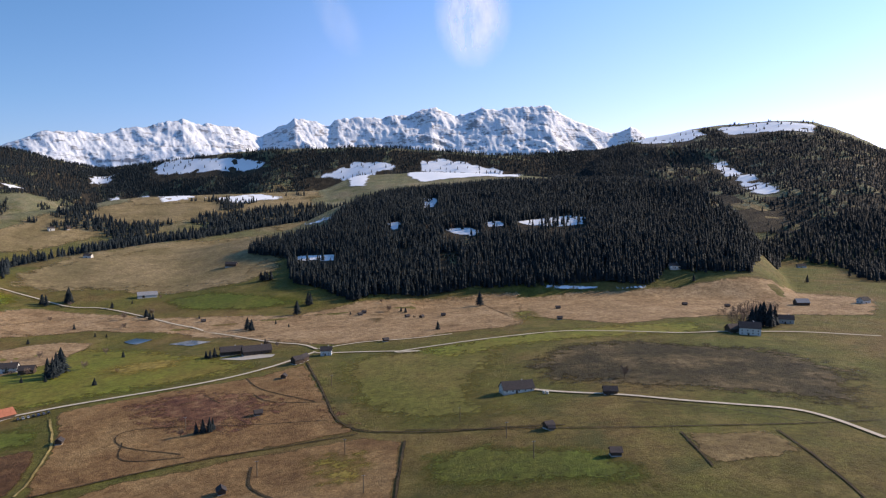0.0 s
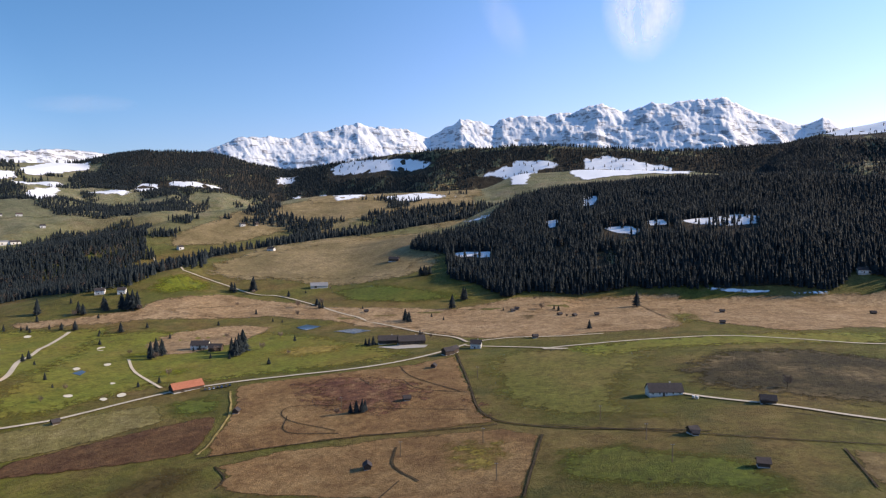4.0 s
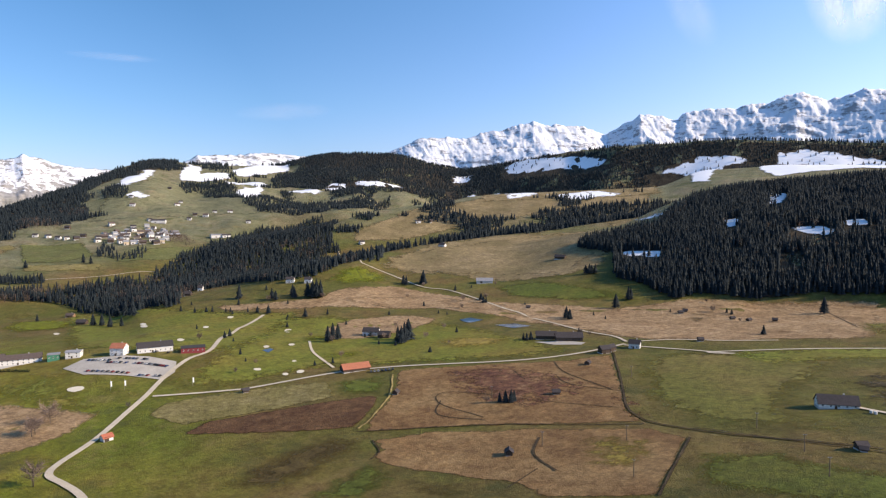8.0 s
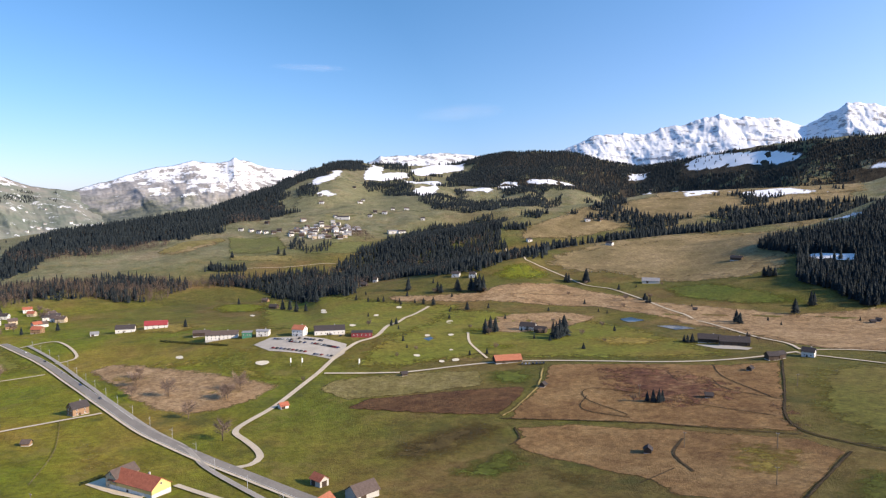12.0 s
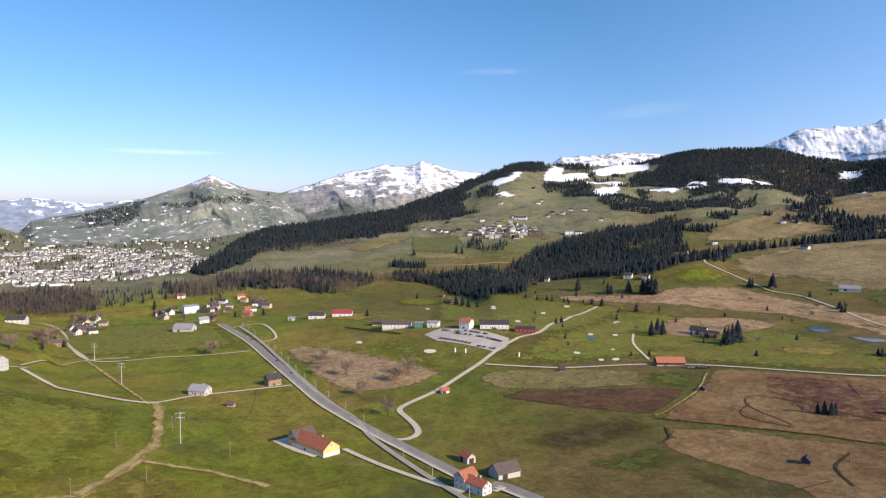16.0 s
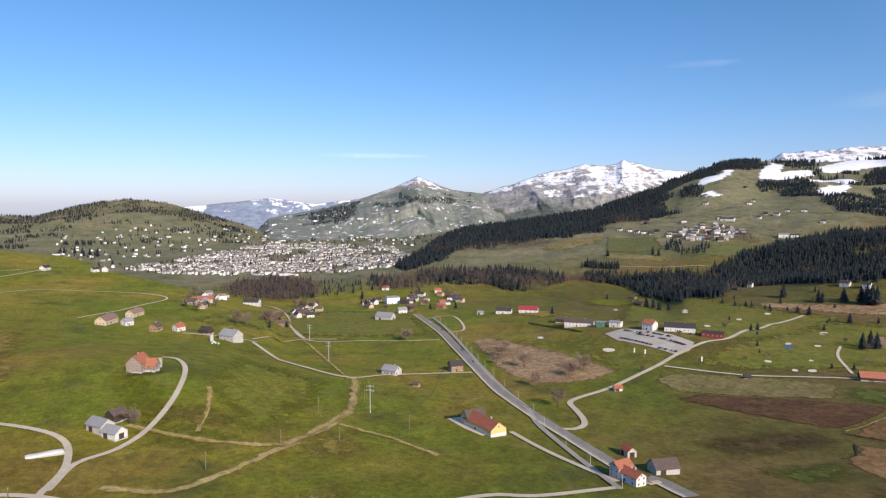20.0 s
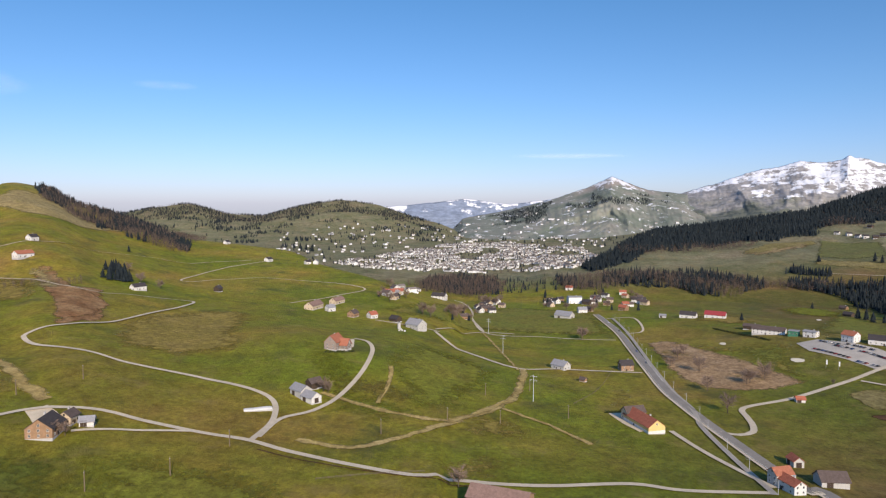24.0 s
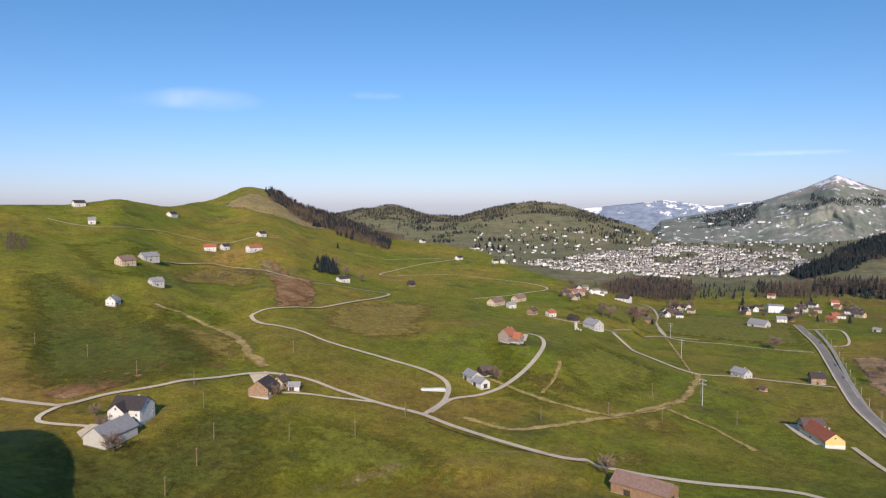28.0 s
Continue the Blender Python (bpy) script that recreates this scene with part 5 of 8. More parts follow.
def bare_shape(seed, limbs=9, twigs=5, pointed=False):
    """Unit leafless tree: a tapering stem with forking limbs and many thin twigs."""
    rng = np.random.RandomState(seed)
    v, f = [], []

    def stick(a, b, ra, rb):
        n = len(v)
        way = (b - a) / np.linalg.norm(b - a)
        s = np.cross(way, [0.3, 0.9, 0.2]); s /= np.linalg.norm(s)
        u = np.cross(way, s)
        if pointed:
            v.extend([a + 1.25 * ra * (math.cos(2.094 * j) * s + math.sin(2.094 * j) * u) for j in range(3)] + [b])
            f.extend([(n + j, n + (j + 1) % 3, n + 3) for j in range(3)])
            return
        for p, r in ((a, ra), (b, rb)):
            for j in range(3):
                w = 2.094 * j
                v.append(p + r * (math.cos(w) * s + math.sin(w) * u))
        for j in range(3):
            k = (j + 1) % 3
            f.extend([(n + j, n + k, n + 3 + k), (n + j, n + 3 + k, n + 3 + j)])
    stick(np.array([0, 0, -0.02]), np.array([0, 0, 0.4]), 0.026, 0.018)
    stick(np.array([0, 0, 0.4]), np.array([0.02, 0.01, 0.85]), 0.018, 0.005)
    for k in range(limbs):
        a0 = np.array([0, 0, 0.22 + 0.5 * k / limbs])
        a = 2.4 * k + rng.rand()
        reach = 0.20 + 0.16 * rng.rand()
        tip = a0 + np.array([math.cos(a) * reach, math.sin(a) * reach, 0.16 + 0.18 * rng.rand()])
        stick(a0, tip, 0.011, 0.005)
        for _ in range(twigs):
            s = 0.35 + 0.65 * rng.rand()
            b0 = a0 + (tip - a0) * s
            d = rng.randn(3) * 0.085 + np.array([math.cos(a) * 0.05, math.sin(a) * 0.05, 0.09])
            stick(b0, b0 + d, 0.0075, 0.003)
    return np.array(v), np.array(f)


CONIFERS = [conifer_shape(5, 8, 100 + k) for k in range(6)]
FAR_CONIFERS = [conifer_shape(3, 6, 200 + k) for k in range(4)]
CANOPY = [conifer_shape(4, 6, 250 + k) for k in range(6)]
BARE = [bare_shape(300 + k, 7, 3, True) for k in range(4)]


def planted(name, x, y, shapes, low, high, mat, label, seed, slim=1.0, z=None):
    """Many trees as one mesh: each a turned and scaled copy of a shape, rooted on the ground."""
    rng = np.random.RandomState(seed)
    z = surface(x, y) if z is None else z
    verts, faces, base = [], [], 0
    pick = rng.randint(len(shapes), size=len(x))
    tall = low * 0.85 + (high - low * 0.85) * rng.rand(len(x)) ** 1.2
    turn = rng.rand(len(x)) * 6.28
    wide = tall * slim * (0.8 + 0.45 * rng.rand(len(x)))
    for k, (sv, sf) in enumerate(shapes):
        m = pick == k
        n = int(m.sum())
        if not n:
            continue
        c, s = np.cos(turn[m])[:, None], np.sin(turn[m])[:, None]
        w, h = wide[m][:, None], tall[m][:, None]
        vx = x[m][:, None] + w * (sv[:, 0] * c - sv[:, 1] * s)
        vy = y[m][:, None] + w * (sv[:, 0] * s + sv[:, 1] * c)
        vz = z[m][:, None] + h * sv[:, 2]
        verts.append(np.stack([vx, vy, vz], -1).reshape(-1, 3))
        faces.append((sf[None] + (np.arange(n) * len(sv))[:, None, None]).reshape(-1, 3) + base)
        base += n * len(sv)
    if not verts:
        return None
    v, f = np.concatenate(verts), np.concatenate(faces)
    me = bpy.data.meshes.new(name)
    me.vertices.add(len(v)); me.vertices.foreach_set("co", v.ravel())
    me.loops.add(f.size); me.loops.foreach_set("vertex_index", f.ravel())
    me.polygons.add(len(f)); me.polygons.foreach_set("loop_start", np.arange(0, f.size, 3))
    me.materials.append(mat)
    me.update(calc_edges=True)
    return tagged(new(name, me), label, "forest", kind="stuff")


def clear_of(x, y):
    free = np.ones(len(x), bool)
    for rim in CLEARINGS:
        free &= ~(within(x, y, rim) & (lattice(np.floor(x), np.floor(y), 7) > 0.07))
    return free


def scatter(x0, x1, y0, y1, spacing, seed):
    rng = np.random.RandomState(seed)
    a, b = np.meshgrid(np.arange(x0, x1, spacing), np.arange(y0, y1, spacing))
    a, b = a.ravel(), b.ravel()
    return a + (rng.rand(len(a)) - 0.5) * spacing * 1.7, b + (rng.rand(len(a)) - 0.5) * spacing * 1.7


def wood_on(ridge, t0, t1, u0, u1, spacing, shapes, low, high, mat, label, seed, cover=0.8, patch=140.0, name="forest"):
    """A wood on a ridge, between two turns and two shares of the way from foot to crest."""
    crest = sorted(RIDGES[ridge][0])
    foot = RIDGES[ridge][1]
    at, far = [c[0] for c in crest], [c[1] for c in crest]
    edge = max(far) * max(1, u1)
    corners = [(CENTRE[0] - r * math.sin(radians(a)), CENTRE[1] + r * math.cos(radians(a))) for a in np.linspace(t0, t1, 9) for r in (foot * 0.9, edge)]
    x, y = scatter(min(c[0] for c in corners), max(c[0] for c in corners), min(c[1] for c in corners), max(c[1] for c in corners), spacing, seed)
    turn = np.degrees(np.arctan2(-(x - CENTRE[0]), y - CENTRE[1])) + 2.2 * rough(x / 130, y / 130, 3, seed)
    away = np.hypot(x - CENTRE[0], y - CENTRE[1])
    u = (away - foot) / (np.interp(turn, at, far) - foot) + 0.05 * rough(x / 70, y / 70, 3, seed + 1)
    keep = (turn > t0) & (turn < t1) & (u > u0) & (u < u1) & (0.5 + 0.5 * rough(x / patch, y / patch, 4, seed + 2) < cover) & (away < 4600)
    x, y = x[keep], y[keep]
    free = clear_of(x, y)
    return planted(name, x[free], y[free], shapes, low, high, mat, label, seed, 1.05)


def wood_in(poly, spacing, shapes, low, high, mat, label, seed, cover=0.9, name="forest", edge=22.0, slim=1.15):
    xs, ys = [p[0] for p in poly], [p[1] for p in poly]
    x, y = scatter(min(xs), max(xs), min(ys), max(ys), spacing, seed)
    keep = within(x + edge * rough(x / 45, y / 45, 3, seed), y + edge * rough(x / 45, y / 45, 3, seed + 1), poly) & (0.5 + 0.5 * rough(x / 60, y / 60, 3, seed + 2) < cover)
    x, y = x[keep], y[keep]
    free = clear_of(x, y)
    return planted(name, x[free], y[free], shapes, low, high, mat, label, seed, slim)


def floor_on(ridge, t0, t1, u0, u1, step=55):
    """Needle litter under a wood on a ridge."""
    crest = sorted(RIDGES[ridge][0])
    foot = RIDGES[ridge][1]
    rim = []
    for turn_row, u in ((np.linspace(t0, t1, 24), u0), (np.linspace(t1, t0, 24), u1)):
        for a in turn_row:
            r = foot + u * (np.interp(a, [c[0] for c in crest], [c[1] for c in crest]) - foot)
            rim.append((CENTRE[0] - r * math.sin(radians(a)), CENTRE[1] + r * math.cos(radians(a))))
    field("forest_floor", rim, LITTER, "dark needle litter on the forest floor", 0.1, step, 14)


DARK = "dense dark green spruce forest on a hill"
floor_on("wooded_hills", -13, 28, 0.2, 1.02)
floor_on("wooded_hills", 28, 41, 0.45, 1.02)
floor_on("great_hill", -34, -17, 0.1, 0.93)
floor_on("great_hill", -17, -8, 0.34, 0.95)
floor_on("village_slope", 58, 78, 0.6, 1.02, 40)
floor_on("village_slope", 50.8, 58, 0.85, 1.02, 40)
HILL_WOOD = [(-341, 1178), (-257, 1106), (-218, 977), (-169, 944), (-133, 923), (-87, 934), (-32, 932), (39, 945), (116, 944), (206, 940), (282, 922), (300, 929), (312, 959), (365, 936), (425, 937), (457, 989), (520, 1075), (600, 1210), (650, 1330), (600, 1430), (400, 1540), (150, 1590), (-60, 1600), (-130, 1570), (-190, 1500), (-207, 1375), (-223, 1268), (-346, 1230)]
field("forest_floor", HILL_WOOD, LITTER, "dark needle litter on the forest floor", 0.1, 24, 4)
wood_in(HILL_WOOD, 4.7, CANOPY, 16, 22, SPRUCE, DARK, 1, 0.8, edge=8.0, slim=0.66)
wood_in(HILL_WOOD, 17.0, BARE, 9, 17, DARKTWIGS, "bare brown broadleaf trees among the spruces", 19, 0.62, edge=8.0)
wood_in([(493, 1049), (706, 1391), (764, 1305), (676, 1080), (693, 1055), (900, 1180), (1150, 1500), (1050, 1640), (860, 1560), (760, 1500), (640, 1480), (560, 1250)], 8.0, CANOPY, 14, 23, SPRUCE, "dark spruce wood at the foot of the great hill", 18, 0.95, edge=14.0, slim=0.85)
wood_on("pasture_ridge", 10, 27, 1.0, 1.3, 11, CONIFERS, 14, 24, SPRUCE, "spruce belt behind a pasture ridge", 2, 0.75)
wood_on("pasture_ridge", 27, 43, 1.02, 1.35, 11, CONIFERS, 14, 24, SPRUCE, "spruce belt behind a pasture ridge", 3, 0.7)
wood_on("wooded_hills", -14, 29, 0.12, 1.03, 10, FAR_CONIFERS, 12, 17, SPRUCE, DARK, 4, 0.97, 220)
wood_on("wooded_hills", 28, 42, 0.42, 1.03, 10, FAR_CONIFERS, 12, 17, SPRUCE, DARK, 5, 0.95, 220)
wood_on("wooded_hills", 41.5, 53, 0.5, 1.02, 19, FAR_CONIFERS, 17, 26, SPRUCE, "scattered spruces on a snowy alp", 6, 0.38, 160)
wood_on("great_hill", -36, -17, 0.05, 0.95, 13, FAR_CONIFERS, 13, 19, SPRUCE, DARK, 7, 0.9, 260)
wood_on("great_hill", -17, -7, 0.3, 0.97, 11, FAR_CONIFERS, 13, 18, SPRUCE, DARK, 17, 0.95, 260)
wood_on("village_slope", 57, 80, 0.55, 1.03, 9.5, FAR_CONIFERS, 13, 20, SPRUCE, "dark spruce forest along a ridge above the town", 8, 0.92, 200)
wood_on("village_slope", 50.3, 58, 0.84, 1.02, 10, FAR_CONIFERS, 14, 21, SPRUCE, DARK, 9, 0.95, 200)
wood_on("village_slope", 30, 45, 0.15, 0.8, 9, FAR_CONIFERS, 12, 18, SPRUCE, "scattered spruce groves on the slopes", 10, 0.3, 120)
wood_on("plateau", 13, 42, 0.3, 0.95, 9, FAR_CONIFERS, 12, 20, SPRUCE, "spruce groves on the plateau slopes", 12, 0.33, 120)
wood_on("far_hills", 92, 118, 0.72, 1.04, 14, FAR_CONIFERS, 10, 15, SPRUCE, "wooded top of a far hill", 13, 0.56, 110)
wood_on("far_hills", 92, 118, 0.70, 1.03, 13, BARE, 8, 13, DARKTWIGS, "bare brown wood on top of a far hill", 47, 0.7, 150)
wood_on("far_hills", 92, 120, 0.05, 0.75, 19, FAR_CONIFERS, 12, 20, SPRUCE, "hedgerows and small woods on a far hill", 16, 0.42, 90)
wood_on("green_hill", 113.5, 123.2, 0.80, 1.01, 7, BARE, 10, 17, DARKTWIGS, "bare brown wood along a hill crest", 14, 0.85, 60)
wood_on("green_hill", 114, 123.4, 0.84, 1.03, 8, CANOPY, 11, 18, SPRUCE, "spruces along a hill crest", 15, 0.55, 60)
for k, rim in enumerate((
        [(-2220, 1881), (-2383, 2062), (-2370, 2180), (-2043, 2007), (-1978, 1981), (-1757, 1766), (-1904, 1809), (-2129, 1909), (-2159, 1847)],
        [(-2128, 1475), (-2269, 1590), (-2150, 1576), (-2053, 1526), (-1992, 1465), (-2067, 1442)],
        [(-1970, 2190), (-1979, 2277), (-1837, 2137), (-1808, 2077), (-1870, 2094)],
        [(-1775, 2287), (-1858, 2435), (-1767, 2493), (-1684, 2476), (-1648, 2422), (-1580, 2188), (-1732, 2249)],
        [(-1744, 1753), (-1841, 2069), (-1604, 1919), (-1586, 2017), (-1394, 1801), (-1417, 1686), (-1516, 1651), (-1666, 1692)],
        [(-1620, 2072), (-1563, 2166), (-1569, 2431), (-1516, 2357), (-1397, 2003), (-1344, 1787)],
        [(-2277, 2460), (-2432, 2694), (-2460, 2800), (-1960, 2478), (-1830, 2291), (-1955, 2343), (-2137, 2349)],
        [(-1430, 974), (-1493, 1042), (-1381, 1030), (-1377, 1071), (-1304, 1010), (-1329, 959)])):
    wood_in(rim, 9 if k < 7 else 11, FAR_CONIFERS, 11, 18, SPRUCE, "dark spruce grove on the slope above the village" if k < 7 else "dark trees below the village", 60 + k, 0.75, edge=12.0, slim=0.95)
for k, rim in enumerate((
        [(-1629, 1274), (-1633, 1331), (-1484, 1277), (-1390, 1230), (-1367, 1182), (-1426, 1172)],
        [(-2121, 1290), (-2057, 1373), (-1953, 1302), (-2013, 1239)],
        [(-2067, 1142), (-1988, 1213), (-1770, 1117), (-1820, 1011)],
        [(-1871, 452), (-1704, 508), (-1737, 636), (-1736, 742), (-1734, 795), (-1646, 757), (-1634, 633), (-1645, 476), (-1742, 422)])):
    wood_in(rim, 9, BARE, 9, 17, DARKTWIGS, "bare brown trees along a forest edge on the slope", 70 + k, 0.7, edge=12.0)
wood_in([(-1341, 340), (-1380, 402), (-1401, 476), (-1410, 521), (-1389, 585), (-1290, 587), (-1220, 557), (-1258, 468), (-1274, 385)], 9, CANOPY, 11, 20, SPRUCE, "spruces in a tree belt below the village", 76, 0.62, edge=10.0, slim=0.85)
wood_in([(-2202, -186), (-2453, 197), (-2033, 324), (-1546, 245), (-1658, 13), (-1724, -143)], 24, BARE, 6, 11, DARKTWIGS, "bare garden trees between the village houses", 82, 0.6)
wood_in([(-1244, -422), (-2154, -460), (-1865, -224), (-1530, -213), (-1038, -249), (-1077, -369)], 22, BARE, 6, 11, DARKTWIGS, "bare fruit trees round hillside farms", 83, 0.55)
wood_in([(-1468, 87), (-1546, 167), (-1447, 263), (-1339, 335), (-1261, 277), (-1258, 192), (-1240, 91)], 14, BARE, 7, 13, DARKTWIGS, "bare trees along a brook below the village", 80, 0.55, edge=16.0)
wood_in([(-1468, 87), (-1546, 167), (-1447, 263), (-1339, 335), (-1261, 277), (-1258, 192), (-1240, 91)], 20, CANOPY, 8, 15, SPRUCE, "spruces along a brook below the village", 81, 0.5, edge=16.0, slim=0.85)
wood_in([(-1448, -113), (-1581, -15), (-1516, 89), (-1270, 78), (-1229, -9), (-1262, -83)], 15, CANOPY, 10, 18, SPRUCE, "spruces in a bare wood below the village", 84, 0.6, edge=12.0, slim=0.85)
RAVINE = [(-1236, 658), (-1146, 705), (-1001, 683), (-865, 647), (-790, 667), (-937, 813), (-887, 885), (-734, 810), (-674, 850), (-683, 922), (-673, 975), (-979, 1308), (-1320, 1638), (-1399, 1453), (-1233, 1133), (-1129, 999), (-1171, 885), (-1207, 776), (-1277, 680)]
wood_in([(-1364, 304), (-1261, 438), (-1191, 464), (-1159, 515), (-1210, 569), (-1222, 633), (-1158, 707), (-1203, 747), (-1251, 675), (-1334, 578), (-1393, 445), (-1406, 319)], 8, CANOPY, 11, 20, SPRUCE, "spruces in a mixed wood behind the golf course", 43, 0.55, edge=12.0, slim=0.8)
wood_in([(-1364, 304), (-1261, 438), (-1191, 464), (-1159, 515), (-1210, 569), (-1222, 633), (-1158, 707), (-1203, 747), (-1251, 675), (-1334, 578), (-1393, 445), (-1406, 319)], 8, BARE, 9, 17, DARKTWIGS, "leafless trees in a mixed wood behind the golf course", 44, 0.6, edge=14.0)
wood_in([(-1346, 699), (-1268, 759), (-1301, 781), (-1383, 728)], 6, CANOPY, 11, 17, SPRUCE, "small spruce copse on a green slope", 45, 0.9, edge=6.0, slim=0.8)
wood_in(RAVINE, 6.5, CANOPY, 11, 21, SPRUCE, "spruce wood along a ravine", 21, 0.66, edge=12.0, slim=0.75)
wood_in(RAVINE, 10, BARE, 9, 17, DARKTWIGS, "leafless trees among spruces along a ravine", 41, 0.55, edge=16.0)
wood_in([(-1169, 917), (-1348, 1226), (-1412, 1497), (-1336, 1696), (-1095, 1430), (-1072, 1249), (-964, 1169), (-904, 876)], 7.5, CANOPY, 11, 20, SPRUCE, "spruce wood in a ravine", 22, 0.7, slim=0.8)
wood_in([(-1370, 413), (-1384, 515), (-1411, 614), (-1248, 607), (-1157, 523), (-1291, 443)], 8, BARE, 10, 18, DARKTWIGS, "leafless brown wood", 24, 0.5)
wood_in([(-1446, 202), (-1480, 320), (-1455, 434), (-1334, 530), (-1262, 477), (-1329, 397), (-1269, 275), (-1261, 219)], 8, BARE, 8, 19, DARKTWIGS, "leafless brown wood below the village", 25, 0.8)
wood_in([(-1348, -95), (-1525, -73), (-1530, 58), (-1403, 85), (-1209, 62), (-1206, -2), (-1216, -54)], 8, BARE, 8, 19, DARKTWIGS, "leafless brown wood below the village", 26, 0.8)
wood_in([(-1446, 202), (-1480, 320), (-1455, 434), (-1334, 530), (-1262, 477), (-1329, 397), (-1269, 275), (-1261, 219)], 12, CANOPY, 11, 19, SPRUCE, "spruces in a mixed wood", 35, 0.6, slim=0.8)
wood_in([(-1348, -95), (-1525, -73), (-1530, 58), (-1403, 85), (-1209, 62), (-1206, -2), (-1216, -54)], 12, CANOPY, 11, 19, SPRUCE, "spruces in a mixed wood", 36, 0.5, slim=0.8)
wood_in([(-1363, -132), (-1473, -78), (-1413, 96), (-1225, 84), (-1168, -4), (-1224, -72)], 9, BARE, 9, 19, DARKTWIGS, "leafless brown wood below the village", 27, 0.8)
wood_in([(295, 731), (365, 793), (385, 773), (335, 677), (286, 657)], 7, BARE, 8, 15, DARKTWIGS, "leafless thicket beside a farm", 28, 0.9)
wood_in([(-644, -440), (-759, -476), (-755, -454), (-654, -410)], 7, CONIFERS, 10, 16, SPRUCE, "small spruce grove on a hillside", 29, 1)
wood_in([(-322, -612), (-385, -683), (-399, -679), (-367, -623), (-321, -580)], 7, BARE, 9, 15, DARKTWIGS, "bare copse on a hillside", 30, 1)
wood_in([(-461, -483), (-570, -524), (-619, -469), (-636, -444), (-555, -413)], 9, BARE, 7, 12, DARKTWIGS, "bare hedgerow on a hillside", 31, 0.4)
wood_in([(-1899, -415), (-2260, -288), (-2862, -86), (-3122, 190), (-2510, 461), (-1821, 386), (-1636, 291), (-1696, 163), (-1627, -13), (-1679, -125), (-1728, -267)], 26, BARE, 7, 13, DARKTWIGS, "bare garden trees between town houses", 33, 0.8)
wood_in([(-1899, -415), (-2260, -288), (-2862, -86), (-3122, 190), (-2510, 461), (-1821, 386), (-1636, 291), (-1696, 163), (-1627, -13), (-1679, -125), (-1728, -267)], 30, FAR_CONIFERS, 8, 14, SPRUCE, "dark garden spruces between town houses", 38, 0.5)
wood_in([(-1266, -435), (-3202, -941), (-3383, -748), (-3441, -503), (-3818, 43), (-3553, 490), (-2967, 731), (-2467, 544), (-3204, 195), (-2720, -192), (-2148, -441)], 34, FAR_CONIFERS, 10, 18, SPRUCE, "small woods on the far green slopes", 34, 0.36)


# woods in the hollows and along the field edges of the cone-shaped mountain
dice = np.random.RandomState(77)
spots = CONE_SLOPE[:, 2:66].reshape(-1, 3)
spots = spots + dice.uniform(-6, 6, spots.shape) * (1, 1, 0)
bearing = np.degrees(np.arctan2(CENTRE[0] - spots[:, 0], spots[:, 1] - CENTRE[1]))
crest_z = np.interp(bearing, [75.1, 77.2, 78, 80, 82.8, 86.5, 90], [240, 305, 330, 255, 182, 110, 60])
wave = rough(bearing / 1.3, spots[:, 2] / 60, 4, 301)
clump = rough(spots[:, 0] / 160, spots[:, 2] / 40, 4, 309)
drop = crest_z - spots[:, 2]
shoulder = (bearing > 83.0 + 1.2 * wave) & (drop > 14) & (drop < (85 + 60 * wave) * ((89.2 - bearing) / 3.2).clip(0, 1)) & (clump > -0.45)
belt = (bearing > 73.5) & (bearing < 79.6) & (spots[:, 2] > 140 + 50 * wave) & (spots[:, 2] < 205 + 40 * wave) & (clump + wave > 0.34)
belt |= (bearing > 79) & (bearing < 81.6) & (np.abs(spots[:, 2] - 138 - 22 * wave) < 12)
copses = (spots[:, 2] < 140) & (spots[:, 2] > -45) & (clump > 0.4)
some = (shoulder | belt | copses) & (dice.rand(len(spots)) < 0.7)
planted("forest", spots[some, 0], spots[some, 1], FAR_CONIFERS, 8, 13, SPRUCE, "dark woods on a grassy mountain", 78, 1.1, spots[some, 2])
some = (spots[:, 2] < 130) & (spots[:, 2] > -45) & (clump < 0.2) & (dice.rand(len(spots)) < 0.0035)
CONE_FARMS = spots[some]


# ---- buildings ----
def painted(colour, wear=0.14, streak=True):
    def build(t, b):
        n = noise_of(t, 0.9, 6, 0.7)
        c = ramp(t, n, [(0.25, tuple(v * (1 - wear) for v in colour)), (0.75, tuple(v * (1 + wear * 0.6) for v in colour))])
        if streak:
            s = noise_of(t, 1.6, 3, 0.6, stretch=(1, 1, 0.12))
            c = mix(t, 0.4, c, ramp(t, s, [(0.3, (0.78, 0.77, 0.74)), (0.7, (1.05, 1.05, 1.05))]), "MULTIPLY")
        o = t.nodes.new("ShaderNodeObjectInfo")
        c = mix(t, 0.3, c, ramp(t, o.outputs["Random"], [(0.0, (0.8, 0.8, 0.8)), (1.0, (1.1, 1.08, 1.05))]), "MULTIPLY")
        t.links.new(c, b.inputs["Base Color"])
        bump(t, b, n, 0.2, 0.03)
    return build


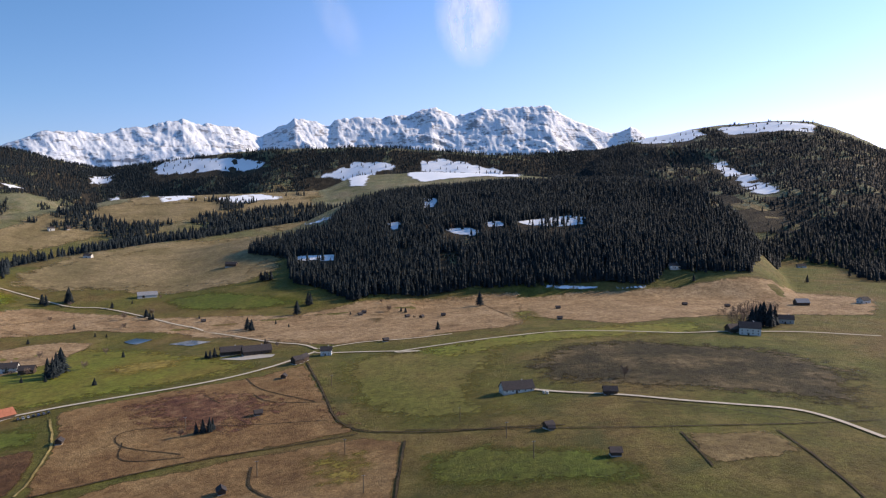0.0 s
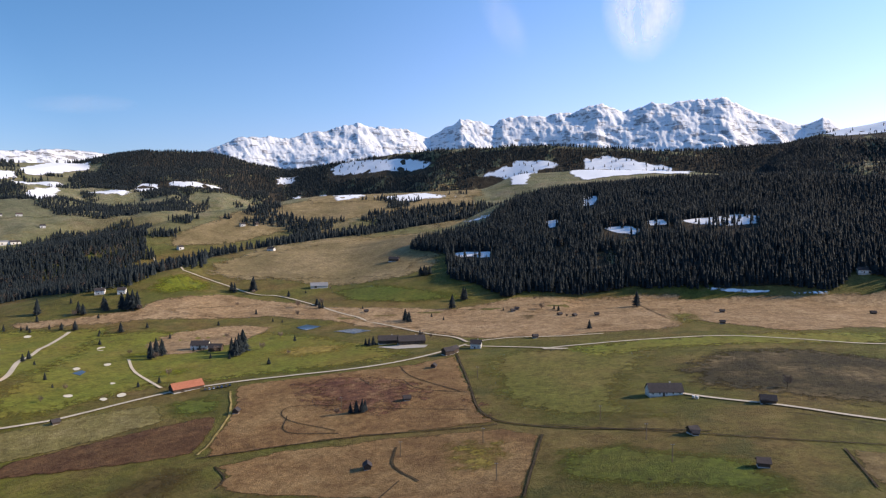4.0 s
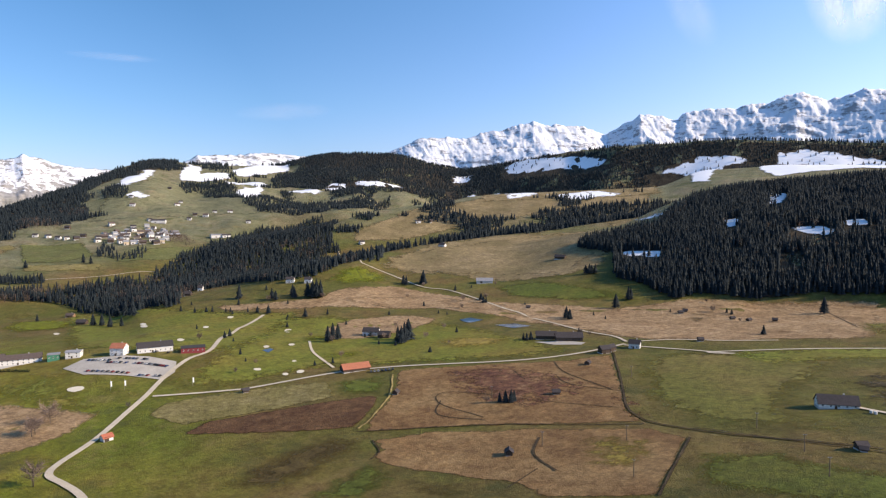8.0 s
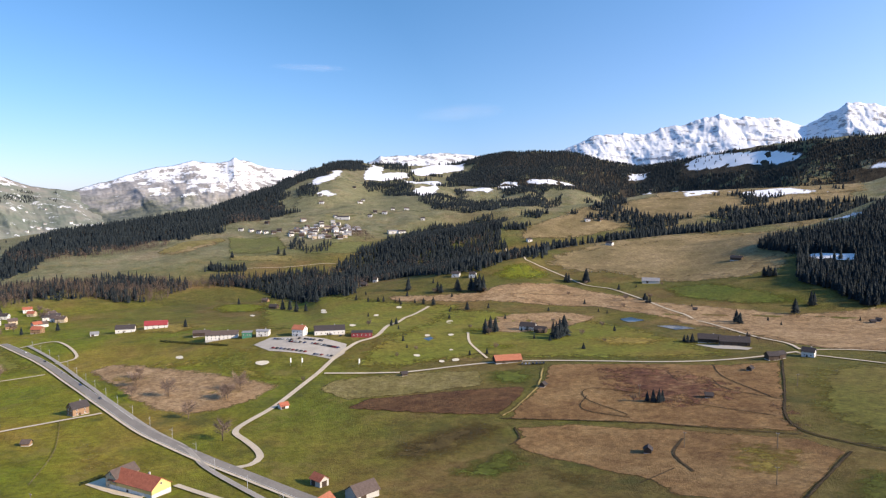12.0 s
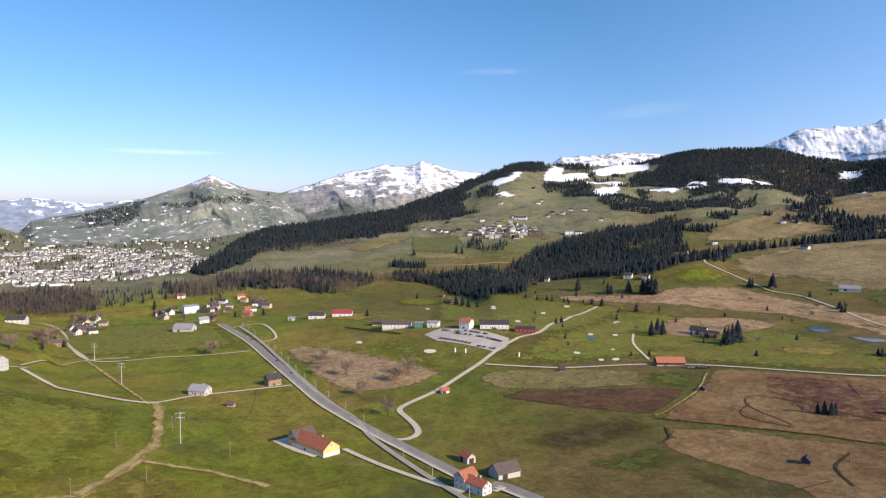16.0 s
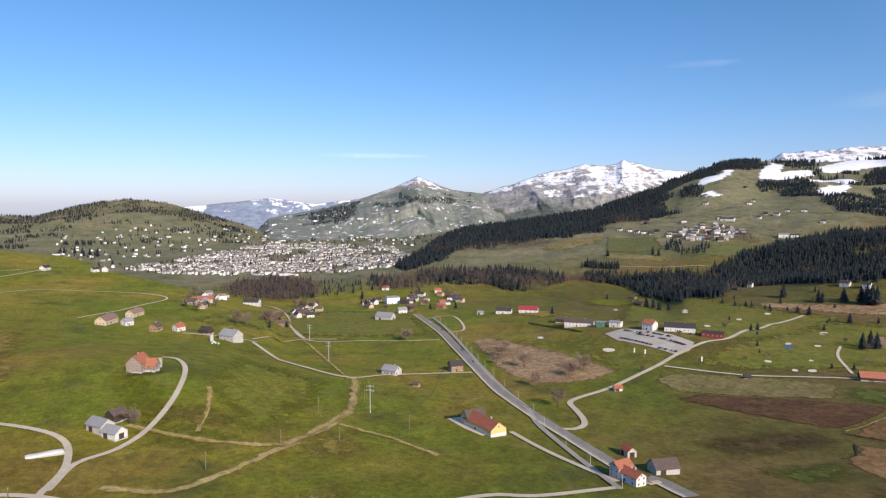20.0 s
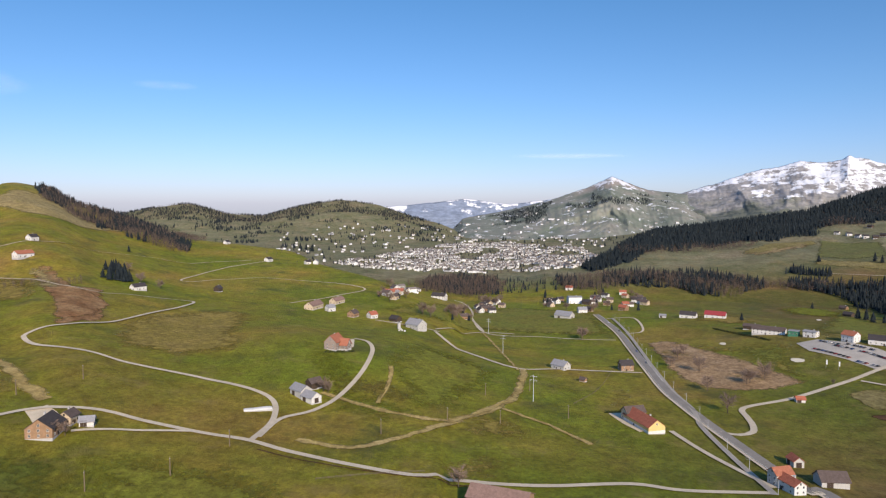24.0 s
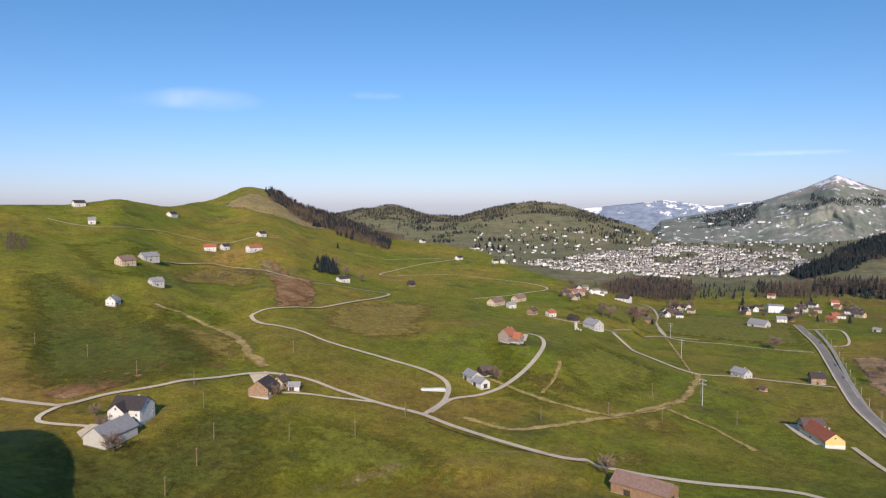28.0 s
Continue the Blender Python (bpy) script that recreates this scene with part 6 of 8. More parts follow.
def rows_of(colour, pitch, wear=0.3):
    """Boards, shingles or tiles: courses with dark joints."""
    def build(t, b):
        co = t.nodes.new("ShaderNodeTexCoord").outputs["Object"]
        w = node(t, "TexWave", Scale=1.0 / pitch, Distortion=1.2, Detail=2.0)
        w.bands_direction = "Y"
        t.links.new(co, w.inputs["Vector"])
        n = noise_of(t, 0.7, 6, 0.7)
        c = ramp(t, n, [(0.25, tuple(v * (1 - wear) for v in colour)), (0.75, tuple(v * (1 + wear) for v in colour))])
        c = mix(t, 0.35, c, ramp(t, w.outputs["Fac"], [(0.0, (0.55, 0.55, 0.55)), (0.4, (1.1, 1.1, 1.1))]), "MULTIPLY")
        o = t.nodes.new("ShaderNodeObjectInfo")
        c = mix(t, 0.35, c, ramp(t, o.outputs["Random"], [(0.0, (0.75, 0.75, 0.75)), (1.0, (1.15, 1.12, 1.1))]), "MULTIPLY")
        t.links.new(c, b.inputs["Base Color"])
        bump(t, b, w.outputs["Fac"], 0.4, 0.05)
    return build


WHITE = material("white_render", painted((0.64, 0.63, 0.60)))
BRIGHT = material("fresh_white_render", painted((0.8, 0.8, 0.79), 0.05))
CREAM = material("yellow_render", painted((0.66, 0.50, 0.21)))
GREY = material("grey_boarding", painted((0.46, 0.45, 0.42)))
BEIGE = material("beige_render", painted((0.52, 0.42, 0.30)))
REDWALL = material("red_cladding", painted((0.22, 0.045, 0.05)))
GREENWALL = material("green_sheet", painted((0.06, 0.20, 0.13)))
WOOD = material("brown_boards", rows_of((0.285, 0.18, 0.108), 0.25))
DARKWOOD = material("dark_weathered_boards", rows_of((0.075, 0.055, 0.042), 0.25))
RED = material("red_roof_tiles", rows_of((0.33, 0.11, 0.068), 0.35))
ORANGE = material("orange_roof_tiles", rows_of((0.34, 0.13, 0.078), 0.35))
CRIMSON = material("crimson_sheet_roof", rows_of((0.30, 0.05, 0.055), 0.4, 0.15))
SLATE = material("dark_roof", rows_of((0.055, 0.048, 0.048), 0.4))
GREYROOF = material("grey_fibre_roof", rows_of((0.25, 0.25, 0.26), 0.4, 0.2))
BROWN = material("brown_roof_tiles", rows_of((0.105, 0.08, 0.07), 0.35))
ROSE = material("faded_roof_tiles", rows_of((0.23, 0.15, 0.12), 0.35))
SHINGLE = material("weathered_shingles", rows_of((0.27, 0.22, 0.185), 0.25))
PLINTH = material("concrete", plain((0.42, 0.41, 0.39), 0.15, 1.0))
TRIM = material("white_paint", painted((0.78, 0.78, 0.76), 0.05, False), 0.5)


def glass_build(t, b):
    b.inputs["Base Color"].default_value = (0.025, 0.03, 0.035, 1)
    b.inputs["Specular IOR Level"].default_value = 0.6


GLASS = material("window_glass", glass_build, 0.08)
METAL = material("galvanised_steel", plain((0.42, 0.43, 0.44), 0.1, 2.0), 0.45)
RAIL = material("rail_steel", plain((0.22, 0.18, 0.15), 0.2, 2.0), 0.35)
POLEWOOD = material("pole_wood", plain((0.17, 0.13, 0.09), 0.3, 3.0))


def mesh_of(name, verts, faces, mat):
    me = bpy.data.meshes.new(name)
    me.from_pydata(verts, [], faces)
    me.materials.append(mat)
    return me


def part(name, mesh, parent, place=None, label=""):
    ob = new(name, mesh)
    ob.parent = parent
    if place is not None:
        ob.matrix_basis = place
    if label:
        ob["label"] = label
    return ob


def box_data(x0, x1, y0, y1, z0, z1, inset=0.0):
    """A block whose top edges are drawn in by inset."""
    i = inset
    v = [(x0, y0, z0), (x1, y0, z0), (x1, y1, z0), (x0, y1, z0), (x0 + i, y0 + i, z1), (x1 - i, y0 + i, z1), (x1 - i, y1 - i, z1), (x0 + i, y1 - i, z1)]
    f = [(3, 2, 1, 0), (4, 5, 6, 7), (0, 1, 5, 4), (1, 2, 6, 5), (2, 3, 7, 6), (3, 0, 4, 7)]
    return v, f


def joined(*pieces):
    verts, faces = [], []
    for v, f in pieces:
        n = len(verts)
        verts += v
        faces += [tuple(k + n for k in q) for q in f]
    return verts, faces


FRAME_MESH = mesh_of("window", *joined(box_data(-0.57, 0.57, -0.06, 0.0, 0.68, 0.74), box_data(-0.57, 0.57, -0.1, 0.0, -0.74, -0.66), box_data(-0.57, -0.5, -0.06, 0.0, -0.66, 0.68), box_data(0.5, 0.57, -0.06, 0.0, -0.66, 0.68), box_data(-0.04, 0.04, -0.05, 0.0, -0.66, 0.68)), TRIM)
PANE_MESH = mesh_of("pane", *box_data(-0.5, 0.5, -0.03, 0.0, -0.66, 0.68), GLASS)
DOOR_MESH = mesh_of("door", *joined(box_data(-0.6, 0.6, -0.08, 0.0, 0.0, 2.1), box_data(-0.72, -0.6, -0.12, 0.0, 0.0, 2.2), box_data(0.6, 0.72, -0.12, 0.0, 0.0, 2.2)), DARKWOOD)
GATE_MESH = mesh_of("barn_door", *joined(box_data(-1.6, -0.03, -0.08, 0.0, 0.0, 3.0), box_data(0.03, 1.6, -0.08, 0.0, 0.0, 3.0), box_data(-1.8, 1.8, -0.16, 0.0, 3.0, 3.2)), DARKWOOD)
CHIMNEY_MESH = mesh_of("chimney", *joined(box_data(-0.4, 0.4, -0.4, 0.4, -0.8, 1.3), box_data(-0.5, 0.5, -0.5, 0.5, 1.3, 1.45)), PLINTH)


def gabled(name, root, L, W, H, pitch, wall_mat, roof_mat, shift=(0, 0), turn=0.0, eaves=0.7, detail=2, chimney=True):
    """A block with a pitched roof, along its own x: walls, two roof slopes, openings."""
    rise = W / 2 * math.tan(radians(pitch))
    at = pose(shift[0], shift[1], 0, 0, 0, turn)
    l, w = L / 2, W / 2
    v = [(-l, -w, -2), (l, -w, -2), (l, w, -2), (-l, w, -2), (-l, -w, H), (l, -w, H), (l, w, H), (-l, w, H), (-l, 0, H + rise), (l, 0, H + rise)]
    f = [(0, 1, 5, 4), (2, 3, 7, 6), (1, 2, 6, 9, 5), (3, 0, 4, 8, 7)]
    wall = part("wall", mesh_of("wall", v, f, wall_mat), root, at)
    plinth = part("plinth", mesh_of("plinth", *box_data(-l - 0.06, l + 0.06, -w - 0.06, w + 0.06, -2.2, 0.5, 0.03), PLINTH), root, at)
    th, e, g = 0.22, eaves, 0.6
    k = math.tan(radians(pitch))
    for s in (-1, 1):
        ez = H - e * k
        rv = [(-l - g, s * (w + e), ez), (l + g, s * (w + e), ez), (l + g, 0, H + rise), (-l - g, 0, H + rise)]
        rv += [(x, y, z + th) for x, y, z in rv]
        rf = [(0, 1, 2, 3), (7, 6, 5, 4), (0, 4, 5, 1), (1, 5, 6, 2), (2, 6, 7, 3), (3, 7, 4, 0)]
        part("roof_slope", mesh_of("roof_slope", rv, rf if s < 0 else [q[::-1] for q in rf], roof_mat), root, at)
    if detail >= 1:
        storeys = 2 if H > 5.2 else 1
        long_n = max(2, int(L / (4.2 if detail > 1 else 6.0)))
        gable_n = max(2, int(W / 4.0))
        spots = []
        for level in range(storeys):
            z = 1.9 + 2.6 * level
            for s in (-1, 1):
                for j in range(long_n):
                    spots.append((at @ pose(-l + L * (j + 0.5) / long_n, s * (w + 0.01), z, 0, 0, 0 if s < 0 else 180)))
                for j in range(gable_n):
                    spots.append((at @ pose(s * (l + 0.01), -w + W * (j + 0.5) / gable_n, z, 0, 0, 90 * s)))
        for s in (-1, 1):
            spots.append(at @ pose(s * (l + 0.01), 0, H + rise * 0.35, 0, 0, 90 * s))
        for m in spots:
            m = m @ Matrix.Diagonal((1.0, 1, 0.95, 1))
            window = part("window", FRAME_MESH, root, m)
            if detail > 1:
                part("pane", PANE_MESH, window)
            else:
                window.data = PANE_MESH
        part("door", DOOR_MESH, root, at @ pose(-l * 0.15, -w - 0.02, 0.1))
    elif W > 4:
        part("barn_door", GATE_MESH, root, at @ pose(l + 0.02, 0, 0.05, 0, 0, 90))
        part("barn_door", GATE_MESH, root, at @ pose(-L * 0.2, -w - 0.02, 0.05))
    if chimney:
        part("chimney", CHIMNEY_MESH, root, at @ pose(L * 0.18, W * 0.1, H + rise * 0.82))
    return root


def root_at(name, x, y, turn, label, category, group=""):
    ob = new(name)
    ob.empty_display_size = 1
    ob.matrix_basis = pose(x, y, float(surface(x, y)), 0, 0, turn)
    return tagged(ob, label, category, group)


def house(x, y, turn, L, W, H, wall_mat, roof_mat, label, detail=1, pitch=37, name="house", wings=()):
    root = root_at(name, x, y, turn, label, "house" if name != "hut" else "hut")
    gabled(name, root, L, W, H, pitch, wall_mat, roof_mat, detail=detail, chimney=detail > 0)
    for sx, sy, wl, ww, wh, wt, wm, rm in wings:
        gabled(name, root, wl, ww, wh, pitch + 4, wm, rm, (sx, sy), wt, detail=detail, chimney=False)
    return root


def flat_hall(x, y, turn, L, W, H, wall_mat, roof_mat, label):
    root = root_at("hall", x, y, turn, label, "hall")
    part("wall", mesh_of("wall", *box_data(-L / 2, L / 2, -W / 2, W / 2, -2, H), wall_mat), root)
    part("roof", mesh_of("roof", *box_data(-L / 2 - 0.5, L / 2 + 0.5, -W / 2 - 0.5, W / 2 + 0.5, H, H + 0.4, 0.1), roof_mat), root)
    n = max(3, int(L / 4))
    for j in range(n):
        for s in (-1, 1):
            window = part("window", FRAME_MESH, root, pose(-L / 2 + L * (j + 0.5) / n, s * (W / 2 + 0.01), H * 0.55, 0, 0, 0 if s < 0 else 180))
            part("pane", PANE_MESH, window)
    part("door", DOOR_MESH, root, pose(L / 2 + 0.02, 0, 0.1, 0, 0, 90))
    return root



# farms near the main road
yellow_farm = house(-292, 127, 17, 31, 12, 5.2, CREAM, RED, "yellow-gabled farmhouse and barn with a red tiled roof", 2, pitch=36, name="farmhouse", wings=((-15, 1, 14, 8, 6.5, 90, BEIGE, BROWN),))
part("lower_wall", mesh_of("lower_wall", *joined(box_data(15.51, 15.58, -6.02, 6.02, 0.5, 2.5), box_data(-15.5, 15.5, -6.09, -6.02, 0.5, 2.5)), WHITE), yellow_farm, None, "whitewashed lower storey")
house(-189, 174, 15, 16, 7, 5.4, WHITE, RED, "white house with red roof beside the railway", 2, pitch=34, wings=((-7, 0.5, 10, 7, 6.8, 90, GREY, ORANGE),))
house(-202, 202, 87, 14, 10, 4, GREY, BROWN, "low grey barn with a brown tiled roof", 0, name="barn")
house(-233, 198, 3, 8, 6, 4, GREY, RED, "small shed with a red roof", 0, name="shed")
house(-471, 96, 43, 15, 10, 4.5, GREY, GREYROOF, "grey boarded farmhouse with a grey roof beside a lane")
house(-480, 158, 98, 12, 9, 6, WOOD, SLATE, "brown shingled house with a dark roof beside the main road", 2, pitch=40)
house(-419, 108, 48, 5, 4, 2.4, WOOD, BROWN, "small brown wooden hay hut in a meadow", 0, name="hut")
house(-609, -50, 49, 20, 14, 6.5, GREY, GREYROOF, "large pale grey farmhouse on a green rise", 2, wings=((-9, 5, 10, 8, 7, 90, DARKWOOD, SLATE),))
house(-638, -77, 53, 12, 9, 4, DARKWOOD, SLATE, "dark shed with solar panels on its roof", 0, name="shed")
house(-948, -39, 67, 24, 12, 6, WHITE, SLATE, "long white house with a dark roof above the wood")
house(-824, -97, 63, 13, 9, 4.5, BEIGE, GREYROOF, "beige house among bare trees")
house(-822, 3, 83, 12, 9, 5, WOOD, BROWN, "brown wooden farmhouse among bare trees")

# hamlet at the end of the main road
house(-1095, 204, 95, 24, 18, 12, BRIGHT, GREYROOF, "tall white commercial building with a pale roof", pitch=12)
house(-858, 153, 53, 26, 15, 5, GREY, GREYROOF, "wide grey barn with a pale roof", 0, name="barn")
house(-1090, 171, 23, 12, 9.5, 6, WHITE, SLATE, "village house with white walls and a dark roof")
house(-1084, 155, 60, 11, 9.5, 6, WHITE, BROWN, "village house with white walls and a brown roof")
house(-922, 190, 97, 14, 9.5, 6, WHITE, GREYROOF, "village house with white walls and a grey roof")
house(-1075, 223, 54, 15, 9.5, 6, DARKWOOD, SLATE, "village house with dark wooden walls and a dark roof")
house(-1167, 258, 91, 13, 9.5, 6, WHITE, BROWN, "village house with white walls and a brown roof")
house(-1196, 281, 48, 14, 9.5, 6, WHITE, SLATE, "village house with white walls and a dark roof")
house(-1124, 275, 85, 12, 9.5, 6, BEIGE, BROWN, "village house with beige walls and a brown roof")
house(-957, 263, 42, 14, 9.5, 6, WOOD, RED, "village house with brown wooden walls and a red roof")
house(-1120, 321, 79, 13, 9.5, 6, WHITE, SLATE, "village house with white walls and a dark roof")
house(-1093, 325, 36, 11, 9.5, 6, WHITE, BROWN, "village house with white walls and a brown roof")
house(-1275, 221, 73, 14, 9.5, 6, WHITE, RED, "village house with white walls and a red roof")
house(-975, 24, 23, 11, 9, 5, WHITE, BROWN, "house with white walls in a roadside cluster")
house(-1017, 35, 64, 12, 9, 5, WHITE, SLATE, "house with white walls in a roadside cluster")
house(-1053, 46, 25, 12, 9, 5, BEIGE, BROWN, "house with beige walls in a roadside cluster")
house(-955, 47, 66, 11, 9, 5, WHITE, BROWN, "house with white walls in a roadside cluster")
house(-1087, 62, 27, 10, 9, 5, WHITE, SLATE, "house with white walls in a roadside cluster")
house(-1015, 67, 68, 11, 9, 5, BEIGE, BROWN, "house with beige walls in a roadside cluster")
house(-823, 289, 63, 9, 6, 3, WHITE, GREYROOF, "small white shed on a green meadow", 0, name="shed")
house(-804, 319, 59, 22, 11, 5, WHITE, SLATE, "long white house with a dark roof on a meadow")
house(-791, 352, 60, 27, 12, 5.5, WHITE, CRIMSON, "white hall with a bright red roof")
house(-925, 28, 31, 10.6317, 9, 5.58674, WHITE, SLATE, "small house in a hamlet beside the main road")
house(-1080, 42, 75, 12.437, 9, 5.14667, WOOD, BROWN, "small house in a hamlet beside the main road")
house(-948, 39, 66, 13.5058, 9, 5.32825, WOOD, BROWN, "small house in a hamlet beside the main road")
house(-1056, 52, 98, 14.0712, 9, 5.14092, WHITE, BROWN, "small house in a hamlet beside the main road")
house(-961, 34, 104, 12.4879, 9, 5.50961, GREY, SLATE, "small house in a hamlet beside the main road")
house(-980, 45, 37, 10.1873, 9, 5.58255, GREY, BROWN, "small house in a hamlet beside the main road")
house(-926, 47, 102, 11.4283, 9, 5.09938, WHITE, SLATE, "small house in a hamlet beside the main road")
house(-1128, 182, 109, 13.4509, 9, 5.583, WOOD, SLATE, "small house in a hamlet beside the main road")
house(-1104, 163, 96, 11.4218, 9, 5.51988, GREY, SLATE, "small house in a hamlet beside the main road")
house(-1027, 153, 26, 11.4785, 9, 4.90771, BEIGE, BROWN, "small house in a hamlet beside the main road")
house(-1056, 155, 34, 12.0846, 9, 5.52042, WHITE, SLATE, "small house in a hamlet beside the main road")
house(-1132, 255, 58, 10.5824, 9, 5.71499, WHITE, BROWN, "small house in a hamlet beside the main road")
house(-1139, 254, 31, 12.82, 9, 5.17002, WHITE, RED, "small house in a hamlet beside the main road")
house(-1163, 252, 71, 13.3161, 9, 5.66999, WHITE, BROWN, "small house in a hamlet beside the main road")
house(-949, 206, 36, 10.3149, 9, 4.62372, WOOD, BROWN, "small house in a hamlet beside the main road")
house(-1092, 238, 99, 14.8248, 9, 4.60412, WHITE, BROWN, "small house in a hamlet beside the main road")
house(-1160, 257, 112, 14.8258, 9, 5.66313, GREY, SLATE, "small house in a hamlet beside the main road")
house(-1068, 258, 78, 12.2076, 9, 4.7167, WOOD, BROWN, "small house in a hamlet beside the main road")
house(-1170, 343, 82, 10.5423, 9, 5.60935, WOOD, BROWN, "small house in a hamlet beside the main road")
house(-1155, 331, 44, 11.9688, 9, 5.10513, WHITE, BROWN, "small house in a hamlet beside the main road")
house(-1225, 322, 78, 13.6257, 9, 5.59165, WHITE, RED, "small house in a hamlet beside the main road")
house(-1134, 337, 77, 14.8933, 9, 5.64855, GREY, SLATE, "small house in a hamlet beside the main road")
house(-1194, 320, 41, 11.9206, 9, 5.32771, BEIGE, RED, "small house in a hamlet beside the main road")
house(-1075, 328, 43, 14.6379, 9, 5.97442, BEIGE, BROWN, "small house in a hamlet beside the main road")
house(-1042, 285, 100, 11.8463, 9, 5.91799, GREY, RED, "small house in a hamlet beside the main road")
house(-1042, 292, 99, 13.9164, 9, 5.01416, WHITE, BROWN, "small house in a hamlet beside the main road")
house(-819, -109, 50, 14.2353, 9, 5.03679, GREY, BROWN, "small house in a hamlet beside the main road")
house(-833, -94, 97, 14.6802, 9, 5.61925, GREY, RED, "small house in a hamlet beside the main road")
house(-868, -103, 31, 14.1135, 9, 5.31025, WHITE, BROWN, "small house in a hamlet beside the main road")
house(-824, -105, 80, 14.9437, 9, 5.69209, BEIGE, RED, "small house in a hamlet beside the main road")

# golf club and inn
house(-545, 400, 28, 13, 11, 7.5, WHITE, ORANGE, "white inn with an orange tiled roof by the car park", 2, pitch=34)
house(-529, 427, 57, 32, 15, 5.2, WHITE, SLATE, "large clubhouse with a broad dark roof and dormers", 2, pitch=28)
flat_hall(-497, 446, 49, 22, 13, 5, REDWALL, SLATE, "flat-roofed bright red clubhouse annex")
house(-583, 379, 43, 13, 10, 6, WHITE, GREYROOF, "white box-shaped house with a pale roof", pitch=12)
flat_hall(-596, 367, 53, 10, 9, 6, GREENWALL, GREYROOF, "small green metal-clad hall")
house(-623, 352, 57, 34, 14, 5.6, WHITE, BROWN, "long white inn with a dark brown roof", 2, pitch=26)
house(-672, 353, 55, 18, 11, 4.5, DARKWOOD, BROWN, "wooden hall with a brown roof", pitch=22)

# huts and barns on the valley floor
house(-378, 270, 83, 6.5, 5, 2.8, WHITE, RED, "tiny white hut with a red roof beside the lane", 0, name="hut")
house(-321, 473, 57, 25, 10, 3.2, DARKWOOD, ORANGE, "long shed with an orange roof beside the lane", 0, name="barn")
house(-245, 422, 103, 5, 4, 2.5, DARKWOOD, SLATE, "small dark weathered wooden hay hut", 0, name="hut")
house(-114, 338, 113, 5, 4, 2.5, DARKWOOD, SLATE, "small dark weathered wooden hay hut", 0, name="hut")
house(-367, 386, 63, 5, 4, 2.5, DARKWOOD, SLATE, "small dark weathered wooden hay hut", 0, name="hut")
house(-127, 455, 29, 5, 4, 2.5, DARKWOOD, SLATE, "small dark weathered wooden hay hut", 0, name="hut")
house(-131, 547, 89, 5, 4, 2.5, DARKWOOD, SLATE, "small dark weathered wooden hay hut", 0, name="hut")
house(-58, 674, 29, 5, 4, 2.5, DARKWOOD, SLATE, "small dark weathered wooden hay hut", 0, name="hut")
house(-297, 829, 29, 5, 4, 2.5, DARKWOOD, SLATE, "small dark weathered wooden hay hut", 0, name="hut")
house(-105, 847, 29, 5, 4, 2.5, DARKWOOD, SLATE, "small dark weathered wooden hay hut", 0, name="hut")
house(-44, 821, 39, 5, 4, 2.5, DARKWOOD, SLATE, "small dark weathered wooden hay hut", 0, name="hut")
house(-26, 812, 59, 5, 4, 2.5, DARKWOOD, SLATE, "small dark weathered wooden hay hut", 0, name="hut")
house(58, 366, 29, 5, 4, 2.5, DARKWOOD, SLATE, "small dark weathered wooden hay hut", 0, name="hut")
house(59, 362, 0, 3, 2.4, 1.8, DARKWOOD, SLATE, "small dark weathered wooden hay hut", 0, name="hut")
house(338, 798, 0, 5, 4, 2.5, DARKWOOD, SLATE, "small dark weathered wooden hay hut", 0, name="hut")
house(293, 814, 0, 5, 4, 2.5, DARKWOOD, SLATE, "small dark weathered wooden hay hut", 0, name="hut")
house(141, 824, 0, 5, 4, 2.5, DARKWOOD, SLATE, "small dark weathered wooden hay hut", 0, name="hut")
house(129, 741, 0, 5, 4, 2.5, DARKWOOD, SLATE, "small dark weathered wooden hay hut", 0, name="hut")
house(0, 817, 0, 5, 4, 2.5, DARKWOOD, SLATE, "small dark weathered wooden hay hut", 0, name="hut")
house(-101, 855, 0, 5, 4, 2.5, DARKWOOD, SLATE, "small dark weathered wooden hay hut", 0, name="hut")
house(82, 315, 0, 5, 4, 2.7, DARKWOOD, BROWN, "dark wooden hay barn standing alone in a meadow", 0, name="hut")
house(-110, 628, 4, 10, 8, 5, WHITE, SLATE, "small white house with a dark roof at a lane crossing", 2)
house(-131, 598, 49, 9, 7, 4.5, DARKWOOD, SLATE, "dark wooden barn beside the lane crossing", 0, name="barn")
house(-127, 607, 69, 8, 6, 4.5, DARKWOOD, SLATE, "dark wooden shed beside the lane crossing", 0, name="shed")
house(-208, 655, 24, 21, 10.5, 4.4, DARKWOOD, SLATE, "dark wooden stable with a dark roof")
house(-182, 651, 26, 27, 11.5, 4.6, DARKWOOD, SLATE, "long dark stable building with a slate roof")
house(-426, 966, 27, 26, 11, 4, GREY, GREYROOF, "long grey cattle shed on the rise", 0, name="barn")
house(-407, 622, 17, 18, 10, 5.5, WHITE, SLATE, "dark-roofed farmhouse between spruces", 2, pitch=38)
house(-383, 613, 15, 13, 9, 4.5, DARKWOOD, SLATE, "dark wooden barn between spruces", 0, name="barn")
house(50, 454, 15, 22, 9.5, 3.2, WHITE, SLATE, "white farmhouse with a long dark barn roof", 2, pitch=42, name="farmhouse")
house(108, 431, 357, 8.5, 6, 3, DARKWOOD, SLATE, "dark wooden barn beside a lane", 0, name="barn")
house(284, 620, 340, 18, 12, 7, WHITE, SLATE, "white farmhouse with a dark roof under tall spruces", 2, pitch=38)
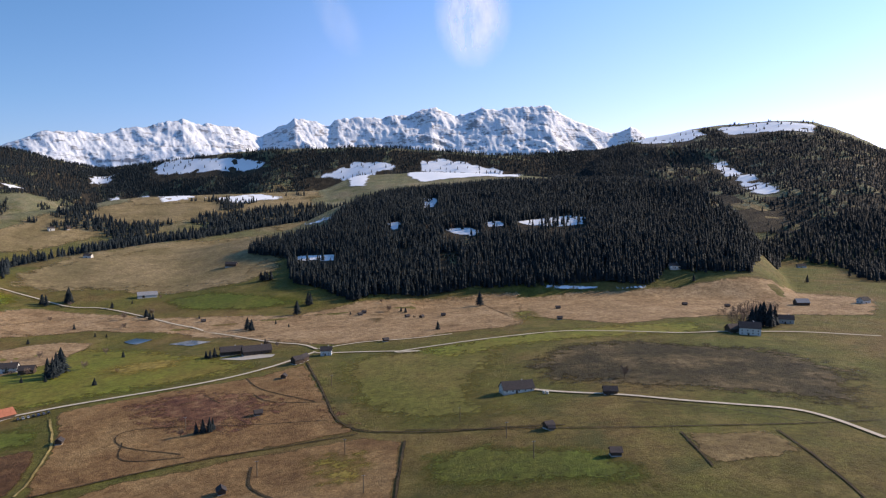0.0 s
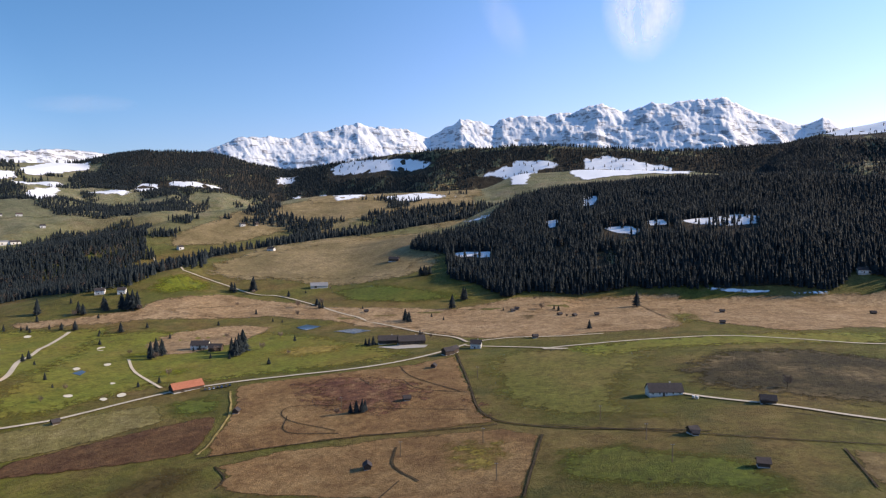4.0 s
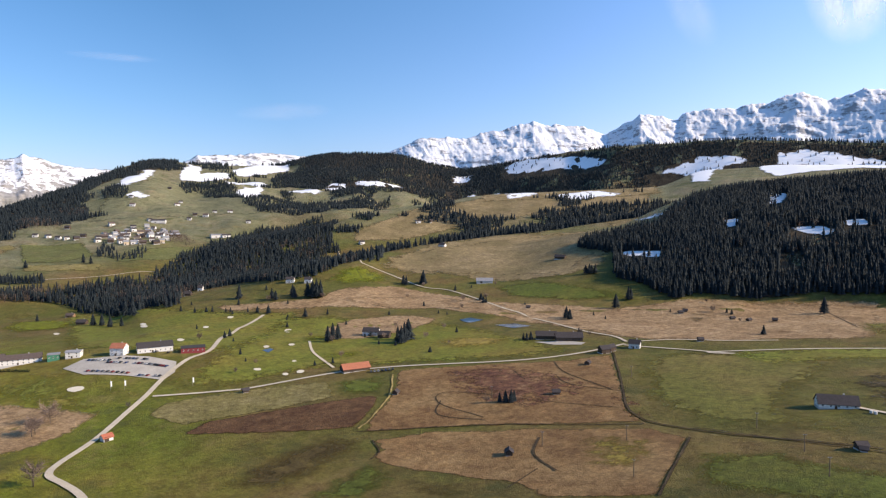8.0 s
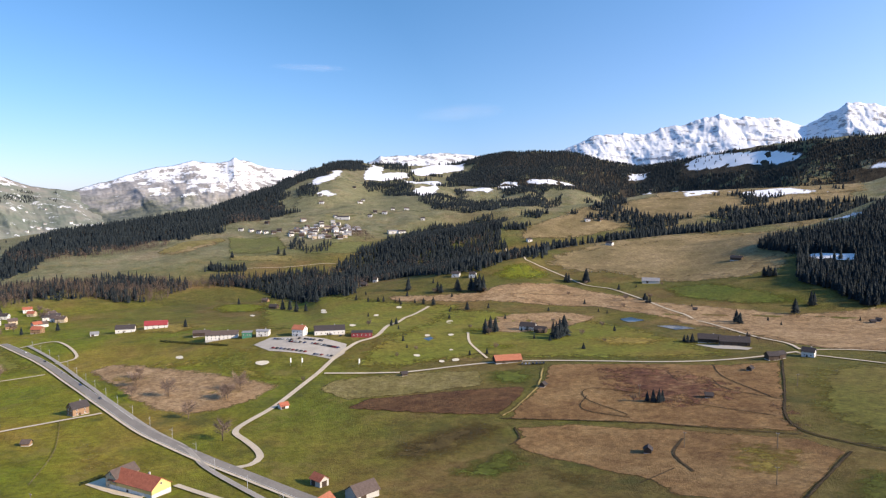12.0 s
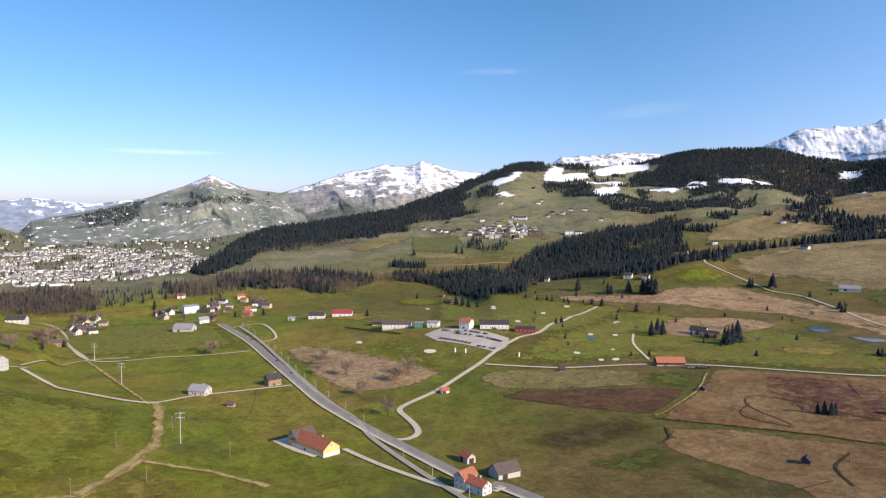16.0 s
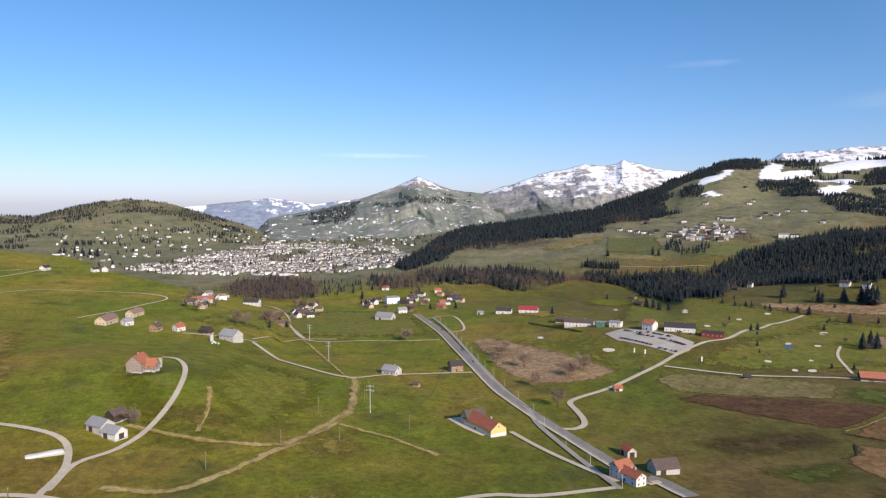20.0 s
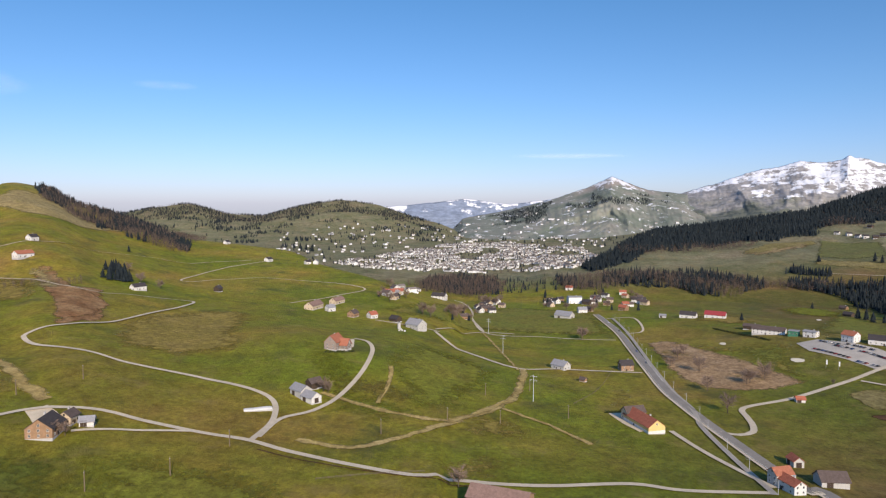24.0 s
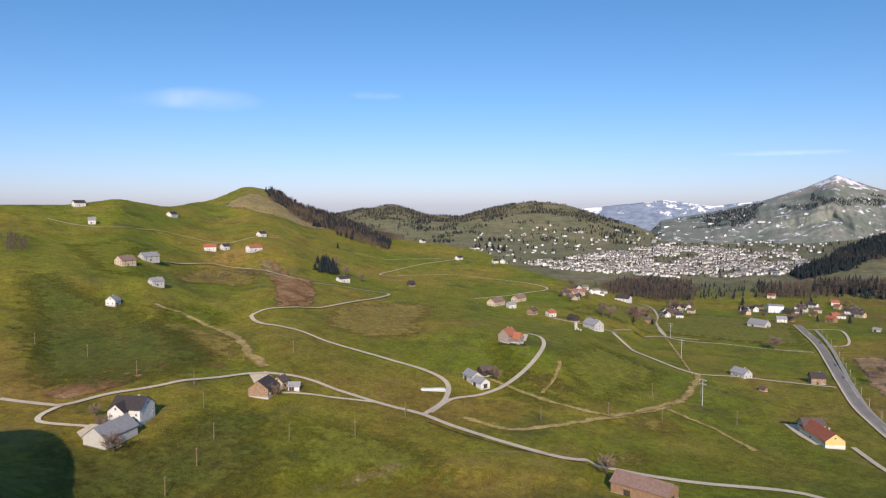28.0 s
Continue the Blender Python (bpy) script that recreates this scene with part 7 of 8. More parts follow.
house(274, 630, 10, 14, 10, 4, DARKWOOD, BROWN, "dark barn beside a farmhouse", 0, name="barn")
house(352, 688, 340, 14, 9, 5, GREY, SLATE, "grey farmhouse among bare trees")
house(434, 813, 0, 15, 10, 4.5, DARKWOOD, GREYROOF, "wooden barn on a meadow rise", 0, name="barn")
house(518, 827, 20, 13, 9, 4.5, WHITE, SLATE, "white farmhouse on a meadow rise")
house(329, 956, 0, 16, 9, 4, WHITE, SLATE, "farmhouse at the forest edge")
house(696, 1309, 0, 16, 9, 4, WHITE, SLATE, "farmhouse below the wooded hill")
house(-352, 1118, 0, 18, 9, 4.5, DARKWOOD, SLATE, "old dark farm on the pasture")
house(-643, 1220, 0, 14, 9, 4.5, WHITE, SLATE, "white farmhouse on the pasture ridge")
house(-700, 817, 29, 13, 9, 5.5, WHITE, SLATE, "white house beside tall spruces")
house(-669, 824, 29, 11, 9, 5.5, WHITE, SLATE, "white house beside tall spruces")
house(-869, 758, 29, 12, 9, 4.5, DARKWOOD, SLATE, "dark wooden farmhouse at the wood")
house(-909, 820, 29, 8, 8, 6, WHITE, SLATE, "small white chapel-like house", pitch=45)
house(-900, 593, 29, 14, 9, 4.5, DARKWOOD, SLATE, "dark house below spruces")
house(-1010, 645, 29, 12, 8, 4, WOOD, BROWN, "wooden house on the golf course")

# hillside farms
house(-391, -100, 164, 14, 11, 6.5, SHINGLE, ORANGE, "shingled farmhouse with steep orange tiled roofs on a knoll", 2, pitch=44, wings=((2, -8, 9, 8, 4, 90, SHINGLE, ORANGE),))
house(-285, -101, 47, 13, 8.5, 4.6, GREY, GREYROOF, "grey barn with a grey roof at a lane fork", 0, pitch=36, name="barn")
house(-276, -92, 51, 11, 8, 4, WHITE, GREYROOF, "white barn with a pale grey roof", 0, pitch=36, name="barn")
house(-301, -96, 139, 9, 7, 4.5, DARKWOOD, BROWN, "dark wooden shed behind a barn", 0, name="shed")
house(-173, -203, 189, 15, 13, 5.5, WOOD, SLATE, "brown shingled farmhouse with a dark roof", 2, pitch=36, name="farmhouse")
house(-188, -200, 179, 8, 7, 4.5, BEIGE, BROWN, "small wooden house beside a farm")
house(-188, -190, 109, 7, 5.5, 3, WHITE, GREYROOF, "small white garage beside a farm", 0, name="shed")
house(-77, -227, 183, 22, 13, 4.8, GREY, GREYROOF, "pale boarded barn with a grey roof", 0, pitch=36, name="barn")
house(-101, -236, 101, 17, 14, 7.5, WHITE, SLATE, "white farmhouse with a dark roof and cross gable", 2, pitch=36, name="farmhouse", wings=((-3, -5, 11, 9, 7, 90, WHITE, SLATE),))
house(-140, 25, 69, 27, 14, 5.5, WOOD, ROSE, "large boarded barn with a brown tiled roof beside the lane", 0, pitch=26, name="barn")

# farms higher on the green hill
house(-384, -512, 171, 17, 12, 6, BEIGE, ROSE, "beige barn with a faded brown roof on the hillside")
house(-442, -534, 166, 20, 11, 6, GREY, GREYROOF, "grey farmhouse with a pale roof on the hillside")
house(-625, -592, 134, 16, 10, 5, WHITE, RED, "white house with a red roof on the hillside")
house(-647, -583, 161, 10, 10, 5, WHITE, SLATE, "small white house on the hillside")
house(-651, -536, 161, 22, 10, 5, WHITE, ORANGE, "long farmhouse with an orange roof on the hillside")
house(-743, -585, 164, 12, 10, 5, WHITE, SLATE, "white house high on the hillside")
house(-751, -765, 181, 16, 10, 5, WHITE, SLATE, "white house near the skyline")
house(-597, -802, 161, 16, 10, 5, WHITE, SLATE, "white house on the skyline")
house(-537, -715, 134, 9, 10, 5, WHITE, GREYROOF, "small white hut high on the hillside")
house(-350, -442, 161, 12, 9, 4.8, GREY, GREYROOF, "grey hut on the hillside")
house(-278, -424, 191, 8, 9, 4.8, WHITE, GREYROOF, "pale grey hut on the hillside")
house(-638, -387, 154, 17, 9, 4.8, WHITE, SLATE, "white farmhouse with a dark roof at a lane bend")
house(-739, -328, 161, 8, 9, 4.8, DARKWOOD, SLATE, "dark hut on the hillside")
house(-683, -185, 165, 28, 12, 5.2, BEIGE, ROSE, "long beige farm building")
house(-677, -163, 134, 10, 9, 4.8, WHITE, GREYROOF, "white shed beside a farm")
house(-736, -166, 161, 24, 10, 4.8, BEIGE, ROSE, "low grey farm shed")
house(-647, -129, 161, 13, 9, 4.8, WOOD, BROWN, "brown house below the hill")
house(-648, -106, 134, 10, 9, 4.8, WHITE, RED, "white house with a red roof")
house(-796, -95, 161, 16, 9, 4.8, BEIGE, BROWN, "beige farmhouse among bare trees")
house(-1091, -365, 161, 15, 9, 4.8, WHITE, SLATE, "white farmhouse on the hill shoulder")
house(-1102, -294, 134, 10, 9, 4.8, WHITE, SLATE, "white house on the hill shoulder")
house(-1106, -279, 181, 10, 9, 4.8, WHITE, GREYROOF, "white house on the hill shoulder")
house(-1265, -507, 161, 12, 9, 4.8, WHITE, SLATE, "white house below the wooded crest")

# far village and lone farms on the slope
VILLAGE = [(-1580, 1065), (-1640, 1198), (-1665, 1249), (-1640, 1340), (-1520, 1300), (-1440, 1180), (-1400, 1130), (-1450, 1085), (-1528, 1055)]
chance = random.Random(52)
stood = []
while len(stood) < 54:
    x, y = chance.uniform(-1665, -1400), chance.uniform(1055, 1340)
    if not within(np.array([x]), np.array([y]), VILLAGE)[0] or any(math.hypot(x - u, y - v) < 18 for u, v in stood):
        continue
    stood.append((x, y))
    wall_mat, wall_word = chance.choice(((WHITE, "white"), (WHITE, "white"), (WHITE, "white"), (BEIGE, "beige"), (DARKWOOD, "dark wooden")))
    roof_mat, roof_word = chance.choice(((SLATE, "dark"), (BROWN, "brown"), (GREYROOF, "grey")))
    house(x, y, chance.uniform(20, 115), chance.uniform(11, 17), chance.uniform(9, 11.5), chance.uniform(5.5, 7.5), wall_mat, roof_mat, f"{wall_word} village house with a {roof_word} roof on a slope", 0)
house(-1436, 1352, 62, 44, 15, 7, WHITE, GREYROOF, "long white hall on the slope beside a ravine", 0, 20)
house(-1676, 1345, 40, 40, 18, 7, WHITE, SLATE, "long white hall with a dark roof above the village", 0, 22)
for x, y, turn in ((-1919, 1439, 40), (-1850, 1558, 65), (-1626, 1579, 48), (-1716, 1219, 76), (-1641, 1492, 33)):
    house(x, y, turn, 16, 11, 6, WHITE, BROWN, "white farmhouse on the slope above the village", 0)
house(-1735, 1014, 43, 13, 9.5, 5.5, WHITE, SLATE, "lone farmhouse on the far slope", 0)
house(-1704, 1029, 84, 13, 9.5, 5.5, WHITE, SLATE, "lone farmhouse on the far slope", 0)
house(-1661, 1029, 30, 13, 9.5, 5.5, WHITE, SLATE, "lone farmhouse on the far slope", 0)
house(-1636, 1035, 75, 13, 9.5, 5.5, WHITE, SLATE, "lone farmhouse on the far slope", 0)
house(-1606, 1042, 74, 13, 9.5, 5.5, DARKWOOD, SLATE, "lone farmhouse on the far slope", 0)
house(-1611, 1064, 38, 13, 9.5, 5.5, DARKWOOD, SLATE, "lone farmhouse on the far slope", 0)
house(-1886, 1603, 49, 13, 9.5, 5.5, WHITE, SLATE, "lone farmhouse on the far slope", 0)
house(-1670, 1475, 44, 13, 9.5, 5.5, DARKWOOD, SLATE, "lone farmhouse on the far slope", 0)
house(-1694, 1328, 84, 13, 9.5, 5.5, WHITE, SLATE, "lone farmhouse on the far slope", 0)
house(-1653, 1438, 34, 13, 9.5, 5.5, WHITE, SLATE, "lone farmhouse on the far slope", 0)
house(-1979, 1479, 33, 13, 9.5, 5.5, WHITE, SLATE, "lone farmhouse on the far slope", 0)
house(-1422, 1366, 69, 24, 9.5, 5.5, WHITE, SLATE, "lone farmhouse on the far slope", 0)
house(-1750, 1111, 29, 13, 9.5, 5.5, DARKWOOD, SLATE, "lone farmhouse on the far slope", 0)
house(-1670, 1555, 49, 13, 9.5, 5.5, WHITE, SLATE, "lone farmhouse on the far slope", 0)
house(-2191, 1808, 29, 13, 9.5, 5.5, DARKWOOD, SLATE, "lone farmhouse on the far slope", 0)
house(-1469, 1501, 49, 13, 9.5, 5.5, WHITE, SLATE, "lone farmhouse on the far slope", 0)
house(-961, 1377, 69, 13, 9.5, 5.5, WHITE, SLATE, "lone farmhouse on the far slope", 0)
house(-935, 1610, 49, 13, 9.5, 5.5, WHITE, SLATE, "lone farmhouse on the far slope", 0)
house(-908, 1632, 83, 13, 9.5, 5.5, DARKWOOD, SLATE, "lone farmhouse on the far slope", 0)
house(-870, 1404, 44, 13, 9.5, 5.5, DARKWOOD, SLATE, "lone farmhouse on the far slope", 0)
house(-1324, 2760, 29, 13, 9.5, 5.5, DARKWOOD, SLATE, "lone farmhouse on the far slope", 0)


# ---- single trees ----
def crown_mesh(k):
    v, f = conifer_shape(11, 14, 400 + k)
    return mesh_of("crown", v.tolist(), f.tolist(), SPRUCE)


CROWNS = [crown_mesh(k) for k in range(5)]


def stem_data(low, high, r0, r1, sides=8):
    v, f = [], []
    for z, r in ((low, r0), (high, r1)):
        v += [(r * math.cos(6.2832 * j / sides), r * math.sin(6.2832 * j / sides), z) for j in range(sides)]
    f = [(j, (j + 1) % sides, sides + (j + 1) % sides, sides + j) for j in range(sides)] + [tuple(range(sides, 2 * sides))]
    return v, f


STEM = mesh_of("trunk", *stem_data(-0.04, 0.9, 0.022, 0.004), BARK)
chance = random.Random(5)


def spruce_tree(x, y, tall):
    root = root_at("spruce_tree", x, y, chance.uniform(0, 360), "tall dark green spruce standing on a meadow", "tree", "spruces on the meadows")
    part("trunk", STEM, root)
    part("crown", chance.choice(CROWNS), root)
    w = tall * chance.uniform(0.95, 1.35)
    root.matrix_basis = root.matrix_basis @ Matrix.Diagonal((w, w, tall, 1))


def bare_mesh(k):
    v, f = bare_shape(500 + k, 20, 18)
    n = 12
    return mesh_of("trunk", v[:n].tolist(), f[: n].tolist(), BARK), mesh_of("crown", v[n:].tolist(), (f[n:] - n).tolist(), TWIGS)


BARES = [bare_mesh(k) for k in range(4)]


def bare_tree(x, y, tall):
    root = root_at("bare_tree", x, y, chance.uniform(0, 360), "leafless brown broadleaf tree on grass", "tree", "bare trees")
    stem, crown = chance.choice(BARES)
    part("trunk", stem, root)
    part("crown", crown, root)
    w = tall * chance.uniform(1.1, 1.4)
    root.matrix_basis = root.matrix_basis @ Matrix.Diagonal((w, w, tall, 1))


for x, y, tall in ((-518, 926, 21.8), (-550, 918, 14.7), (-187, 857, 21), (-182, 903, 20.4), (48, 883, 22.4), (-267, 1008, 17.8), (-273, 1008, 16), (-232, 793, 17), (-6, 724, 11.1), (-48, 853, 8), (-378, 854, 11.2), (-365, 842, 9.5), (-552, 678, 13.6), (-648, 763, 19), (-666, 738, 18.9), (-611, 764, 25.3), (-606, 768, 27), (-620, 764, 25.5), (-724, 730, 23.1), (-541, 528, 9.2), (-552, 546, 10.1), (-457, 735, 6.7), (-159, 426, 8.8), (-155, 427, 10.4)):
    spruce_tree(x, y, tall)
for x, y, tall in ((-151, 428, 11.2), (-150, 431, 9.6), (-427, 568, 19.8), (-431, 582, 21.4), (-428, 587, 19), (-351, 591, 20.3), (-346, 596, 24), (-349, 609, 25.6), (-344, 587, 21.3), (-854, 593, 19.8), (-827, 587, 17.5), (-812, 594, 15.7), (-867, 588, 19.9), (-917, 660, 27.3), (-876, 647, 26.3), (-838, 631, 25.4), (-730, 651, 9.3), (-714, 657, 9.2), (-705, 660, 10), (-684, 665, 7.4), (-677, 667, 8.2), (-634, 675, 10.4), (-616, 677, 14.2), (-761, 653, 10.4)):
    spruce_tree(x, y, tall)
for x, y, tall in ((-650, 673, 8.1), (-124, 918, 17.3), (-117, 921, 19), (-131, 919, 15.8), (-224, 641, 9.4), (-221, 645, 10.6), (-229, 644, 8.3), (-185, 694, 7.4), (-345, 577, 5.9), (-204, 815, 6.5), (315, 666, 24.7), (319, 667, 27.2), (322, 660, 25.8), (314, 673, 22.4), (307, 666, 20.8), (330, 667, 22.4), (105, 959, 8.1), (342, 918, 11.5), (568, 1049, 14), (-547, 915, 16), (-520, 932, 23.2), (-264, 1009, 15.7), (-259, 1011, 15.7), (-380, 855, 10.9)):
    spruce_tree(x, y, tall)
for x, y, tall in ((-225, 785, 15), (-179, 904, 18.5), (-368, 840, 10.7), (689, 1141, 15.6), (-1415, 806, 20.1), (-1361, 899, 23), (-1341, 903, 20), (-1101, 1197, 22.8), (-761, 376, 12.6), (-1021, 598, 12.8), (-720, 725, 18.4), (-657, 736, 16), (-637, 754, 19.5), (-609, 762, 29.8), (-604, 765, 30), (-599, 768, 28), (-539, 910, 16.9), (-514, 924, 20.6), (-915, -540, 12.4), (-2559, -737, 30), (-2567, -705, 30), (-2533, -671, 30), (-2460, -629, 30), (-2396, -590, 30)):
    spruce_tree(x, y, tall)
for x, y, tall in ((-1204, 163, 17), (-1185, 160, 10.1), (-1044, 149, 16.1), (-1108, 149, 9.8), (-1215, 280, 18.6), (-1216, 264, 11.7), (-949, 285, 13.9), (-1058, 238, 12.9), (-962, 245, 12.3), (-806, -119, 9.6), (-799, -90, 10.2), (-825, 1, 13), (-737, -12, 10), (-814, 10, 10.8), (-534, 702, 8.8), (-536, 625, 7.5), (-446, 903, 10.1), (-366, 577, 6.3), (-406, 608, 5.9), (-357, 487, 6.7), (-776, 685, 6.6), (-566, 658, 5.7), (-625, 726, 7.3), (-319, 665, 7.9)):
    spruce_tree(x, y, tall)
for x, y, tall in ((-512, 513, 5), (-694, 699, 10.6), (-575, 670, 5.7), (-292, 557, 7.3), (-479, 670, 8), (-665, 659, 6.4), (-367, 473, 5.8), (-432, 451, 4.4), (-404, 616, 7.6), (-628, 565, 7.1), (-455, 467, 7.7), (-184, 797, 5.3), (-430, 927, 5.4), (-88, 967, 6.4), (-118, 851, 5.3), (-308, 845, 5.1), (-712, 775, 9.4), (-383, 760, 5.1), (-398, 764, 5.6), (-442, 801, 8.3), (-54, 858, 7.5)):
    spruce_tree(x, y, tall)
for x, y, tall in ((-474, 224, 14.5), (-428, 249, 12.8), (-406, 208, 13.6), (-533, 222, 12.7), (-343, 201, 14.3), (-65, -214, 10.5), (-91, -252, 7.9), (-82, -237, 8.2), (-162, 6, 9.8), (-171, -198, 7.8), (-173, -193, 7.8), (-295, -88, 9.9), (-295, -85, 8.2), (-673, 149, 15.9), (-499, 205, 9.5), (-561, 237, 10.6), (-704, -49, 17.4), (-709, -39, 16.2), (-684, 151, 13.3), (-843, 2, 20.5), (-781, -6, 17.6), (128, 471, 8.2), (-168, 423, 5.3), (-421, 318, 4.8)):
    bare_tree(x, y, tall)
for x, y, tall in ((-767, -99, 14.4), (-805, -80, 13.3), (-780, -15, 14.5), (-799, -8, 14.8), (-747, -455, 12.3), (-681, -405, 14.6), (-674, -377, 12.7), (-442, 270, 15.7), (-431, 253, 12.5), (-1043, 57, 16.2), (-1070, 35, 10.7), (-1065, 44, 15.1), (-996, 30, 9), (-1098, 30, 13.5), (-906, 21, 7.7), (-1114, 38, 12.9), (-976, 32, 9), (-1097, 68, 15.3), (-971, 172, 12.6), (-1010, 140, 9.5), (-1190, 341, 11.6), (-1205, 272, 14.5), (-1217, 338, 11.5), (-1015, 249, 12)):
    bare_tree(x, y, tall)
for x, y, tall in ((-980, 222, 11.5), (-1123, 316, 14.3), (-935, 210, 13.8), (-840, -118, 10.1), (-802, -118, 9.9), (-893, -114, 14.1), (-852, -90, 10.4), (-780, -16, 11.6), (-755, -10, 11.7), (-830, 12, 10), (-770, -22, 8.1), (-412, 419, 5.4), (-466, 586, 5.6), (-544, 495, 8.2), (-345, 683, 6.9), (-334, 621, 7.2), (-593, 765, 8.2), (-402, 843, 9.6), (-370, 637, 5.5), (-418, 450, 4.9), (-363, 508, 6.9), (-421, 568, 8.1), (-612, 770, 8), (-293, 599, 4.3)):
    bare_tree(x, y, tall)
for x, y, tall in ((-114, 956, 5.6), (-70, 860, 8), (-378, 605, 6.6), (-35, 809, 4.3), (-182, 690, 5.3), (-169, 679, 5.4), (-154, 938, 6.2), (-410, 678, 7.2), (-506, 908, 7.2), (-664, 729, 8.7), (-375, 862, 8.7), (-491, 836, 5.9), (-402, 954, 5.8), (-397, 612, 4.2), (-382, 800, 7.3), (-84, 907, 5.1)):
    bare_tree(x, y, tall)


# ---- poles, flags ----
POLE_MESH = mesh_of("post", *stem_data(-0.6, 9.0, 0.3, 0.2), POLEWOOD)
INSULATOR = mesh_of("insulator", *joined(box_data(-0.9, 0.9, -0.06, 0.06, 8.5, 8.65), box_data(-0.85, -0.72, -0.06, 0.06, 8.65, 8.95, 0.02), box_data(0.72, 0.85, -0.06, 0.06, 8.65, 8.95, 0.02)), METAL)
PYLON_MESH = mesh_of("post", *stem_data(-0.6, 20.0, 0.28, 0.16), METAL)
ARM_MESH = mesh_of("cross_arm", *joined(box_data(-2.6, 2.6, -0.1, 0.1, 0, 0.2), *(box_data(o - 0.09, o + 0.09, -0.09, 0.09, -0.9, 0, 0.02) for o in (-2.5, 0.9, 2.5))), METAL)


def utility_pole(x, y):
    root = root_at("utility_pole", x, y, 20, "weathered wooden utility pole in a meadow", "pole", "utility poles")
    part("post", POLE_MESH, root)
    part("cross_arm", INSULATOR, root)


def power_pylon(x, y):
    root = root_at("power_pylon", x, y, 70, "tall slender steel power pole with cross arms", "pylon", "power pylons")
    part("post", PYLON_MESH, root)
    for z in (16.0, 18.8):
        part("cross_arm", ARM_MESH, root, pose(0, 0, z))


FLAG_MESH = mesh_of("banner", *box_data(0.06, 1.1, -0.02, 0.02, 3.4, 7.6), TRIM)
FLAG_POLE = mesh_of("post", *stem_data(-0.4, 9.0, 0.08, 0.05), METAL)


def banner_flag(x, y):
    root = root_at("banner_flag", x, y, 60, "tall white banner flag on a pole", "flag", "banner flags")
    part("post", FLAG_POLE, root)
    part("banner", FLAG_MESH, root)


for x, y in ((-76, -175), (-103, -186), (-132, -215), (-123, -154), (-146, -127), (-48, -169), (-156, -241), (-165, -334), (-152, -281), (-166, -382), (-190, -115), (-228, -40), (-253, -230), (-218, -249), (-271, -3), (-341, 23), (-298, 78), (-367, 58), (-275, 31), (-86, 512), (10, 399), (34, 357), (-55, 369), (44, 322)):
    utility_pole(x, y)
for x, y in ((-38, 313), (-169, 434), (-100, 354)):
    utility_pole(x, y)
for x, y in ((-337, 58), (-548, 46), (-703, 35)):
    power_pylon(x, y)
for x, y in ((-466, 335), (-458, 342), (-417, 376)):
    banner_flag(x, y)
MAIN_ROAD = [(-886, 206), (-806, 204), (-683, 201), (-508, 183), (-409, 174), (-358, 174), (-312, 176), (-269, 179), (-224, 181), (-187, 183), (-191, 190), (-161, 193)]
RAIL_LINE = [(-835, 219), (-675, 209), (-496, 187), (-403, 178), (-350, 177), (-321, 172), (-300, 168), (-242, 165), (-194, 163), (-177, 162)]
CAR_ROWS = [((-557, 373), (-534, 382), 7), ((-529, 377), (-499, 390), 12), ((-495, 392), (-475, 397), 8), ((-524, 354), (-488, 367), 9), ((-475, 369), (-459, 377), 6), ((-531, 390), (-505, 401), 9), ((-303, 472), (-288, 484), 7), ((-521, 423), (-509, 427), 3)]


# ---- bales, silo, hedges, fences ----
def along(points, start, gap, side):
    """Places and headings at even gaps along a line, set off to its left."""
    line = smooth_line(points, 2.0)
    out, run, due = [], 0.0, start
    for a, b in zip(line, line[1:]):
        run += (b - a).length
        if run >= due:
            way = (b - a).normalized()
            out.append((a.x - way.y * side, a.y + way.x * side, math.degrees(math.atan2(way.y, way.x))))
            due += gap
    return out


WRAP = material("white_film", painted((0.60, 0.59, 0.56), 0.15, True), 0.5)
LEAFAGE = material("hedge_leaves", needles((0.02, 0.028, 0.012), (0.05, 0.06, 0.024)), 0.85)


def lathe(profile, sides=16):
    v, f = [], []
    for r, z in profile:
        v += [(r * math.cos(6.2832 * j / sides), r * math.sin(6.2832 * j / sides), z) for j in range(sides)]
    for k in range(len(profile) - 1):
        f += [(sides * k + j, sides * k + (j + 1) % sides, sides * (k + 1) + (j + 1) % sides, sides * (k + 1) + j) for j in range(sides)]
    return v, f + [tuple(range(sides - 1, -1, -1)), tuple(range(len(v) - sides, len(v)))]


BALE = mesh_of("wrapped_bale", *lathe([(0.62, -0.1), (0.72, 0.06), (0.74, 0.6), (0.72, 1.14), (0.6, 1.24)]), WRAP)


def wrapped_bale(x, y):
    ob = new("wrapped_bale", BALE)
    ob.matrix_basis = pose(x, y, float(surface(x, y)) + 0.3, 0, 0, chance.uniform(0, 90)) @ Matrix.Diagonal((1.3, 1.3, 1.2, 1))
    tagged(ob, "white film-wrapped round hay bale on a farm yard", "bale", "wrapped bales")


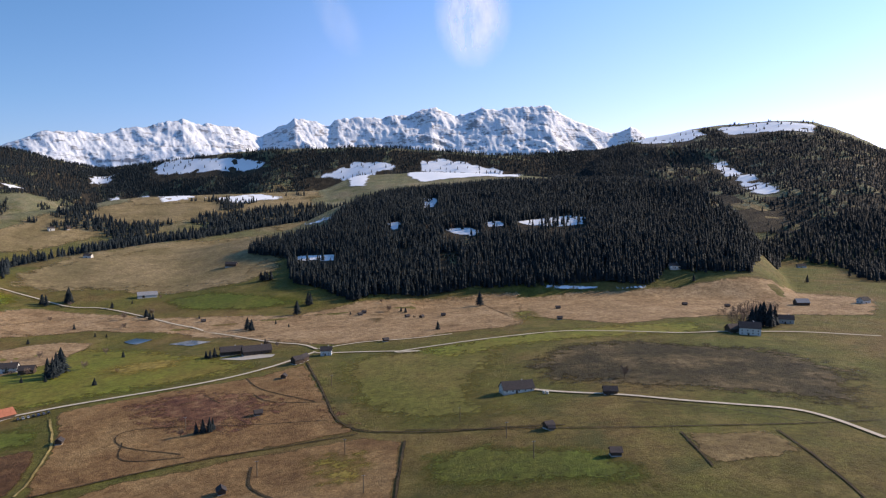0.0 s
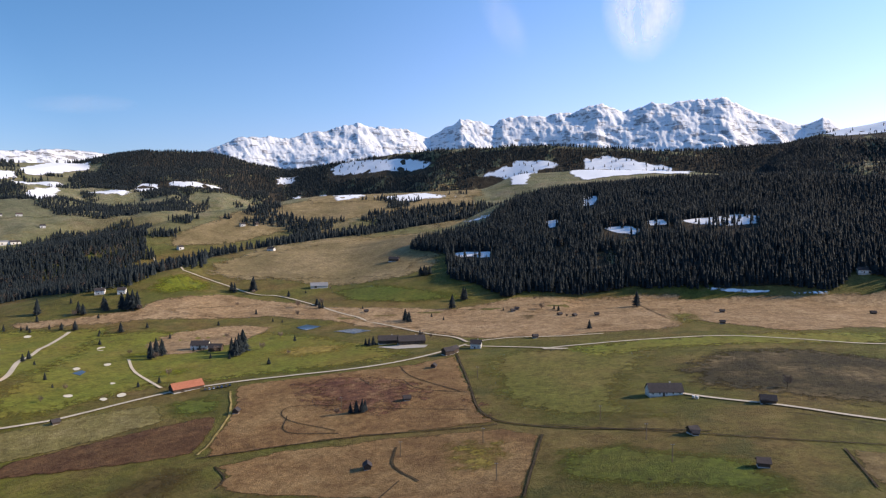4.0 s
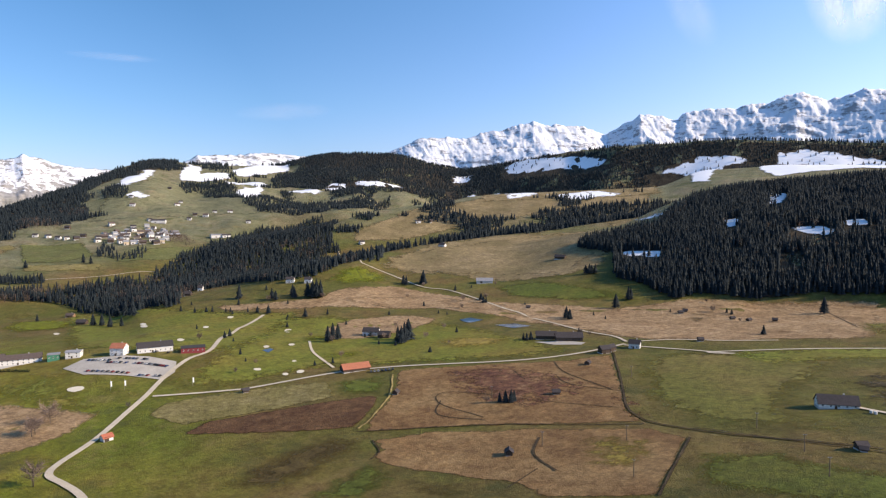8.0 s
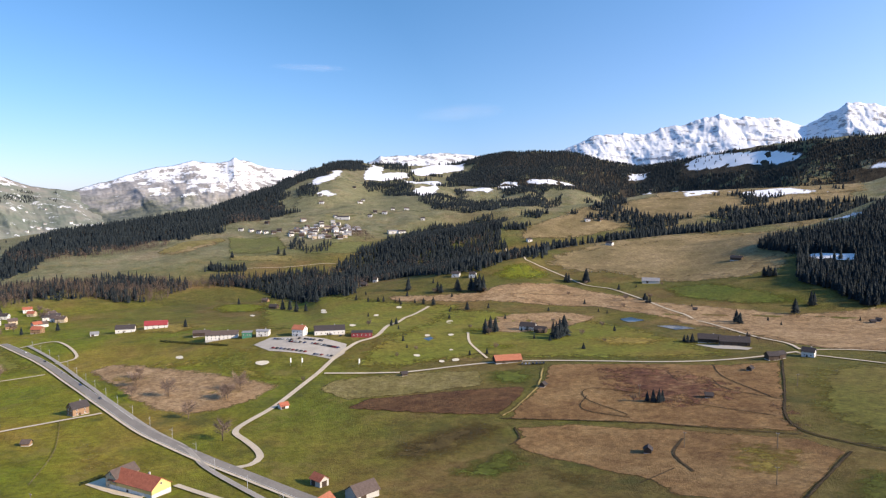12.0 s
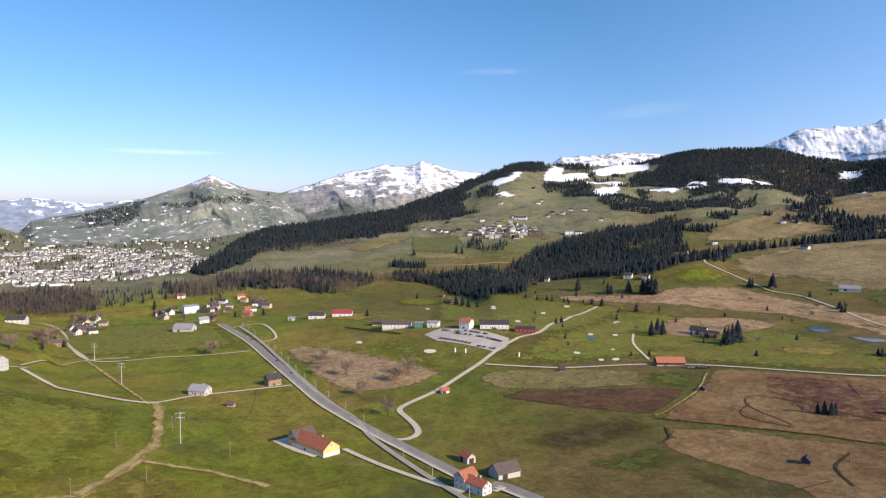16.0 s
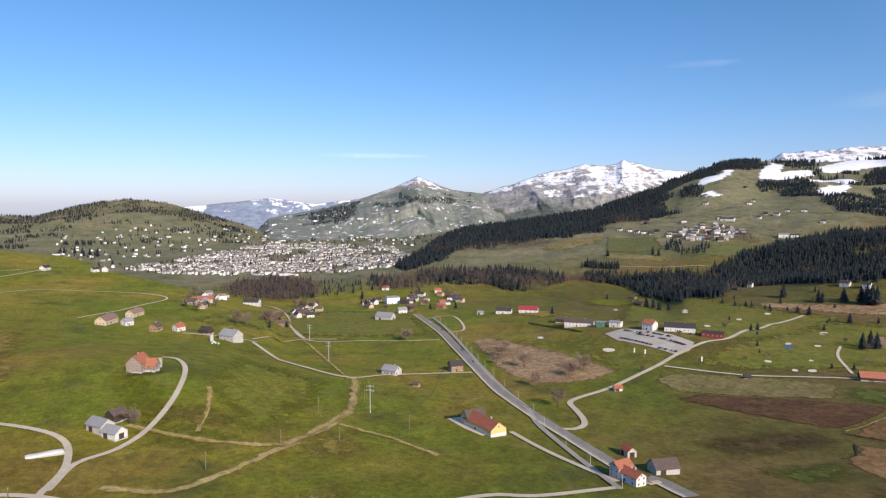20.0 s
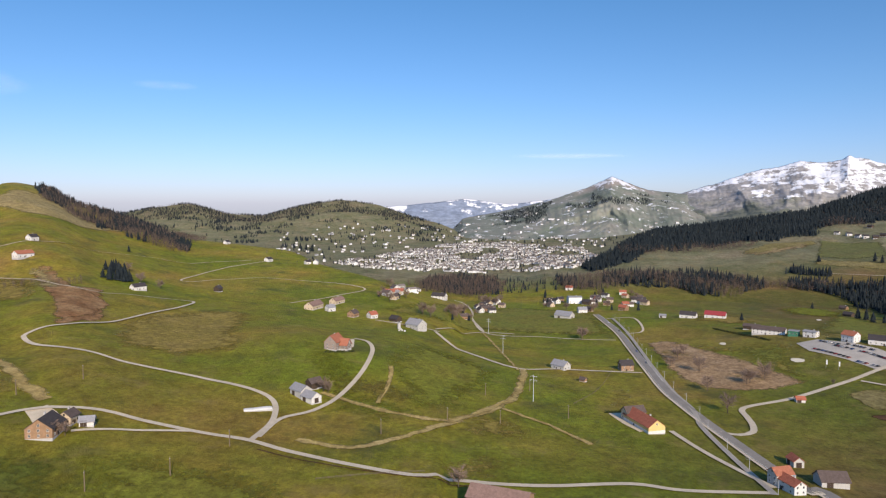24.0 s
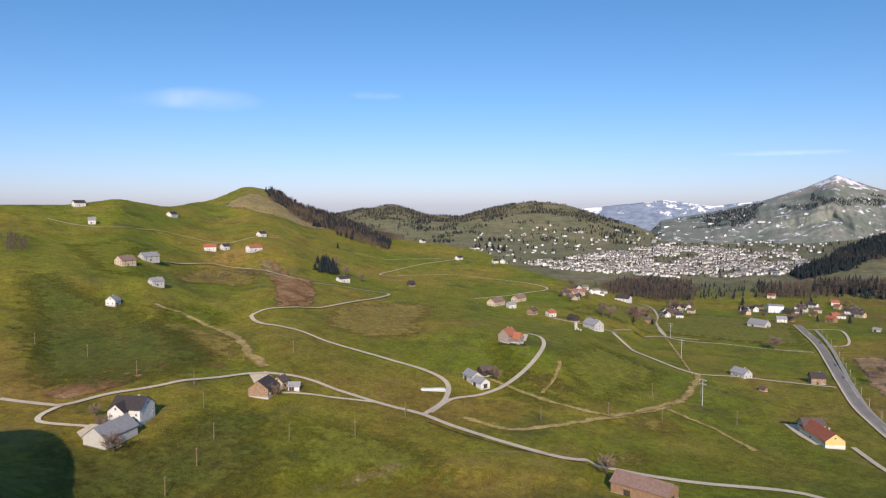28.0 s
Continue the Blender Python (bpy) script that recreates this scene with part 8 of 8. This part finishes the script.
def silage_clamp(x, y, turn, long, wide, tall):
    """A long low heap under white film, weighed down along its foot."""
    v, f = [], []
    for k in range(13):
        s = k / 12
        swell = min(1.0, 4 * min(s, 1 - s) + 0.8) * (0.94 + 0.06 * math.cos(9 * s))
        v += [(long * (s - 0.5), wide / 2 * math.cos(a), tall * swell * max(0.0, math.sin(a)) ** 0.7 - 0.2) for a in (math.pi * j / 8 for j in range(9))]
    for k in range(12):
        f += [(9 * k + j, 9 * k + j + 1, 9 * k + j + 10, 9 * k + j + 9) for j in range(8)]
    root = root_at("silage_clamp", x, y, turn, "long low silage heap under white film beside a lane", "silage heap")
    part("film", mesh_of("film", v, f, WRAP), root)
    part("kerb", mesh_of("kerb", *box_data(-long / 2 - 0.6, long / 2 + 0.6, -wide / 2 - 0.6, wide / 2 + 0.6, -1.2, 0.3, 0.1), PLINTH), root)


POST_MESH = mesh_of("post", *stem_data(-0.4, 1.2, 0.09, 0.08, 6), POLEWOOD)


def fence(points, gap):
    """Wooden posts with two rails along a line."""
    stations = along(points, 0.5, gap, 0.0)
    root = root_at("fence", stations[0][0], stations[0][1], 0, "weathered wooden pasture fence of posts and rails", "fence")
    origin = root.matrix_basis.translation.copy()
    spots = [Vector((x, y, float(surface(x, y)))) - origin for x, y, _ in stations]
    for p in spots:
        part("post", POST_MESH, root, Matrix.Translation(p))
    for p, q in zip(spots, spots[1:]):
        way = q - p
        place = Matrix.Translation(p) @ way.to_track_quat("X", "Z").to_matrix().to_4x4()
        for z in (0.55, 1.0):
            part("rail", mesh_of("rail", *box_data(0, way.length, -0.03, 0.03, z - 0.06, z + 0.06), POLEWOOD), root, place)


def silo(x, y):
    root = root_at("silo", x, y, 0, "pale grey round farm silo beside a barn", "silo")
    part("wall", mesh_of("wall", *lathe([(1.9, -1), (1.9, 6.8)], 20), PLINTH), root)
    part("roof", mesh_of("roof", *lathe([(2.0, 6.8), (1.9, 7.0), (0.3, 7.9)], 20), GREYROOF), root)


def hedge(a, b, tall):
    """A clipped hedge: many small leafy clumps along a line."""
    a, b = Vector(a), Vector(b)
    rng = np.random.RandomState(int(abs(a.x)))
    v, f = [], []
    n = int((b - a).length / 0.45)
    for k in range(n):
        for _ in range(4):
            p = a.lerp(b, (k + rng.rand()) / n)
            x, y = p.x + rng.uniform(-0.6, 0.6), p.y + rng.uniform(-0.6, 0.6)
            z, r = float(surface(x, y)) + rng.uniform(0, tall), rng.uniform(0.35, 0.6)
            m = len(v)
            v += [(x + r * rng.uniform(-1, 1), y + r * rng.uniform(-1, 1), z + s * r) for s in (-1, 1, 0.3, -0.3)]
            f += [(m, m + 2, m + 1), (m, m + 1, m + 3), (m, m + 3, m + 2), (m + 1, m + 2, m + 3)]
    tagged(sheet("hedge", v, f, LEAFAGE, False), "dark clipped hedge along a yard", "hedge")


wrapped_bale(-579, -63)
wrapped_bale(-576, -66)
wrapped_bale(-576, -60)
wrapped_bale(-585, -65)
wrapped_bale(67, 443)
wrapped_bale(69, 441)
silage_clamp(-253, -120, 112, 17, 5.5, 1.7)
fence([(-154, -61), (-162, -41), (-172, -9)], 6.0)
fence([(-493, 150), (-398, 118), (-337, 87)], 6.0)
fence([(113, 409), (168, 384), (203, 358)], 6.0)
silo(-594, -68)
hedge((-694, 314), (-581, 335), 2.2)
hedge((-321, 107), (-327, 121), 1.6)
hedge((-375, -105), (-388, -83), 1.5)

# ---- railway and main road fittings ----
def band(name, points, left, right, lift, mat, label, category):
    v, f = strip(smooth_line(points, 4.0), left, right, lift, 2)
    return tagged(sheet(name, v, f, mat), label, category, kind="structure")


MARK = material("road_paint", plain((0.62, 0.62, 0.6), 0.15, 2.0))
for o in (-3.4, 3.4):
    band("road_marking", MAIN_ROAD, o - 0.12, o + 0.12, 0.6, MARK, "white painted edge line of the main road", "marking")
band("pavement_footway", MAIN_ROAD, -6.2, -4.2, 0.6, GRAVEL, "pale footway along the main road", "footway")
for o in (-0.55, 0.45):
    v, f = strip(smooth_line(RAIL_LINE, 4.0), o, o + 0.12, 0.8, 2)
    tagged(sheet("railway_rail", v, f, RAIL), "worn steel rail of the narrow-gauge line", "rail", kind="structure")
MAST_MESH = mesh_of("post", *box_data(-0.1, 0.1, -0.1, 0.1, -0.5, 7.2, 0.03), METAL)
BRACKET = mesh_of("bracket", *joined(box_data(-0.03, 0.03, -2.4, 0.0, 6.5, 6.56), box_data(-0.03, 0.03, -2.2, 0.0, 5.7, 5.75)), METAL)
for x, y, a in along(RAIL_LINE, 12, 38, 2.6):
    root = root_at("overhead_line_mast", x, y, a, "pale steel railway overhead line mast", "mast", "railway masts")
    part("post", MAST_MESH, root)
    part("bracket", BRACKET, root)


# ---- cars ----
def car_paint(colour):
    def build(t, b):
        b.inputs["Base Color"].default_value = (*colour, 1)
        b.inputs["Coat Weight"].default_value = 0.6
        b.inputs["Metallic"].default_value = 0.2
    return material("car_paint", build, 0.35)


PAINTS = {"white": car_paint((0.7, 0.7, 0.7)), "black": car_paint((0.015, 0.015, 0.018)), "silver": car_paint((0.35, 0.36, 0.38)), "blue": car_paint((0.03, 0.06, 0.16)), "dark red": car_paint((0.22, 0.02, 0.02)), "grey": car_paint((0.1, 0.1, 0.11))}
TYRE = material("tyre_rubber", plain((0.02, 0.02, 0.02), 0.2, 3.0), 0.8)


def wheel_mesh():
    v, f = [], []
    for k, (o, r) in enumerate(((-0.11, 0.29), (-0.08, 0.33), (0.08, 0.33), (0.11, 0.29))):
        v += [(r * math.cos(6.2832 * j / 12), o, r * math.sin(6.2832 * j / 12)) for j in range(12)]
    for k in range(3):
        f += [(12 * k + j, 12 * k + (j + 1) % 12, 12 * k + 12 + (j + 1) % 12, 12 * k + 12 + j) for j in range(12)]
    f += [tuple(range(11, -1, -1)), tuple(range(36, 48))]
    return mesh_of("wheel", v, f, TYRE)


WHEEL = wheel_mesh()


def shell(profile, half, inset):
    """A body drawn out from its side view, with the upper corners drawn in."""
    n = len(profile)
    top = max(z for _, z in profile)
    v = []
    for s in (-1, 1):
        v += [(x, s * (half - inset * max(0, z - 0.6) / max(0.1, top - 0.6)), z) for x, z in profile]
    f = [tuple(range(n)), tuple(range(2 * n - 1, n - 1, -1))] + [(j, n + j, n + (j + 1) % n, (j + 1) % n) for j in range(n)]
    return v, f


BODY = shell([(-2.15, 0.25), (2.15, 0.25), (2.2, 0.6), (2.0, 0.78), (1.0, 0.95), (-1.9, 1.0), (-2.2, 0.85)], 0.88, 0.06)
CABIN = shell([(0.95, 0.94), (0.3, 1.42), (-1.3, 1.46), (-1.95, 0.98)], 0.8, 0.16)
CAR_BODY = {k: mesh_of("body", *BODY, m) for k, m in PAINTS.items()}
CAR_CABIN = mesh_of("cabin", *CABIN, GLASS)
CAR_ROOF = {k: mesh_of("roof", *box_data(-1.25, 0.25, -0.62, 0.62, 1.44, 1.49, 0.05), m) for k, m in PAINTS.items()}


def car(x, y, turn, colour, label):
    root = root_at("car", x, y, turn, label, "car", "cars")
    root.matrix_basis = Matrix.Translation((0, 0, 0.55)) @ root.matrix_basis
    part("body", CAR_BODY[colour], root)
    part("cabin", CAR_CABIN, root)
    part("roof", CAR_ROOF[colour], root)
    for wx in (-1.35, 1.35):
        for wy in (-0.8, 0.8):
            part("wheel", WHEEL, root, pose(wx, wy, 0.33))


COLOURS = ["white", "black", "silver", "blue", "grey", "black", "dark red", "grey", "black", "silver"]
for (ax, ay), (bx, by), n in CAR_ROWS:
    heading = math.degrees(math.atan2(by - ay, bx - ax))
    for k in range(n):
        if chance.random() < 0.12:
            continue
        colour = chance.choice(COLOURS)
        s = k / max(1, n - 1)
        car(ax + (bx - ax) * s, ay + (by - ay) * s, heading + 90 + chance.uniform(-4, 4), colour, f"{colour} car parked on gravel")
for k, (x, y, a) in enumerate(along(MAIN_ROAD, 95, 70, 1.8)[:5]):
    colour = COLOURS[k]
    car(x, y, a, colour, f"{colour} car on the main road")

# ---- far town and scattered farms ----
ROOFS = material("town_roofs", needles((0.085, 0.075, 0.07), (0.27, 0.235, 0.215)), 0.8)
WALLS = material("town_walls", needles((0.34, 0.34, 0.345), (0.76, 0.76, 0.76)), 0.8)


def town(name, poly, spacing, cover, low, high, label, seed, places=None):
    """Many small gabled houses as one mesh."""
    rng = np.random.RandomState(seed)
    if places is None:
        xs, ys = [p[0] for p in poly], [p[1] for p in poly]
        x, y = scatter(min(xs), max(xs), min(ys), max(ys), spacing, seed)
        keep = within(x, y, poly) & (0.5 + 0.5 * rough(x / 90, y / 90, 3, seed) < cover)
        x, y = x[keep], y[keep]
        z = surface(x, y)
    else:
        x, y, z = places.T
    wv, wf, rv, rf = [], [], [], []
    for cx, cy, cz in zip(x, y, z):
        big = rng.uniform(1.7, 4.0) if rng.rand() < 0.07 else 1.0
        L, W, H = rng.uniform(low, high) * big, rng.uniform(low * 0.75, high * 0.7) * big, rng.uniform(3.5, 7)
        rise = (0.36 if big == 1 else 0.1) * W
        a = rng.rand() * 3.14
        c, s = math.cos(a), math.sin(a)
        p = [(-L, -W, -3), (L, -W, -3), (L, W, -3), (-L, W, -3), (-L, -W, H), (L, -W, H), (L, W, H), (-L, W, H), (-L, 0, H + rise), (L, 0, H + rise)]
        p = [(cx + (u * c - v * s) / 2, cy + (u * s + v * c) / 2, cz + w) for u, v, w in p]
        n = len(wv)
        wv += p
        wf += [(n, n + 1, n + 5, n + 4), (n + 2, n + 3, n + 7, n + 6), (n + 1, n + 2, n + 6, n + 9, n + 5), (n + 3, n, n + 4, n + 8, n + 7)]
        n = len(rv)
        e = 0.35
        q = [(-L - 1, -W - 1, H - e), (L + 1, -W - 1, H - e), (L + 1, W + 1, H - e), (-L - 1, W + 1, H - e), (-L - 1, 0, H + rise + 0.3), (L + 1, 0, H + rise + 0.3)]
        rv += [(cx + (u * c - v * s) / 2, cy + (u * s + v * c) / 2, cz + w) for u, v, w in q]
        rf += [(n, n + 1, n + 5, n + 4), (n + 2, n + 3, n + 4, n + 5)]
    ob = sheet(name, wv + rv, wf + [tuple(k + len(wv) for k in f) for f in rf], WALLS, False)
    ob.data.materials.append(ROOFS)
    ob.data.polygons.foreach_set("material_index", [0] * len(wf) + [1] * len(rf))
    return tagged(ob, label, "town", kind="stuff")


town("town", [(-1899, -415), (-2260, -288), (-2862, -86), (-3122, 190), (-2510, 461), (-1821, 386), (-1636, 291), (-1696, 163), (-1627, -13), (-1679, -125), (-1728, -267)], 16, 0.52, 6.5, 9.5, "far town of white houses with brown roofs", 1)
town("farms", [(-1266, -435), (-3202, -941), (-3383, -748), (-3441, -503), (-3818, 43), (-3553, 490), (-2967, 731), (-2467, 544), (-3204, 195), (-2720, -192), (-2148, -441)], 78, 0.55, 8, 12, "farmhouses scattered over the far green slopes", 2)
town("farms", [(-894, -130), (-1327, -130), (-1242, -81), (-851, -73), (-829, -106)], 34, 0.7, 8, 12, "roofs of a village below the hill", 3)
town("farms", None, 0, 0, 10, 15, "white farmhouses scattered over a far mountain slope", 4, CONE_FARMS)

# ---- thin cloud ----
def cirrus(t, b, dense=0.11):
    co = t.nodes.new("ShaderNodeTexCoord").outputs["Generated"]
    ball = node(t, "Mapping")
    ball.inputs["Location"].default_value, ball.inputs["Scale"].default_value = (-1, -1, 0), (2, 2, 0)
    t.links.new(co, ball.inputs["Vector"])
    g = t.nodes.new("ShaderNodeTexGradient")
    g.gradient_type = "SPHERICAL"
    t.links.new(ball.outputs[0], g.inputs[0])
    n = noise_of(t, 0.0035, 7, 0.6, stretch=(1, 1, 0.6))
    alpha = maths(t, "MULTIPLY", maths(t, "MULTIPLY", g.outputs["Fac"], 1.6), ramp(t, n, [(0.25, (0, 0, 0)), (0.72, (1, 1, 1))]))
    b.inputs["Base Color"].default_value = (0.9, 0.9, 0.92, 1)
    b.inputs["Roughness"].default_value = 1
    t.links.new(maths(t, "MULTIPLY", alpha, dense), b.inputs["Alpha"])


CLOUD = material("thin_cloud", cirrus, 1.0)
THICK = material("white_cloud", lambda t, b: cirrus(t, b, 0.8), 1.0)


def cloud(turn, high, wide, tall, lean, label, face=0, r=4400.0, mat=CLOUD):
    c = Vector((CENTRE[0] - r * math.sin(radians(turn)), r * math.cos(radians(turn)), high))
    ob = sheet("cloud" if r > 4000 else "smoke", [(-wide, -tall, 0), (0, -tall, -wide * 0.04), (wide, -tall, 0), (-wide, tall, 0), (0, tall, -wide * 0.04), (wide, tall, 0)], [(0, 1, 4, 3), (1, 2, 5, 4)], mat)
    ob.matrix_world = Matrix.Translation(c) @ pose(0, 0, 0, 90, 0, turn + face) @ pose(0, 0, 0, 0, 0, lean)
    tagged(ob, label, ob.name.split(".")[0], kind="structure")


cloud(-1.7, 1370, 430, 330, 30, "wispy white cloud in a blue sky", 50, mat=THICK)
cloud(9.6, 1330, 300, 190, -35, "faint wispy cloud in a blue sky", 50)
cloud(130.1, 811, 420, 70, 6, "faint streak of cloud")
cloud(114.6, 866, 190, 30, 0, "faint streak of cloud")
cloud(128.5, 803, 380, 80, 0, "faint streak of cloud")
cloud(80.7, 457, 340, 16, 0, "thin flat streak of cloud")
cloud(54.9, 995, 260, 26, 0, "faint streak of cloud")
cloud(81.8, 463, 380, 18, 0, "thin flat streak of cloud")
cloud(42.4, 726, 300, 60, 4, "faint streak of cloud")
